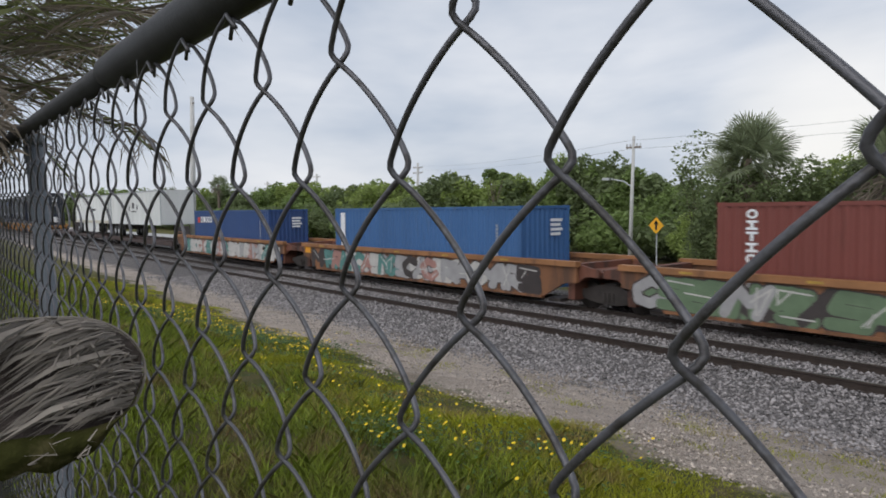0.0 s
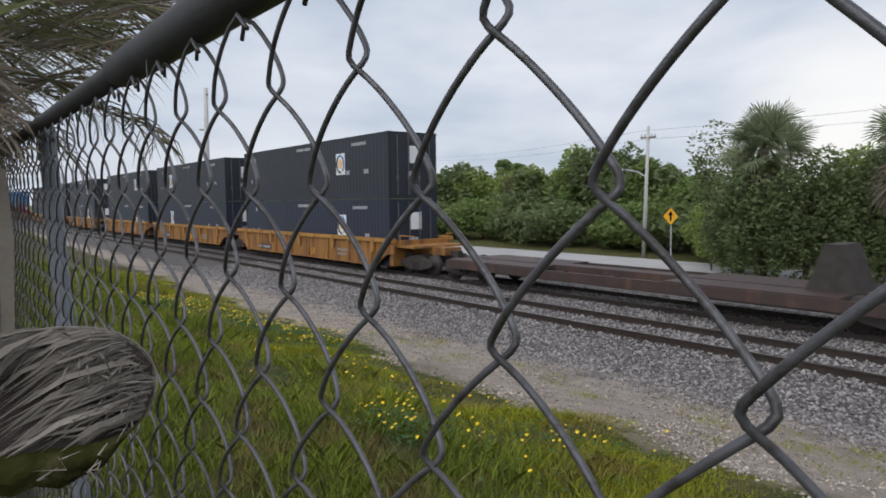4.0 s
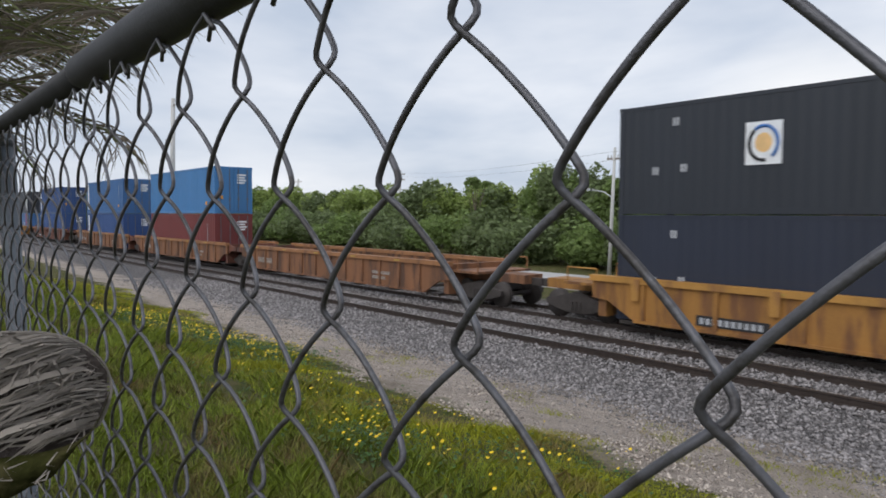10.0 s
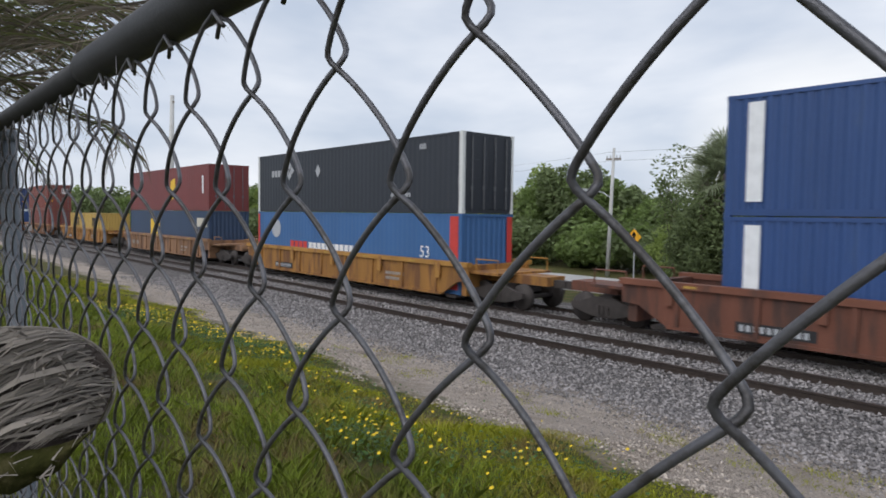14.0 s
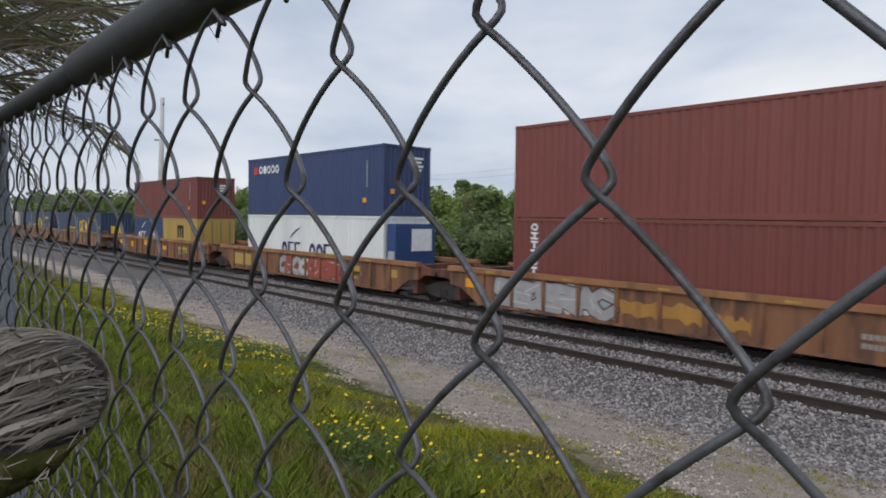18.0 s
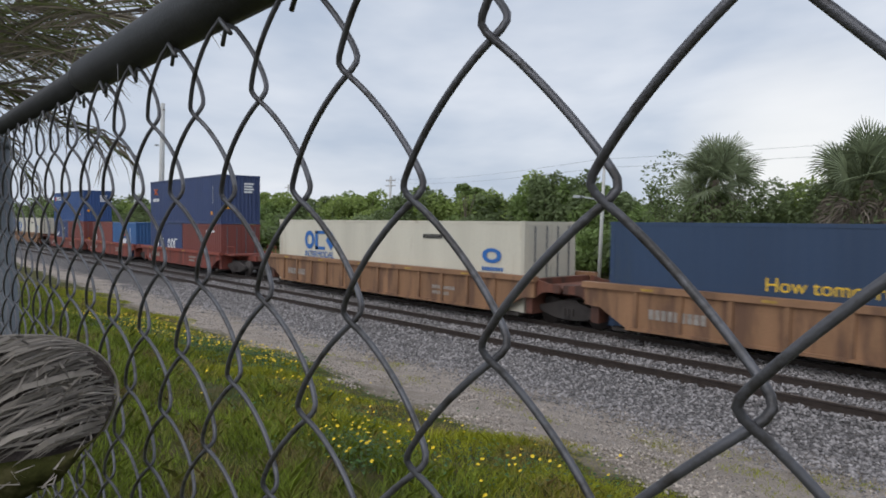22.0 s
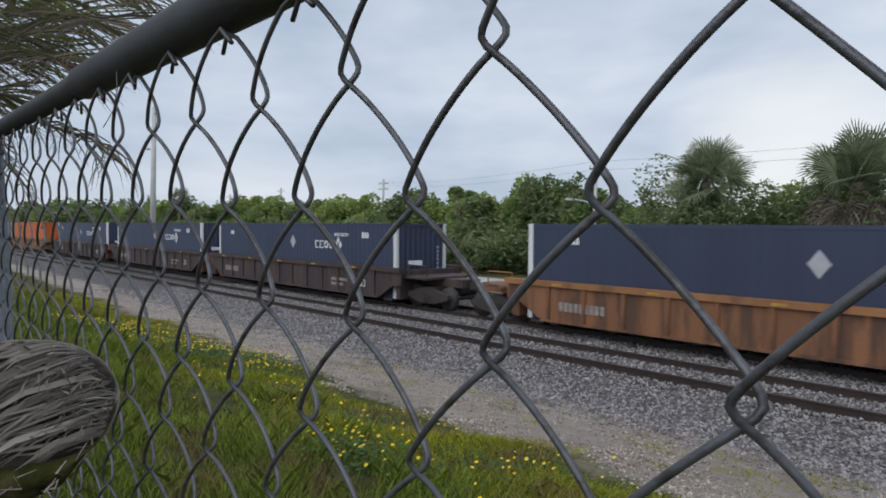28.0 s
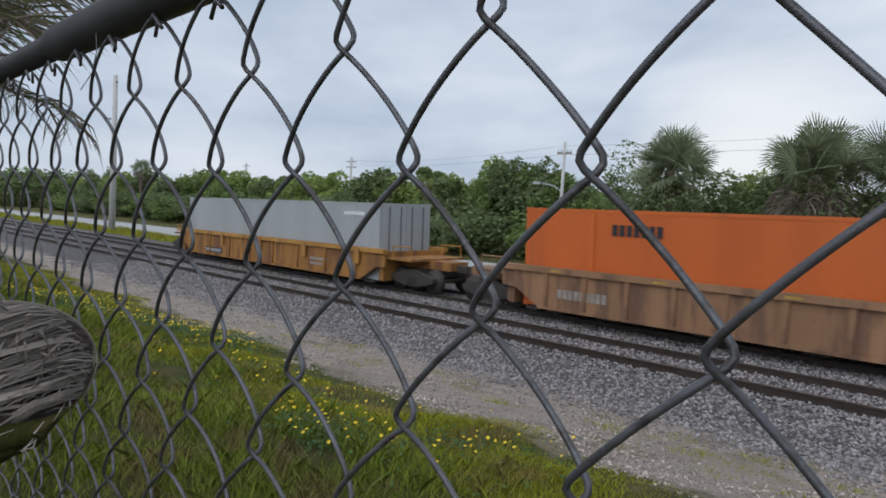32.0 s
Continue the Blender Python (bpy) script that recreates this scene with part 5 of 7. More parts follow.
def well_car(name, label, paint, well, left, right, left_truck, right_truck, top=1.47, style="ribs", tags=None, patches=()):
    """One platform of a well car. well: half the pit's length; left, right: distance to its ends; trucks at those ends or None."""
    base = thing(name, label, "well car", group="well cars of the train")
    y = 1.52
    def side(s):
        out = [(-well + 1.1, 0.30), (well - 1.1, 0.30), (well - 0.25, 0.78), (well + 0.25, 0.82), (well + 0.25, top - 0.06), (-well - 0.25, top - 0.06), (-well - 0.25, 0.82), (-well + 0.25, 0.78)]
        s.slab(out, -0.05, 0.05)
    side_mesh = shared(("side", well, paint, top), side, "dirty_" + paint)
    chord = shared(("top_chord", well, paint, top), lambda s: s.box(-well - 0.3, well + 0.3, -0.14, 0.10, top - 0.16, top), paint)
    sill = shared(("bottom_sill", well, paint), lambda s: s.box(-well + 1.12, well - 1.12, -0.1, 0.06, 0.26, 0.34), "dirty_" + paint)
    rib = shared(("rib", paint, top), lambda s: s.slab([(-0.05, 0.34), (0.05, 0.34), (0.07, top - 0.16), (-0.07, top - 0.16)], -0.11, -0.05), "dirty_" + paint)
    for e, turn in ((-1, 0), (1, 180)):
        wall = part("side_wall", side_mesh, None, base, at=pose(0, e * y, 0, 0, 0, turn))
        part("top_chord", chord, None, wall)
        part("bottom_sill", sill, None, wall)
        if style != "plain" and not (tags and tags[1] - tags[0] > 9):
            n = round(2 * (well - 1.4) / (1.25 if style == "ribs" else 1.9))
            for i in range(n + 1):
                part("rib", rib, None, wall, at=pose(-(well - 1.4) + 2 * (well - 1.4) * i / n, 0, 0))
    beam = shared(("floor_beam", paint), lambda s: s.box(-0.25, 0.25, -1.38, 1.38, 0.16, 0.26), "truck")
    for x in np.linspace(-well + 0.8, well - 0.8, 7):
        part("floor_beam", beam, None, base, at=pose(x, 0, 0))
    for e, far, trk in ((-1, left, left_truck), (1, right, right_truck)):
        s = Shape()
        a, b = sorted((e * (well - 0.02), e * far))
        s.box(a, b, -0.45, 0.45, 0.82, 1.12)
        a, b = sorted((e * (well + 0.02), e * min(far, well + 1.5)))
        s.box(a, b, -1.35, 1.35, 1.1, 1.18)
        bulk = sorted((e * (well - 0.15), e * (well + 0.1)))
        s.box(*bulk, -1.46, 1.46, 0.3, top - 0.1)
        deck = part("end_platform", s, M["dirty_car_rust" if far < well + 1.9 and paint != "car_red" else "dirty_" + paint], base)
        if far < well + 1.9:
            for yy in (-1.44, 1.36):
                s = Shape()
                arch = [(well + 0.2 + (far - well - 0.25) * u, 0.80 + 0.22 * math.sin(min(1, 2.2 * u) * 1.57)) for u in np.linspace(0, 1, 7)]
                out = [(e * q, z) for q, z in arch] + [(e * (far - 0.05), 1.26), (e * (well + 0.7), 1.28), (e * (well + 0.2), top - 0.08)]
                s.slab(out if e > 0 else out[::-1], yy, yy + 0.08)
                part("end_apron", s, M["dirty_car_red" if paint == "car_red" else "dirty_car_rust"], deck, "grimy plate beside the joint")
        for yy in () if far < well + 1.9 else (-1.25, 1.25):
            s = Shape()
            s.tube([(e * (well + 0.35), yy, 1.18), (e * (well + 0.35), yy, 1.18 + 0.42), (e * (min(far, well + 1.4)), yy, 1.18 + 0.42), (e * min(far, well + 1.4), yy, 1.18)], 0.025, 6)
            part("handrail", s, M[paint], deck)
        if trk is not None:
            truck(base, trk)
        if far > well + 1.9:
            s = Shape()
            s.box(*sorted((e * far, e * (far + 0.48))), -0.12, 0.12, 0.78, 1.02)
            part("coupler", s, M["truck"], base)
    strip = shared(("reflector_strip", top), lambda s: s.box(0, 0.34, -y - 0.148, -y - 0.139, top - 0.12, top - 0.06), "reflector")
    for x in np.arange(-well + 1.6, well - 1.2, 3.1):
        part("reflector_strip", strip, None, base, "yellow reflector strip", at=pose(x, 0, 0))
    s = Shape() if patches or style == "wide" else glyph_row(Shape(), -well + 1.8, 0.62, 1.6, 0.26, 9, -y - 0.056)
    glyph_row(s, well - 4.5, 0.75, 1.2, 0.12, 10, -y - 0.056)
    glyph_row(s, well - 4.5, 0.55, 0.9, 0.12, 8, -y - 0.056)
    mark_part("number_bar", s, "faint_mark", base)
    if style == "wide":
        bracket = shared(("bracket", paint, top), lambda s: s.slab([(-0.11, 0.86), (0.11, 0.86), (0.13, top - 0.03), (-0.13, top - 0.03)], -y - 0.165, -y - 0.10), paint)
        for x in np.arange(-well + 1.2, well - 0.8, 3.62):
            part("lift_bracket", bracket, None, base, at=pose(x, 0, 0))
        plate = part("number_plate", panel(-well + 2.9, -well + 4.7, 0.42, 0.68, -y - 0.056), M["dark"], base, "black number plate")
        for piece in islands(glyph_row(Shape(), -well + 3.0, 0.47, 1.6, 0.15, 10, -y - 0.064, 0.6)):
            part("lettering_bar", piece, M["grey_mark"], plate)
    for x0, x1, z0, z1, mat in patches:
        if mat.startswith("car_"):  # brushed over by hand, with a ragged edge
            rr = random.Random(int(x0 * 100))
            n = 12
            edge = [(x0 + (x1 - x0) * i / n, z0 + rr.uniform(0, 0.16)) for i in range(n + 1)] + [(x1 - (x1 - x0) * i / n, z1 - rr.uniform(0, 0.2)) for i in range(n + 1)]
            part("paint_patch", Shape().slab(edge, -y - 0.06, -y - 0.054), M[mat], base, "ragged overpainted patch")
            continue
        part("paint_patch", panel(x0, x1, z0, z1, -y - 0.056), M[mat], base, "fresh paint patch")
    if tags:
        graffiti(base, tags[0], tags[1], 0.34, top - 0.2, -y - 0.056, tags[2], tags[3])
    return base


MOVERS = []  # (thing, place along the train, height of its base)


def put(ob, s, z=0.0):
    MOVERS.append((ob, s, z))
    ob.matrix_basis = pose(s - 348.5, TRAIN_Y, z)
    return ob


FLOOR_Z = 0.262
L53, L40, L20 = 16.15, 12.19, 6.06
BLACK = "black 53-foot intermodal container with a white square badge"
# place, paint of car, pit half length, graffiti, lower level, upper level; a box: (length, paint, marks, label, offset, doors, post paint)
TRAIN = [
    (346.0, "car_brown", 8.45, (-8, 7.5, 11, (5, 5, 6, 2, 0)), [(L40, "red_box", "vertical", "red-brown container with white upright lettering", 0, True, None)], []),
    (327.0, "car_brown", 8.45, (-7.5, 7, 12, (0, 0, 1, 4, 7, 2)), [(L40, "blue_box", "stripe", "blue container with an upright white band", 0, False, None)], []),
    (307.4, "car_brown", 8.45, (-7, 8, 13, (0, 1, 4, 7, 4, 1)), [(L40, "royal_box", "word", "blue container with a white bold wordmark", 0, False, None)], []),
    (229.6, "car_yellow", 8.45, None, [(L53, "slate_box", "badge", BLACK, 0, True, None)], [(L53, "black_box", "badge", BLACK, 0, True, None)]),
    (210.0, "car_yellow", 8.45, None, [(L53, "slate_box", "badge_rear", BLACK, 0, True, None)], [(L53, "black_box", "badge_rear", BLACK, 0, True, None)]),
    (190.5, "car_yellow", 8.45, None, [(L53, "slate_box", "badge", BLACK, 0, False, None)], [(L53, "black_box", "badge", BLACK, 0, False, None)]),
    (166.9, "car_yellow", 8.45, None, [(L53, "slate_box", "badge", BLACK, 0, False, None)], [(L53, "slate_box", "badge", BLACK, 0, False, None)]),
    (147.4, "car_yellow", 8.45, None, [(L53, "slate_box", "badge", BLACK, 0, False, None)], [(L53, "black_box", "badge", BLACK, 0, False, None)]),
    (128.0, "car_yellow", 8.45, None, [(L53, "slate_box", "badge", BLACK, 0, True, None)], [(L53, "black_box", "badge_rear", BLACK, 0, True, None)]),
    (104.4, "car_brown", 8.45, None, [], []),
    (84.9, "car_brown", 8.45, None, [(L40, "maroon_box", "ends", "dark red container in a well car", 0, True, None)], [(L40, "sky_box", "ends", "light blue container stacked on a red one", 0, True, None)]),
    (65.4, "car_brown", 8.45, None, [(L40, "royal_box", "stripe", "blue container with an upright white band", 0, True, None)], [(L40, "blue_box", "stripe", "blue container with an upright white band", 0, True, None)]),
    (41.8, "car_rust", 8.45, None, [(L40, "royal_box", "stripe", "blue container with an upright white band", 0, True, None)], [(L40, "royal_box", "stripe", "blue container with an upright white band", 0, True, None)]),
    (18.2, "car_yellow", 8.45, None, [(L53, "blue_box", "bands", "blue container with red end bands and white lettering", 0, False, None)], [(L53, "black_box", "upper_black", "black container with pale corner posts", 0, True, "white_box")]),
    (-4.8, "car_tan", 8.45, None, [(L53, "teal_box", "patch", "dark blue container with yellow and cream patches", 0, False, None)], [(L53, "maroon_box", "emblem_yellow", "red-brown container with a faded yellow emblem", 0, True, None)]),
    (-28.2, "car_yellow", 8.45, None, [(L20, "yellow_box", "m", "short yellow container with a dark emblem", -3.06, False, None), (L20, "yellow_box", "m", "short yellow container with a dark emblem", 3.06, False, None)], []),
    (-51.8, "car_brown", 8.45, (-6.4, -2.0, 14, (0, 0, 1, 0)), [(L40, "red_box", "vertical", "red-brown container with white upright lettering", 0, True, None)], [(L40, "red_box", "ends", "red-brown container stacked on a red one", 0, True, None)]),
    (-71.0, "car_brown", 8.45, (-1.8, 3.4, 15, (0, 3, 3, 0, 1)), [(L40, "white_box", "reefer", "white refrigerated container with a blue cooling unit", 0, False, None)], [(L40, "navy_box", "word", "navy container with a white wordmark", 0, False, None)]),
    (-90.3, "car_brown", 8.45, None, [(L20, "navy_box", "swoosh_white", "short navy container with a white swoosh", -3.06, False, None), (L20, "yellow_box", "m", "short yellow container with a dark emblem", 3.06, True, None)], [(L40, "red_box", "ends", "red-brown container above navy and yellow ones", 0, False, None)]),
    (-113.4, "car_tan", 8.45, None, [(L53, "teal_box", "brackets", "dark blue container with a yellow bracketed emblem", 0, False, None)], []),
    (-132.6, "car_tan", 8.45, None, [(L53, "teal_box", "brackets", "dark blue container with a yellow bracketed emblem", 0, False, None)], []),
    (-151.9, "car_tan", 8.45, None, [(L53, "cream_box", "blue_emblem", "cream ribbed container with a blue emblem", 0, True, None)], []),
    (-173.3, "car_red", 6.6, None, [(L20, "navy_box", "swoosh_white", "short navy container with a white swoosh", -3.06, False, None), (L20, "red_box", "plain", "short red container in a red well car", 3.06, True, None)], [(L40, "navy_box", "star", "navy container with an orange star", 0, False, None)]),
    (-188.9, "car_red", 6.6, None, [(L20, "red_box", "vertical", "short red container in a red well car", -3.06, False, None), (L20, "blue_box", "apl", "short blue container with a red winged emblem", 3.06, False, None)], []),
    (-204.2, "car_red", 6.6, None, [(L20, "navy_box", "log", "short dark navy container with white lettering", -3.06, False, None), (L20, "red_box", "ends", "short red container in a red well car", 3.06, True, None)], [(L40, "royal_box", "word", "blue container with a white bold wordmark", 0, False, None)]),
    (-225.2, "car_tan", 8.45, None, [(L53, "cream_box", "blue_emblem", "cream ribbed container with a blue emblem", 0, True, None)], []),
    (-244.3, "car_tan", 8.45, None, [(L53, "blue_box", "bands", "blue container with red end bands and white lettering", 0, False, None)], []),
    (-263.5, "car_brown", 8.45, None, [(L53, "dusk_box", "open", "dark navy container with white corner posts", 0, False, "white_box")], []),
    (-286.3, "car_dark", 8.45, None, [(L53, "dusk_box", "open", "dark navy container with white corner posts", 0, False, "white_box")], []),
    (-305.0, "car_dark", 8.45, None, [(L53, "dusk_box", "open", "dark navy container with white corner posts", 0, False, "white_box")], []),
    (-324.0, "car_dark", 8.45, (-1.7, -0.7, 16, (2, 2, 0)), [(L53, "dusk_box", "open", "dark navy container with white corner posts", 0, False, "white_box")], []),
    (-346.4, "car_tan", 8.45, None, [(L53, "orange_box", "orange", "bright orange container with dark lettering", 0, False, None)], []),
    (-369.4, "car_yellow", 8.45, None, [(L53, "grey_box", "plain", "pale grey container in a yellow well car", 0, True, None)], []),
]
CAR_WORDS = {"car_yellow": "yellow-orange", "car_brown": "rusty orange-brown", "car_rust": "dark rust-brown", "car_tan": "tan-brown ribbed", "car_dark": "dark brown", "car_red": "red-orange"}
PATCHES = {
    346.0: [(-6.2, -5.6, 0.9, 1.2, "orange_mark")], 327.0: [(-8.5, -7.95, 1.0, 1.28, "orange_mark"), (6.2, 6.8, 0.8, 1.15, "orange_mark")],
    307.4: [(6.0, 6.6, 0.7, 1.1, "orange_mark")], -51.8: [(-1.9, 0.5, 0.5, 1.1, "car_yellow"), (0.8, 1.7, 0.45, 0.95, "car_yellow"), (6.0, 6.6, 0.8, 1.15, "orange_mark"), (-7.9, -7.5, 0.8, 1.1, "orange_mark")],
    -71.0: [(-7.2, -5.0, 0.5, 1.1, "yellow_box"), (4.4, 5.0, 0.75, 1.1, "yellow_box"), (7.0, 7.5, 0.8, 1.1, "yellow_box")],
    -90.3: [(-8.5, -7.9, 0.84, 1.1, "orange_mark"), (-5.9, -5.25, 0.7, 1.1, "orange_mark"), (-2.75, -2.0, 0.9, 1.28, "orange_mark"), (1.0, 1.8, 0.75, 1.0, "orange_mark"), (3.9, 5.4, 0.7, 1.05, "yellow_box")],
    41.8: [], 104.4: [],
}


def build_train():
    for i, (s, paint, well, tags, low, high) in enumerate(TRAIN):
        ahead = TRAIN[i - 1][0] - s if i else 19.4
        behind = s - TRAIN[i + 1][0] if i + 1 < len(TRAIN) else 23.4
        limit = 20.0 if well > 8 else 16.5
        joined_r, joined_l = ahead < limit, behind < limit
        ends = []
        for joined, gap in ((joined_l, behind), (joined_r, ahead)):
            ends.append((gap / 2 - 0.02, None) if joined else (well + 2.35 if gap > 30 or well < 8 else min(gap / 2 - 0.5, well + 2.9), well + 1.2))
        (left, lt), (right, rt) = ends
        # a shared truck hangs under the joint, on the leading platform
        lt = left if joined_l else lt
        top = 1.25 if paint == "car_red" else 1.47
        words = CAR_WORDS[paint] + " well car" + (" sprayed with graffiti" if tags else "") + (" carrying containers" if low else ", empty")
        car = well_car("well_car", words, paint, well, left, right, -lt, rt, top, "plain" if paint == "car_red" else ("wide" if paint in ("car_yellow", "car_rust") else "ribs"), tags, PATCHES.get(s, ()))
        put(car, s)
        if s == 327.0:
            add_text("53", car, (-8.05, -1.584, 0.86 - 0.1), 0.3, "dark")
        if paint == "car_yellow" and s > 100:
            add_text("53", car, (1.2, -1.584, 0.46), 0.42, "orange_mark")
        if paint == "car_red":
            add_text("40", car, (-5.4, -1.584, 0.42), 0.42, "grey_mark")
        if paint == "car_dark":
            add_text("53", car, (6.05, -1.584, 0.62), 0.42, "white_mark")
        for length, color, marks, words, shift, doors, posts in low:
            tall = 2.591 if length < 10 else 2.896
            put(container("container", words, length, color, marks, tall, doors, posts), s + shift, FLOOR_Z)
        for length, color, marks, words, shift, doors, posts in high:
            above = FLOOR_Z + (2.598 if low[0][0] < 10 else 2.903)
            put(container("container", words, length, color, marks, 2.591 if s == -90.3 else 2.896, doors, posts), s + shift, above)


build_train()


def spine_car(s0, s1, label):
    """Low spine car with side sills, wheel decks and hitches."""
    base = thing("spine_car", label, "spine car", group="spine cars of the train")
    h = (s1 - s0) / 2
    s = Shape()
    s.box(-h, h, -0.33, 0.33, 0.30, 0.86)
    part("centre_beam", s, M["car_dark"], base)
    for x in (-h + 2.6, h - 4.2):
        s = Shape()
        s.box(x - 2.2, x + 2.2, -1.42, 1.42, 0.72, 0.84)
        part("wheel_deck", s, M["car_dark"], base)
    for y in (-1.42, 1.42):
        s = Shape()
        s.box(-h + 0.3, h - 0.3, y - 0.05, y + 0.05, 0.52, 0.80)
        part("side_sill", s, M["car_dark"], base)
    for x in np.arange(-h + 1, h - 0.5, 2.1):
        s = Shape()
        s.box(x, x + 0.14, -1.4, 1.4, 0.5, 0.7)
        part("cross_beam", s, M["car_dark"], base)
    s = Shape()
    s.slab([(h - 3.1, 0.84), (h - 1.9, 0.84), (h - 2.3, 1.95), (h - 2.7, 1.95)], -0.5, 0.5)
    part("trailer_hitch", s, M["truck"], base)
    truck(base, h - 0.9)
    truck(base, -h + 0.9)
    return put(base, (s0 + s1) / 2)


def trailer(s0, s1, label, dull):
    """Box trailer: smooth white body, wheels at its rear, landing legs and side skirt."""
    base = thing("semi_trailer", label, "semi-trailer", group="trailers on the train")
    h, w = (s1 - s0) / 2, 1.28
    s = Shape()
    corrugated(s, -h + 0.04, h - 0.04, -w, 2.12, 4.84, 0.006, 0.62, -1)
    corrugated(s, -h + 0.04, h - 0.04, w, 2.12, 4.84, 0.006, 0.62, 1)
    s.box(-h, h, -w + 0.02, w - 0.02, 4.80, 4.86)
    s.box(-h, h, -w + 0.01, w - 0.01, 2.08, 2.16)
    s.box(-h, -h + 0.05, -w, w, 2.1, 4.84)
    s.box(h - 0.05, h, -w + 0.01, w - 0.01, 2.1, 4.84)
    part("body", s, M["white_box"], base)
    for y in (-w, w):
        s = Shape()
        s.box(-h, h, y - 0.012, y + 0.012, 2.04, 2.30)
        part("bottom_rail", s, M["cream_box" if dull else "white_box"], base)
        s = Shape()
        s.box(-h, h, y - 0.015, y + 0.015, 4.76, 4.88)
        part("top_rail", s, M["lamp_grey"], base)
    for x in (-h + 0.06, h - 0.06):
        for y in (-w, w):
            s = Shape()
            s.tube([(x, y, 2.06), (x, y, 4.86)], 0.06, 8)
            part("corner_post", s, M["grey_box"], base)
    for x in (-h + 1.35, -h + 2.6):
        for y in (-1.0, 1.0):
            s = Shape()
            s.wheel(x, y - 0.26, y + 0.26, 1.36, 0.5, 24)
            wheel = part("wheel", s, M["tyre"], base, "black double tyre", smooth=True)
            s = Shape()
            s.wheel(x, y - 0.28, y + 0.28, 1.36, 0.24, 14)
            part("rim", s, M["lamp_grey"], wheel)
    s = Shape()
    s.box(-h + 0.5, -h + 3.6, -0.9, 0.9, 1.5, 2.05)
    part("bogie_frame", s, M["truck"], base)
    for y in (-w + 0.06, w - 0.06):
        s = Shape()
        s.box(-h + 3.9, h - 4.8, y - 0.015, y + 0.015, 1.1, 2.05)
        part("side_skirt", s, M["white_box"], base, "plain white side skirt") if dull else None
    for y in (-0.8, 0.8):
        s = Shape()
        s.box(h - 3.6, h - 3.45, y - 0.07, y + 0.07, 1.0, 2.08)
        s.box(h - 3.7, h - 3.35, y - 0.14, y + 0.14, 0.94, 1.0)
        part("landing_leg", s, M["truck"], base)
    s = Shape()
    s.slab([(-0.5, 3.3), (-0.1, 3.15), (0.4, 3.3), (0.6, 3.6), (0.1, 3.5), (-0.2, 3.7)] if dull else [(-1.6, 3.3), (-1.3, 3.25), (-1.2, 3.7), (-1.5, 3.6)], -w - 0.012, -w - 0.004)
    if dull:
        glyph_row(s, 0.75, 3.3, 1.5, 0.24, 7, -w - 0.004)
    else:
        s.slab([(-0.4, 3.45), (0.2, 3.45), (0.25, 3.95), (-0.4, 3.9)], -w - 0.012, -w - 0.004)
        s.slab([(1.0, 3.3), (1.4, 3.35), (1.3, 3.75), (1.05, 3.7)], -w - 0.012, -w - 0.004)
        glyph_row(s, -0.7, 3.1, 1.6, 0.12, 9, -w - 0.004)
    part("emblem", s, M["dark"], base, "small dark emblem")
    s = Shape()
    s.slab([(0.35, 3.95), (0.75, 3.7), (0.62, 4.3), (0.9, 4.6), (0.5, 4.45), (0.2, 4.7)], 0, 0.01)
    s.v = [(h + 0.006 + y, x - 0.3, z) for x, y, z in s.v]
    if dull:
        part("front_emblem", s, M["dark"], base)
    return put(base, (s0 + s1) / 2)


spine_car(277.4, 297.2, "low rusty spine car under a white trailer")
spine_car(258.4, 276.6, "low rusty spine car under a white trailer")
spine_car(241.5, 257.6, "low rusty spine car, empty")
trailer(277.6, 293.8, "white box trailer with dark emblems on a spine car", False)
trailer(260.5, 276.6, "white box trailer with a cream lower rail and skirt", True)


# ---- trees and palms ----
def crown_leaves(centre, radii, count, size, seed, clumps=26, flat=0.55):
    """Leaves gathered in clumps over an uneven crown."""
    r = np.random.default_rng(seed)
    d = r.normal(size=(clumps, 3))
    d /= np.linalg.norm(d, axis=1, keepdims=True)
    d[:, 2] = d[:, 2] * 0.9 + 0.1
    c = np.array(centre) + d * np.array(radii) * r.uniform(0.45, 1.0, (clumps, 1))
    k = r.integers(0, clumps, count)
    off = r.normal(size=(count, 3))
    off /= np.linalg.norm(off, axis=1, keepdims=True)
    spread = np.array(radii) * r.uniform(0.26, 0.42, (clumps, 1))
    p = c[k] + off * spread[k] * r.uniform(0.55, 1.05, (count, 1)) ** 0.7
    a = r.normal(size=(count, 3))
    a[:, 2] *= flat
    a /= np.linalg.norm(a, axis=1, keepdims=True)
    b = np.cross(a, r.normal(size=(count, 3)))
    b /= np.linalg.norm(b, axis=1, keepdims=True)
    s = size * r.uniform(0.6, 1.35, (count, 1))
    return np.stack([p - a * s, p + b * s * 0.45, p + a * s, p - b * s * 0.45], 1), c


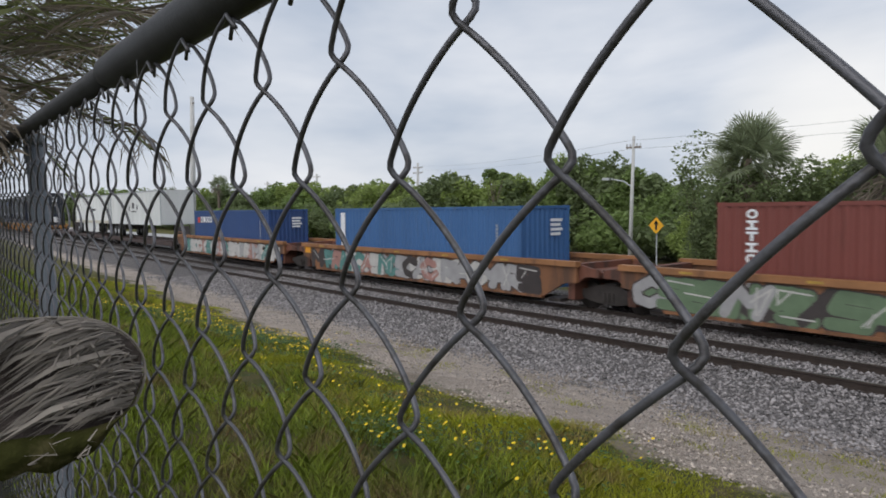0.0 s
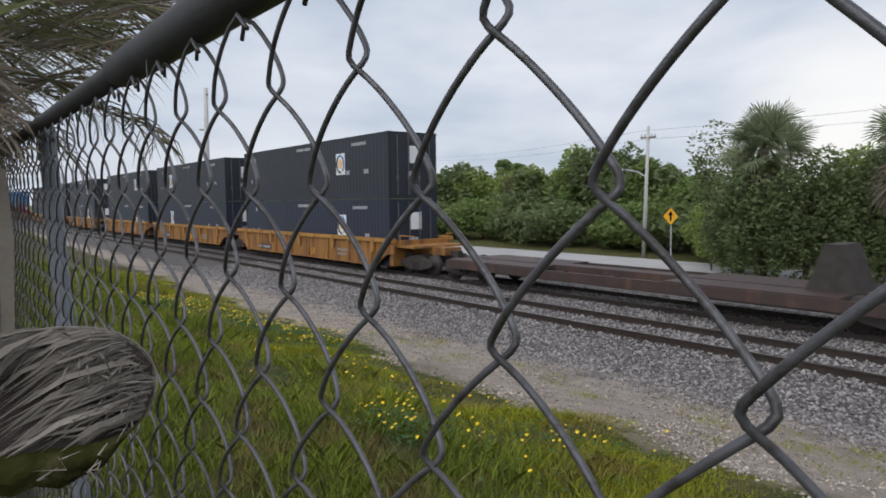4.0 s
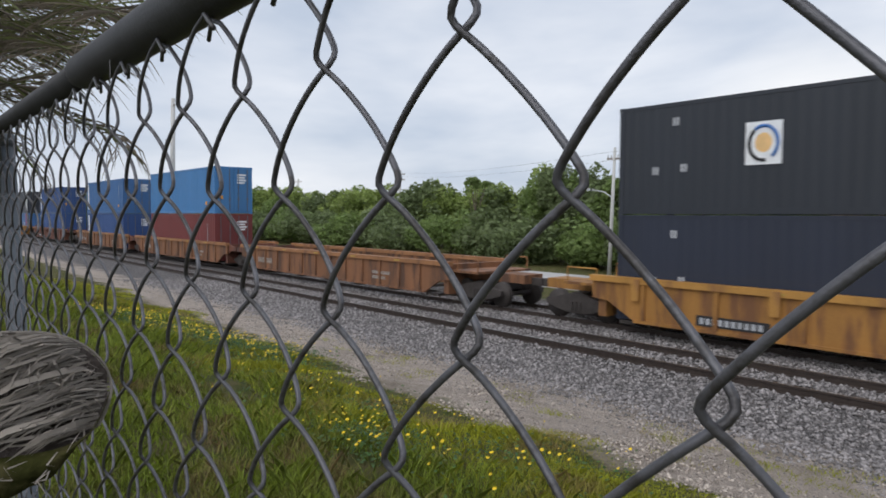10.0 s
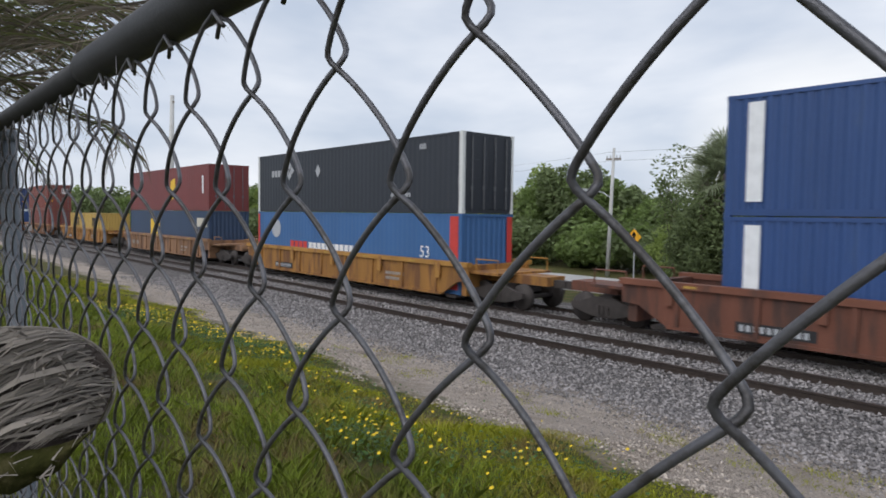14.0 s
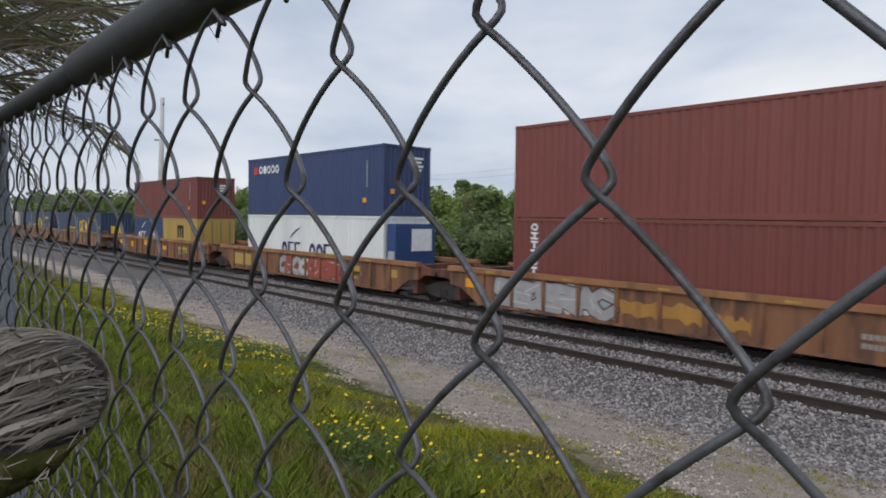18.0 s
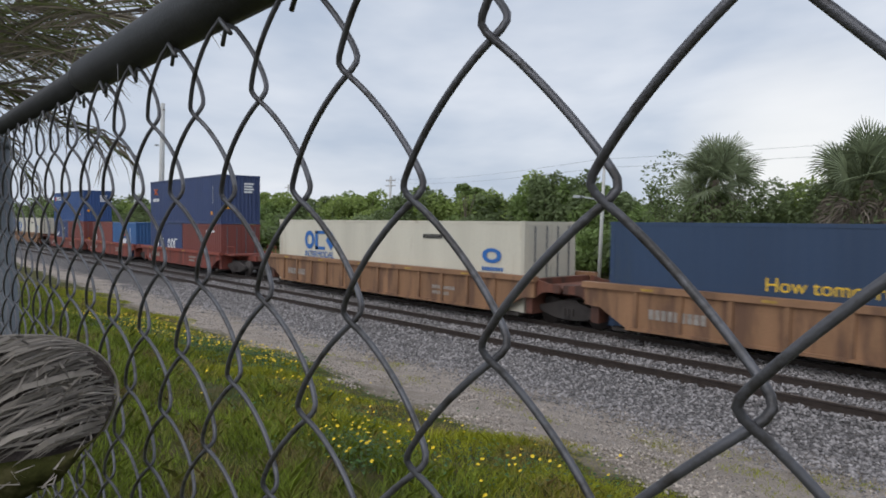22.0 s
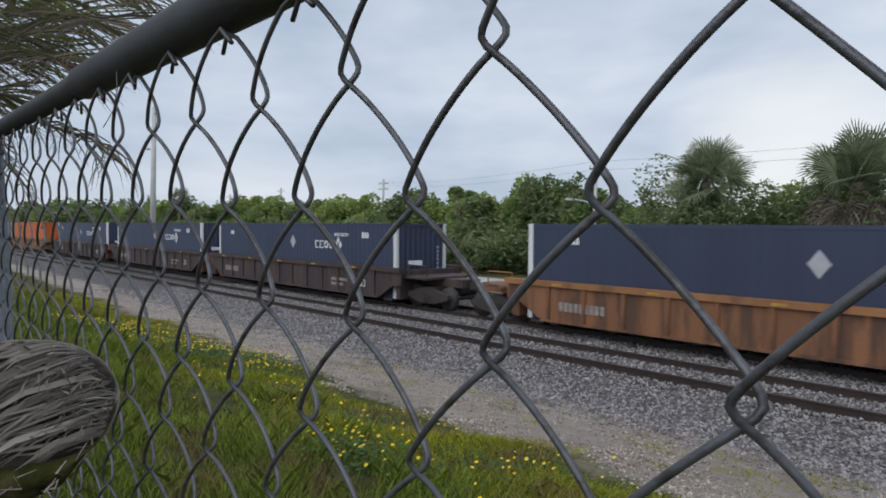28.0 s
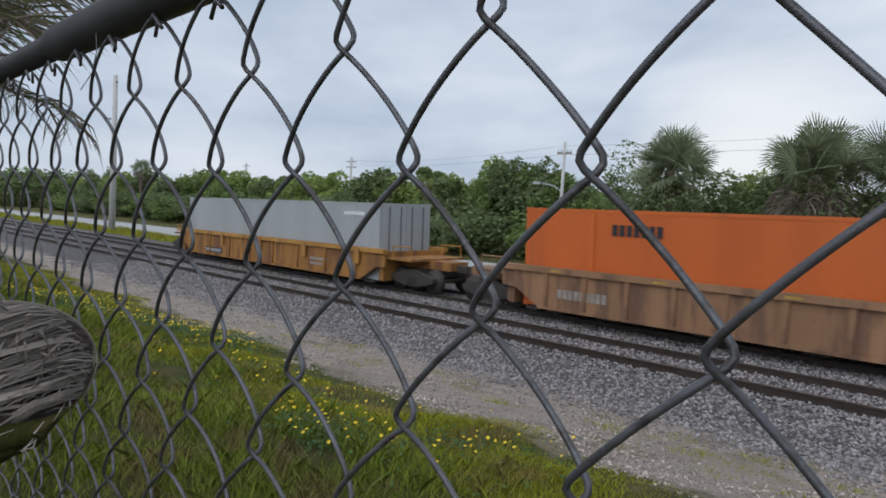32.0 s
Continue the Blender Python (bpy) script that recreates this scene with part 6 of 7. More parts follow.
def tree(name, label, x, y, height, width, leaf, seed, count=3200, size=0.22, low=0.28, clumps=30, stem=0.035):
    base = thing(name, label, "tree", group="trees behind the railway", at=pose(x, y, float(ground_z(x, y)) - 0.05, 0, 0, (seed * 67) % 360))
    v, c = crown_leaves((0, 0, height * (0.5 + low / 2)), (width / 2, width / 2, height * (1 - low) / 2), count, size, seed, clumps)
    s = Shape()
    s.tube([(0, 0, 0), (0.1, 0.05, height * 0.25), (0.05, -0.1, height * 0.55)], stem * height, 8, taper=0.55)
    trunk = part("trunk", s, M["bark"], base, smooth=True)
    r = random.Random(seed)
    for k in range(7 if stem > 0.02 else 14):
        q = Vector(c[r.randrange(len(c))])
        root = Vector((0.05, 0, height * r.uniform(0.2, 0.5)))
        s = Shape()
        s.tube([root, root.lerp(q, 0.5) + Vector((0, 0, 0.25)), q], 0.4 * stem * height, 6, taper=0.3)
        part("limb", s, M["bark"], trunk)
    part("crown", quads("crown", v, 4, M[leaf]), None, base, "uneven leafy crown")
    return base


def fan(sL, origin, way, reach, blades_n, r, droop):
    """One fan-shaped palm leaf: blades spread from the end of the stalk."""
    way = way.normalized()
    side = way.cross(Vector((0, 0, 1)))
    side = side.normalized() if side.length > 0.05 else Vector((1, 0, 0))
    side = Matrix.Rotation(r.uniform(-1.3, 1.3), 3, way) @ side
    up = side.cross(way)
    for k in range(blades_n):
        a = (k / (blades_n - 1) - 0.5) * 2 * 1.75
        d = (way * math.cos(a) + side * math.sin(a)).normalized()
        l = reach * (0.72 + 0.28 * math.cos(a)) * r.uniform(0.85, 1.1)
        fall = Vector((0, 0, -1)) * droop * l
        lift = up * 0.08 * l
        pts = [origin, origin + d * l * 0.5 + lift * 0.7 - Vector((0, 0, 0.04)), origin + d * l * 0.8 + fall * 0.3, origin + d * l + fall * 0.75]
        sL.ribbon(pts, 0.052 * reach, up + Vector((r.uniform(-0.4, 0.4), r.uniform(-0.4, 0.4), 0)))


def palm(name, label, x, y, height, reach, seed, fronds=34, skirt=16, low=-0.35):
    r = random.Random(seed)
    gz = float(ground_z(x, y)) - 0.05
    base = thing(name, label, "palm tree", group="palms behind the railway", at=pose(x, y, gz))
    top = height - reach * 0.75
    s = Shape()
    s.tube([(0, 0, 0), (0.06, 0.03, top * 0.5), (0.0, 0.0, top)], 0.24, 10, taper=0.9)
    part("trunk", s, M["bark"], base, smooth=True)
    green, stalks, dead = Shape(), Shape(), Shape()
    for k in range(fronds):
        az = 2.399 * k + r.uniform(-0.3, 0.3)
        el = low + (1.5 - low) * (k + 0.5) / fronds + r.uniform(-0.15, 0.15)
        way = Vector((math.cos(az) * math.cos(el), math.sin(az) * math.cos(el), math.sin(el)))
        root = Vector((0, 0, top))
        tip = root + way * reach * (r.uniform(0.48, 0.68) if k % 3 else r.uniform(0.1, 0.34)) - Vector((0, 0, 0.06 * reach))
        stalks.tube([root, root.lerp(tip, 0.5) + Vector((0, 0, 0.06)), tip], 0.018, 5, taper=0.6)
        fan(green, tip, way - Vector((0, 0, 0.12)), reach * 0.60, 30, r, 0.06 + 0.16 * r.random())
    for k in range(skirt):
        az = r.uniform(0, 6.28)
        way = Vector((math.cos(az), math.sin(az), -0.75 - r.random()))
        root = Vector((0, 0, top - r.uniform(0, 0.5)))
        tip = root + way.normalized() * reach * 0.45
        stalks.tube([root, tip], 0.016, 5, taper=0.6)
        fan(dead, tip, way, reach * 0.58, 17, r, 0.5)
    part("stalk", stalks, M["stem"], base)["kind"] = "stuff"
    part("crown", green, M["frond"], base, "green fan fronds")
    if skirt:
        part("dead_skirt", dead, M["skirt"], base, "hanging dead fronds")
    return base


palm("sabal_palm", "sabal palm with a round crown of fan fronds", -13.9, 28.0, 7.0, 2.0, 5, 40, 18, -0.4)
palm("sabal_palm", "sabal palm with a shaggy skirt of dead fronds", -7.8, 27.0, 6.7, 2.0, 9, 40, 100, 0.0)
palm("sabal_palm", "sabal palm with a shaggy skirt of dead fronds", -5.4, 28.6, 6.7, 2.1, 14, 40, 90, 0.0)
# shrubs under the palms
for i, (x, y, h, w, leaf) in enumerate((
        (-13.6, 27.2, 5.1, 3.6, "leaf_dark"), (-12.0, 28.0, 5.2, 3.8, "leaf_dark"), (-15.0, 28.4, 4.6, 2.8, "leaf_dark"), (-10.6, 29.3, 5.0, 3.6, "leaf_light"),
        (-9.2, 28.2, 5.2, 3.6, "leaf_dark"), (-7.2, 27.6, 5.4, 3.8, "leaf_dark"), (-5.0, 28.0, 5.6, 4.2, "leaf_dark"), (-2.4, 28.0, 6.0, 4.4, "leaf_dark"),
        (-16.8, 31.0, 3.4, 3.0, "leaf_light"), (-18.8, 33.4, 3.0, 3.4, "leaf_light"), (1.5, 28.0, 6.0, 4.8, "leaf_dark"), (-9.6, 31.0, 5.4, 3.8, "leaf_light"))):
    tree("shrub", "dense green shrub beneath the palms", x, y, h, w, leaf, 40 + i, 15000, 0.1, 0.0, 60)
# airy branch beside the palm
tree("small_tree", "thin open-branched tree beside the palm", -16.5, 28.6, 6.6, 2.8, "leaf_dark", 77, 1150, 0.10, 0.4, 20, 0.007)
tree("small_tree", "thin tree with a small flat crown above the wood", -43.8, 41.5, 6.9, 2.4, "leaf", 78, 1500, 0.12, 0.84, 14, 0.012)
# the wood behind the road
random.seed(21)
for i in range(7):
    tree("broad_tree", "broad dark green tree behind the railway", -35 + 1.9 * i + random.uniform(-0.6, 0.6), 40 + random.uniform(-1, 2), (6.1, 6.8, 7.0, 6.7, 5.8, 5.0, 4.8)[i], 5.0, "leaf_dark" if i % 2 else "leaf", 100 + i, 7500, 0.2, 0.1, 40)
for i in range(44):
    x = -38 - i * 3.1 + random.uniform(-1.2, 1.2)
    tree("wood_tree", "mixed green tree in the wood behind the railway", x, 46 + random.uniform(-2, 4) + 0.03 * i, random.uniform(5.9, 7.2) + (0.5 if i == 1 else 0) + 0.018 * i, random.uniform(5.5, 7.5), ("leaf", "leaf_light", "leaf_dark", "leaf_light")[i % 4], 200 + i, 6000, 0.27, 0.05, 36)
for i in range(26):
    x = -22 - i * 5.4 + random.uniform(-1, 1)
    tree("hedge_tree", "low green tree along the road", x, 37.5 + random.uniform(-1, 1) + 0.2 * i, random.uniform(3.0, 4.4), random.uniform(6, 8), ("leaf_dark", "leaf", "leaf_dark")[i % 3], 300 + i, 4200, 0.22, 0.0, 36)
for i in range(16):
    tree("far_tree", "distant tree closing the view along the line", -178 - i * 15 + random.uniform(-4, 4), 46 + 1.5 * i + random.uniform(-5, 5), random.uniform(7.5, 10.5), random.uniform(12, 17), ("leaf_dark", "leaf", "leaf_dark")[i % 3], 500 + i, 2600, 0.62, 0.0, 34)
for i, (x, y, h) in enumerate(((-118, 44, 9.6), (-124, 47, 8.6), (-150, 50, 9.0), (-171, 52, 9.2), (-205, 60, 10.5))):
    palm("tall_palm", "distant palm above the wood", x, y, h, 1.9, 400 + i, 22, 6)


# ---- poles, sign ----
def utility_pole(name, label, x, y, height, mat, arms=1, arm_w=1.2, lean=1.6, lamp=None, radius=0.14):
    base = thing(name, label, "utility pole", group="poles behind the railway", at=pose(x, y, -0.4, 0, lean * 0.67, 0) @ pose(0, 0, 0, -lean * 0.74, 0, 0))
    s = Shape()
    s.tube([(0, 0, 0), (0, 0, height + 0.4)], radius, 10, taper=0.62)
    part("shaft", s, M[mat], base, smooth=True)
    for k in range(arms):
        z = height - 0.3 - 0.8 * k
        s = Shape()
        s.box(-arm_w, arm_w, -0.05, 0.05, z, z + 0.1)
        arm = part("cross_arm", s, M["timber"], base)
        for xx in (-arm_w * 0.9, -arm_w * 0.45, arm_w * 0.45, arm_w * 0.9):
            s = Shape()
            s.tube([(xx, 0, z + 0.1), (xx, 0, z + 0.28)], 0.05, 8, taper=0.6)
            part("insulator", s, M["lamp_grey"], arm)
    if lamp:
        z, reach = lamp
        s = Shape()
        s.tube([(0, 0, z), (-reach * 0.4, 0, z + 0.35), (-reach, 0, z + 0.5)], 0.04, 6)
        arm = part("lamp_arm", s, M["lamp_grey"], base)
        s = Shape()
        s.slab([(-reach - 0.65, z + 0.45), (-reach - 0.1, z + 0.42), (-reach, z + 0.56), (-reach - 0.5, z + 0.6)], -0.14, 0.14)
        part("lamp_head", s, M["lamp_grey"], arm)
    return base


utility_pole("utility_pole", "white concrete pole with a street lamp arm", -23.3, 33.0, 7.15, "concrete", 1, 0.5, 1.6, (4.6, 1.5), 0.13)
utility_pole("utility_pole", "pale concrete pole with cross arms above the trees", -80.2, 60.0, 9.9, "concrete", 2, 1.2, 1.6, None, 0.27)
utility_pole("utility_pole", "pale concrete pole with a cross arm above the trees", -130.2, 70.0, 10.9, "concrete", 1, 1.6, 1.6, (6.6, 2.2), 0.33)
utility_pole("utility_pole", "tall pale concrete pole beside the tracks", -66.0, 22.0, 14.2, "concrete", 1, 0.5, 1.4, (10.2, 1.2), 0.31)
utility_pole("utility_pole", "slim pale pole among the trees", -190.0, 62.0, 11.2, "concrete", 1, 0.8)
utility_pole("utility_pole", "distant concrete pole with a cross arm", -155.3, 70.0, 10.3, "concrete", 1, 1.9, 1.2, None, 0.34)
utility_pole("utility_pole", "distant pale pole with a long lamp arm", -128.2, 50.0, 8.3, "concrete", 1, 1.1, 1.0, (7.6, -2.4), 0.2)


def roadside_house():
    base = thing("house", "small pale house beside the road", "house", at=pose(-211.0, 58.0, -0.35, 0, 0, 12))
    s = Shape()
    s.box(-4.5, 4.5, -3.2, 3.2, 0, 3.4)
    part("wall", s, M["concrete"], base)
    s = Shape()
    s.v = [(-5, -3.7, 3.35), (5, -3.7, 3.35), (5, 3.7, 3.35), (-5, 3.7, 3.35), (-3, 0, 5.2), (3, 0, 5.2)]
    s.f = [(0, 1, 5, 4), (1, 2, 5), (2, 3, 4, 5), (3, 0, 4), (3, 2, 1, 0)]
    part("roof", s, M["grey_box"], base, "grey hipped roof")
    for x in (-2.6, 1.9):
        s = Shape()
        s.box(x, x + 1.3, -3.26, -3.2, 1.1, 2.4)
        part("window", s, M["window"], base, "dark window")
    s = Shape()
    s.box(-0.5, 0.5, -3.26, -3.2, 0, 2.1)
    part("door", s, M["timber"], base)


roadside_house()


def power_line(a, b, sag):
    a, b = Vector(a), Vector(b)
    s = Shape()
    s.tube([a.lerp(b, u) - Vector((0, 0, 4 * sag * u * (1 - u))) for u in np.linspace(0, 1, 24)], 0.006, 5)
    solid("power_line", s, M["dark"], "thin dark cable strung between utility poles", "cable", group="cables behind the railway")


for lift in (0.0, 0.5):
    power_line((-23.3, 33.0, 6.4 + lift), (14.0, 33.5, 7.0 + lift), 0.35)
    power_line((-23.3, 33.0, 6.4 + lift), (-80.2, 60.0, 9.0 + lift), 0.5)


def road_sign():
    base = thing("road_sign", "amber diamond warning sign on a thin post", "road sign", at=pose(-18.9, 29.0, -0.4))
    s = Shape()
    s.tube([(0, 0, 0), (0, 0, 2.95)], 0.035, 8)
    part("post", s, M["lamp_grey"], base)
    s = Shape()
    s.slab([(0, 2.1), (0.42, 2.52), (0, 2.94), (-0.42, 2.52)], -0.05, -0.035)
    plate = part("plate", s, M["sign"], base, "amber diamond plate")
    s = Shape()
    s.box(-0.05, 0.05, -0.058, -0.051, 2.3, 2.75)
    s.slab([(-0.15, 2.58), (0.15, 2.58), (0, 2.78)], -0.058, -0.051)
    part("arrow", s, M["dark"], plate, "black arrow")


road_sign()


# ---- dry palm at the fence ----
def lerp_path(path, u):
    k = min(int(u * (len(path) - 1)), len(path) - 2)
    return Vector(path[k]).lerp(Vector(path[k + 1]), u * (len(path) - 1) - k)


def frond(base, spine, count, reach, width, r, dry, hang=0.55):
    """A feather frond: a stem with leaflets on both sides."""
    s = Shape()
    s.tube(spine, 0.009, 6, taper=0.3)
    stem = part("frond", s, M["stem"], base, "arching palm frond")
    brown, olive = Shape(), Shape()
    for k in range(count):
        u = (k + r.random()) / count
        q = lerp_path(spine, u)
        way = (lerp_path(spine, min(1, u + 0.05)) - lerp_path(spine, max(0, u - 0.05))).normalized()
        out = way.cross(Vector((0, 0, 1))).normalized() * (1 if k % 2 else -1)
        d = (way * r.uniform(0.5, 1.0) + out * r.uniform(0.3, 0.9) + Vector((0, 0, r.uniform(-0.5, 0.45)))).normalized()
        l = reach * r.uniform(0.55, 1.1) * (1.1 - 0.5 * u)
        fall = Vector((0, 0, -hang * l * r.uniform(0.4, 1.2)))
        (brown if r.random() < dry else olive).ribbon([q, q + d * l * 0.4 + fall * 0.08, q + d * l * 0.75 + fall * 0.4, q + d * l * 0.95 + fall], width * r.uniform(0.6, 1.2), (0.3, -1, r.uniform(-0.7, 0.7)))
    if brown.v:
        part("leaflet_fringe", brown, M["frond_dead"], stem, "dry brown leaflets")["kind"] = "stuff"
    if olive.v:
        part("leaflet_fringe", olive, M["leaflet"], stem, "olive green leaflets")["kind"] = "stuff"


def dry_palm():
    r = random.Random(3)
    base = thing("palm", "ragged palm with dry fronds leaning over the fence", "palm tree")
    s = Shape()
    s.tube([(-3.6, 0.2, 1.2), (-3.58, 0.2, 2.4), (-3.5, 0.22, 3.85)], 0.12, 12, taper=0.85)
    part("trunk", s, M["bark"], base, smooth=True)
    top = (-3.5, 0.24, 3.85)
    # fronds above and beyond the top rail
    for end, mid, n, dry in (
            ((-1.45, 0.50, 3.62), (-2.3, 0.52, 3.80), 120, 0.6), ((-1.5, 0.42, 3.53), (-2.4, 0.45, 3.72), 130, 0.65), ((-1.7, 0.50, 3.74), (-2.6, 0.5, 3.95), 110, 0.5),
            ((-1.6, 0.36, 3.46), (-2.5, 0.40, 3.62), 120, 0.75), ((-1.9, 0.40, 3.70), (-2.6, 0.42, 3.80), 110, 0.45), ((-1.35, 0.46, 3.70), (-2.2, 0.55, 3.95), 100, 0.5),
            ((-1.8, 0.34, 3.55), (-2.6, 0.36, 3.65), 110, 0.5), ((-1.9, 0.30, 3.42), (-2.7, 0.34, 3.5), 110, 0.7)):
        frond(base, [top, mid, tuple(Vector(mid).lerp(Vector(end), 0.55) + Vector((0, 0, 0.03))), end], int(n * 1.6), 0.36, 0.0062, r, dry, 0.2)
    frond(base, [top, (-2.75, 0.5, 3.50), (-2.3, 0.5, 3.40), (-1.9, 0.5, 3.33), (-1.70, 0.5, 3.26)], 90, 0.15, 0.008, r, 0.9, 0.9)
    frond(base, [top, (-2.9, 0.2, 3.62), (-2.35, 0.26, 3.44), (-2.05, 0.30, 3.31), (-1.95, 0.36, 3.20)], 110, 0.13, 0.007, r, 0.85, 1.1)
    # shaggy growth where the fence runs into the palm: a fibrous stem wrapped in hanging dead and green leaves
    s = Shape()
    s.tube([(-2.5, 0.0, 1.3), (-2.48, 0.0, 2.6), (-2.5, 0.0, 4.2)], 0.13, 14, taper=0.9)
    part("trunk", s, M["thatch_dark"], base, smooth=True)
    hang = {"frond_dead": Shape(), "leaflet": Shape(), "thatch_dark": Shape()}
    for k in range(5200):
        z = r.uniform(2.2, 4.0)
        q = Vector((r.uniform(-2.4, -1.75), r.uniform(-0.42, 0.12), z))
        if q.y > 0.025 + 0.083 * (0.02 - q.x):
            continue
        l = r.uniform(0.10, 0.34)
        d = Vector((r.uniform(-0.3, 0.5), r.uniform(-0.55, 0.25), r.uniform(-1.0, -0.1) if z < 3.35 else r.uniform(-0.5, 0.9))).normalized()
        ink = "frond_dead" if r.random() < (0.45 if z > 3.3 or z < 2.8 else 0.25) else ("leaflet" if r.random() < 0.55 else "thatch_dark")
        hang[ink].ribbon([q, q + d * l * 0.5, q + d * l + Vector((0, 0, -0.2 * l))], r.uniform(0.008, 0.022), (1, r.uniform(-0.8, 0.8), r.uniform(-0.5, 0.5)))
    part("hanging_leaves", hang["frond_dead"], M["frond_dead"], base, "dry brown hanging leaves")["kind"] = "stuff"
    part("hanging_leaves", hang["leaflet"], M["leaflet"], base, "olive green hanging leaves")["kind"] = "stuff"
    part("hanging_leaves", hang["thatch_dark"], M["thatch_dark"], base, "dark rotten hanging leaves")["kind"] = "stuff"
    # a level band of grey thatch running into the rail
    s = Shape()
    for k in range(900):
        q = Vector((r.uniform(-1.55, -1.1), r.uniform(-0.16, 0.07), 3.31 + r.gauss(0, 0.035)))
        d = Vector((r.uniform(-0.5, 0.3), r.uniform(0.2, 0.6), r.uniform(-0.3, 0.05))).normalized()
        s.ribbon([q, q + d * 0.07, q + d * r.uniform(0.1, 0.17) - Vector((0, 0, 0.012))], r.uniform(0.003, 0.008), (1, -0.3, r.uniform(-0.6, 0.6)))
    part("thatch_band", s, M["frond_dead"], base, "band of matted grey thatch")["kind"] = "stuff"
    # matted leaflets lying over the rail
    s = Shape()
    for k in range(260):
        x, z, y = -1.0 - 0.8 * r.random(), 3.215 + r.gauss(0, 0.022), 0.118 + r.uniform(-0.02, 0.016)
        a = r.uniform(-0.3, 0.25)
        d, q = Vector((math.cos(a), 0.05, math.sin(a))), Vector((x, y, z))
        s.ribbon([q, q + d * 0.06, q + d * 0.13 - Vector((0, 0, 0.012))], r.uniform(0.002, 0.0055), (0.1, -1, r.uniform(-0.6, 0.6)))
    part("matted_thatch", s, M["frond_dead"], base, "matted brown thatch over the rail")["kind"] = "stuff"
    # the curled dead frond in front of the wires: a scoop of strips hanging from its bowed rib
    mid = Vector((-0.3596, 0.0973, 3.0132))
    across, up, near = Vector((0.218, 0.976, 0.0)), Vector((-0.231, 0.052, 0.972)), Vector((0.949, -0.212, 0.237))

    def spot(u, v, w=0.0):
        return mid + across * u + up * v + near * w

    def rim(a):
        """Round the scoop from its top (a quarter turn) over its tip to the underside; past the top it runs on as the stem."""
        if a > math.pi / 2:
            far = (a - math.pi / 2) * 0.045
            return -0.0204 - far, 0.0357 - 1.1 * far * far - 0.02 * far, 0.004 + 0.1 * far
        c, s = math.cos(a), math.sin(a)
        return -0.0204 + 0.0434 * c ** (0.9 if s > 0 else 1.25), 0.003 + (0.0327 * s if s > 0 else -0.047 * (-s) ** 1.25), -0.010 * c

    def fold(u):
        """Height of the fold between the strips and the olive underside."""
        return -0.0262 + 9.0 * max(0.0, u + 0.012) ** 2 + 0.03 * max(0.0, u)

    s = Shape()
    s.tube([spot(*rim(a)) for a in np.linspace(4.6, -0.5, 90)], 0.0008, 6)
    dead = part("curled_frond", s, M["thatch"], base, "curled grey dead frond")
    s = Shape()
    for k in range(190):
        a = r.uniform(-0.55, 1.5) if k % 4 else r.uniform(1.5, 4.2)
        u, v, w = rim(a)
        l = r.uniform(0.028, 0.085) if a < 1.5 else r.uniform(0.03, 0.07)
        slope = 0.20 + 0.30 * r.random() if a < 1.5 else 0.7 + 0.9 * r.random()
        if k % 4 == 0:
            slope += r.uniform(-0.6, 0.9)
        end_u, end_v = u - l, v - slope * l
        if a < 1.5:
            end_v = max(end_v, fold(end_u) - 0.004 * r.random())
        lift, bulge = r.uniform(0.0, 0.006) + 0.05 * l, r.uniform(0.003, 0.016)
        path = [spot(u, v, w), spot(u - 0.3 * l, v - 0.18 * slope * l + 0.4 * lift, w + bulge * 0.7), spot(u - 0.65 * l, v + 0.52 * (end_v - v) + 0.6 * lift, w + bulge), spot(end_u, end_v, w + bulge * 0.6)]
        s.ribbon(path, r.uniform(0.0007, 0.0024) if k % 6 else r.uniform(0.003, 0.0048), near * 1.0 + up * r.uniform(-0.5, 0.7))
    for k in range(150):
        a, q = r.uniform(-0.7, 1.3), r.uniform(0.5, 0.97)
        u, v, w = rim(a)
        u, v = -0.03 + (u + 0.03) * q, v * q
        way, l = r.gauss(3.4, 0.7), r.uniform(0.006, 0.022)
        s.ribbon([spot(u, v, w + 0.004), spot(u + 0.5 * l * math.cos(way), v + 0.5 * l * math.sin(way) + 0.001, w + r.uniform(0.004, 0.014)), spot(u + l * math.cos(way), v + l * math.sin(way), w + r.uniform(0.0, 0.012))], r.uniform(0.0005, 0.0013), near + up * r.uniform(-0.6, 0.6))
    part("leaflet_fringe", s, M["thatch"], dead, "dry grey leaflets")["kind"] = "stuff"
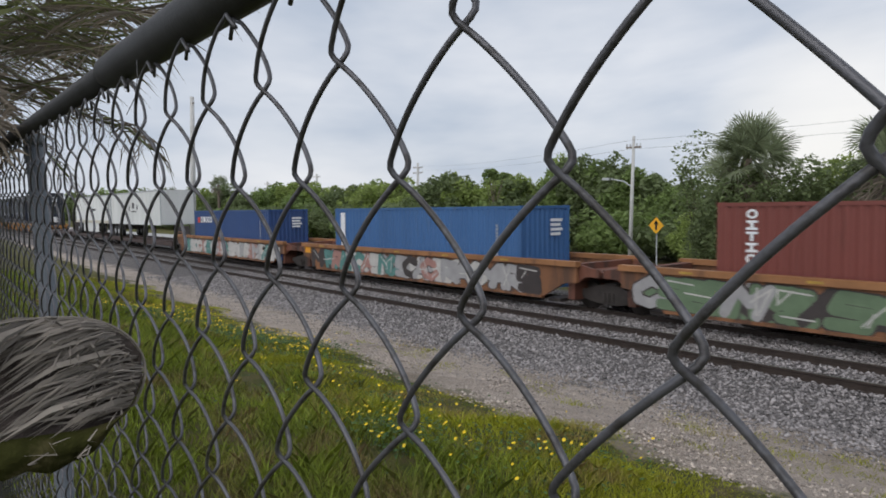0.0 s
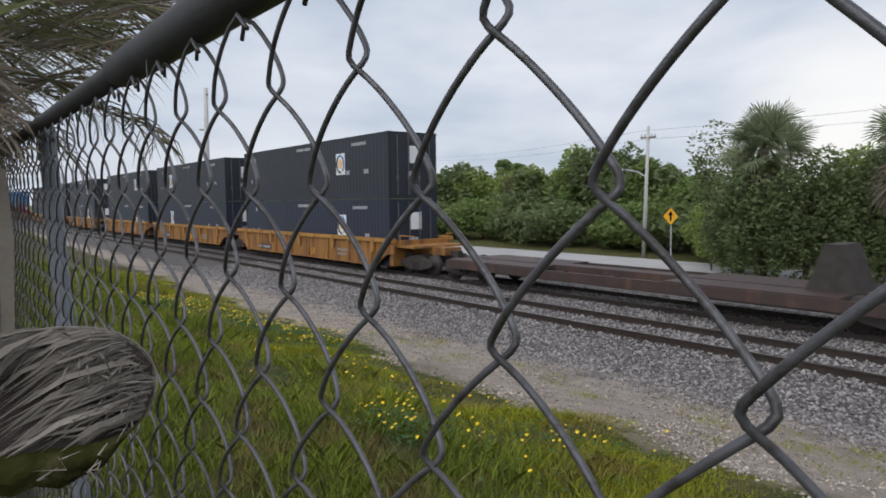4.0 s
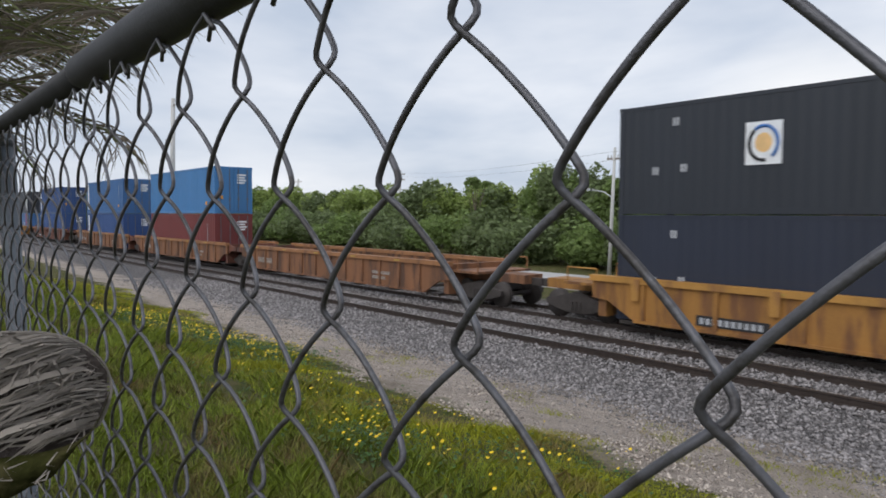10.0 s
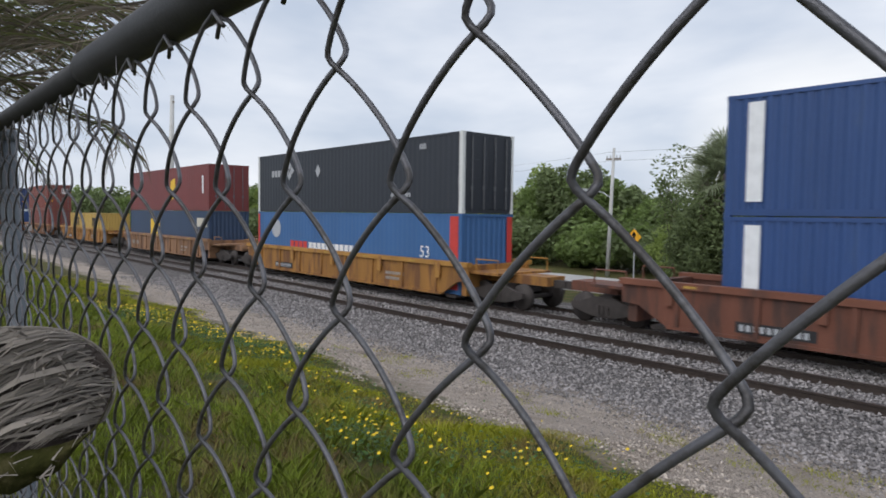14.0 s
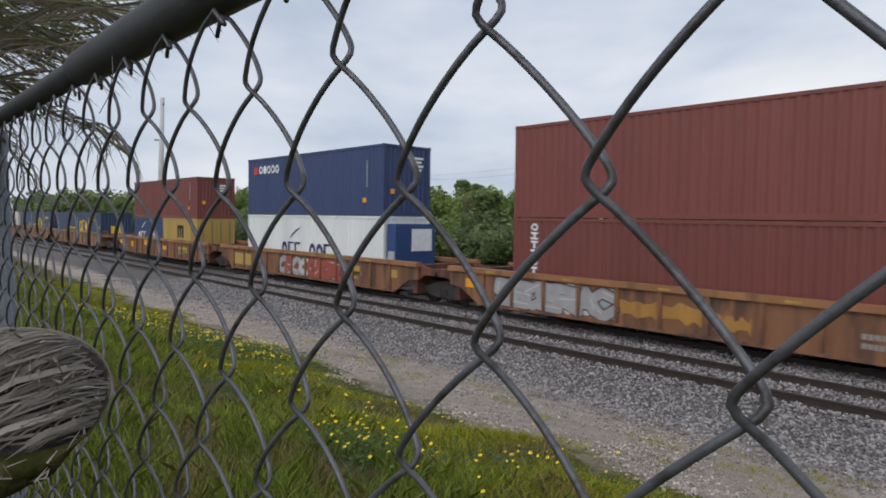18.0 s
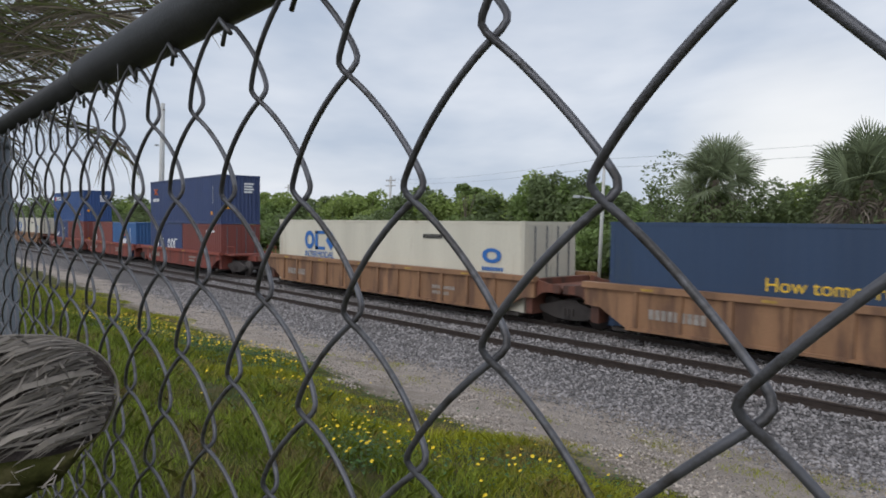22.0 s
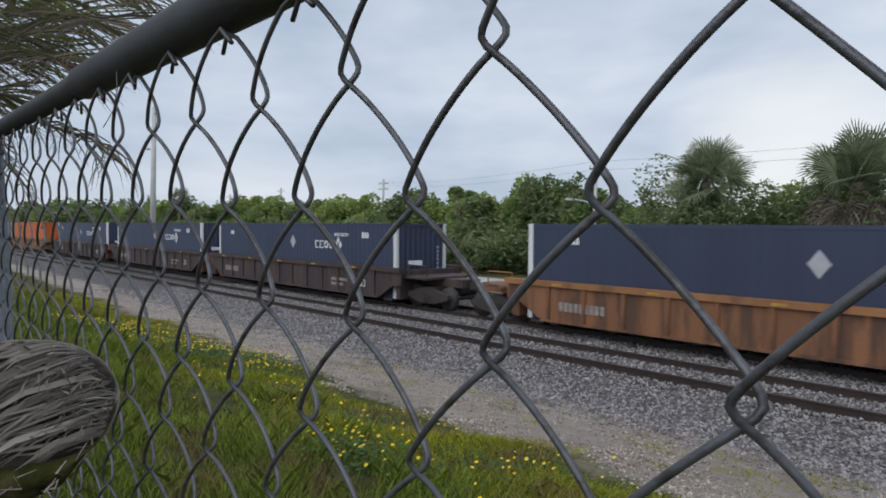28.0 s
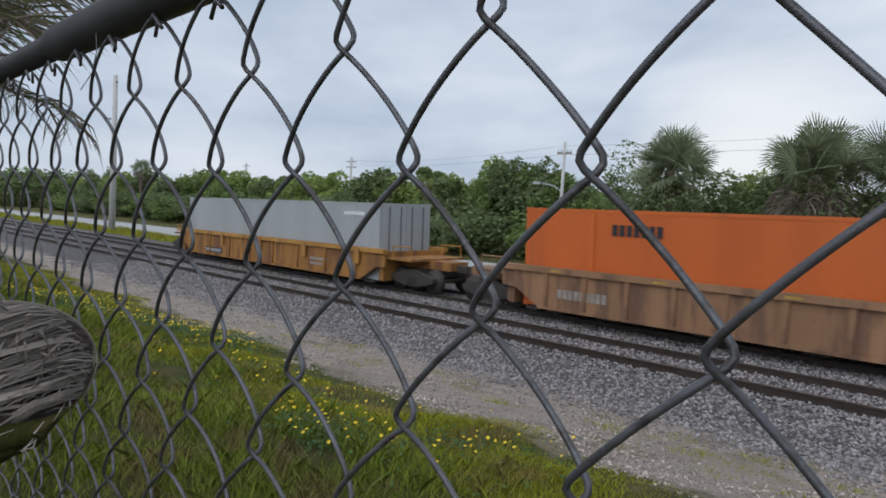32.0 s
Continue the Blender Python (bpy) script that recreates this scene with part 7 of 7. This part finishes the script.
    # an added dark sheet painting shade between the strips, and the folded olive underside
    for name, mat, words, lower in (("leaf_back", "frond_gap_shade", "dark brown sheet painted as shade between the strips", False), ("leaf_blade", "blade", "dark olive folded underside", True)):
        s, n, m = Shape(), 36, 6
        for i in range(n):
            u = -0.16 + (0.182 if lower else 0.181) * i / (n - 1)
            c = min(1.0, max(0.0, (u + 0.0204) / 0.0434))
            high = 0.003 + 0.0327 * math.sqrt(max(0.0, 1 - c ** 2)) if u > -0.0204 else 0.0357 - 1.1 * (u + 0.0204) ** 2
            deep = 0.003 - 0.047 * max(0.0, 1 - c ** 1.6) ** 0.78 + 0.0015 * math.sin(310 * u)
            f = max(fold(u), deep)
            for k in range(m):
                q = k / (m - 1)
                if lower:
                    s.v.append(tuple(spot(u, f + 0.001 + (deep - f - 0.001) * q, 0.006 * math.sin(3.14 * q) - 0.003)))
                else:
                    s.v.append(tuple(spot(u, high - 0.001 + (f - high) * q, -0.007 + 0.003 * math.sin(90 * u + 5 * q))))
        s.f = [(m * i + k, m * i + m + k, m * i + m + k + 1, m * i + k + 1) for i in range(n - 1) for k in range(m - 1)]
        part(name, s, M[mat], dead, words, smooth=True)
    # thin torn threads under the fold
    s = Shape()
    for k in range(12):
        u = r.uniform(-0.1, 0.008)
        v = fold(u) - r.uniform(0.0, 0.012)
        s.ribbon([spot(u, v, 0.004), spot(u - r.uniform(-0.004, 0.012), v - r.uniform(0.002, 0.007), 0.006), spot(u - r.uniform(0.0, 0.02), v - r.uniform(0.004, 0.012), 0.004)], r.uniform(0.0006, 0.0012), near)
    part("torn_threads", s, M["thatch"], dead, "torn dry threads")["kind"] = "stuff"
    # yellow-green leaflets beside the scoop
    s = Shape()
    for k in range(34):
        u, v = r.uniform(-0.20, -0.11), r.uniform(-0.07, 0.0)
        s.ribbon([spot(u, v, -0.03), spot(u + 0.014, v + 0.003, -0.03), spot(u + 0.03, v + r.uniform(0.0, 0.006), -0.034)], r.uniform(0.0016, 0.003), near + up * r.uniform(-0.5, 0.5))
    part("green_leaflets", s, M["lime"], base, "yellow-green living leaflets")["kind"] = "stuff"
    # long tan strip hanging beside the post
    s = Shape()
    s.ribbon([(-1.2, 0.122, 3.17), (-1.2, 0.122, 3.06), (-1.22, 0.118, 2.9), (-1.2, 0.112, 2.76)], 0.026, (1, -0.2, 0))
    part("hanging_strip", s, M["thatch"], base, "long tan dead leaf strip")


dry_palm()


# ---- movement ----
def travelled(t):
    u = (t - 16) / 16
    return 347.937 * u - 3.151 * u * u - 2.587 * u ** 3


def motions():
    times = [2.0 * k for k in range(17)]
    for ob, s, z in MOVERS:
        walk(ob, [(t, pose(s + travelled(t), TRAIN_Y, z)) for t in times])


motions()
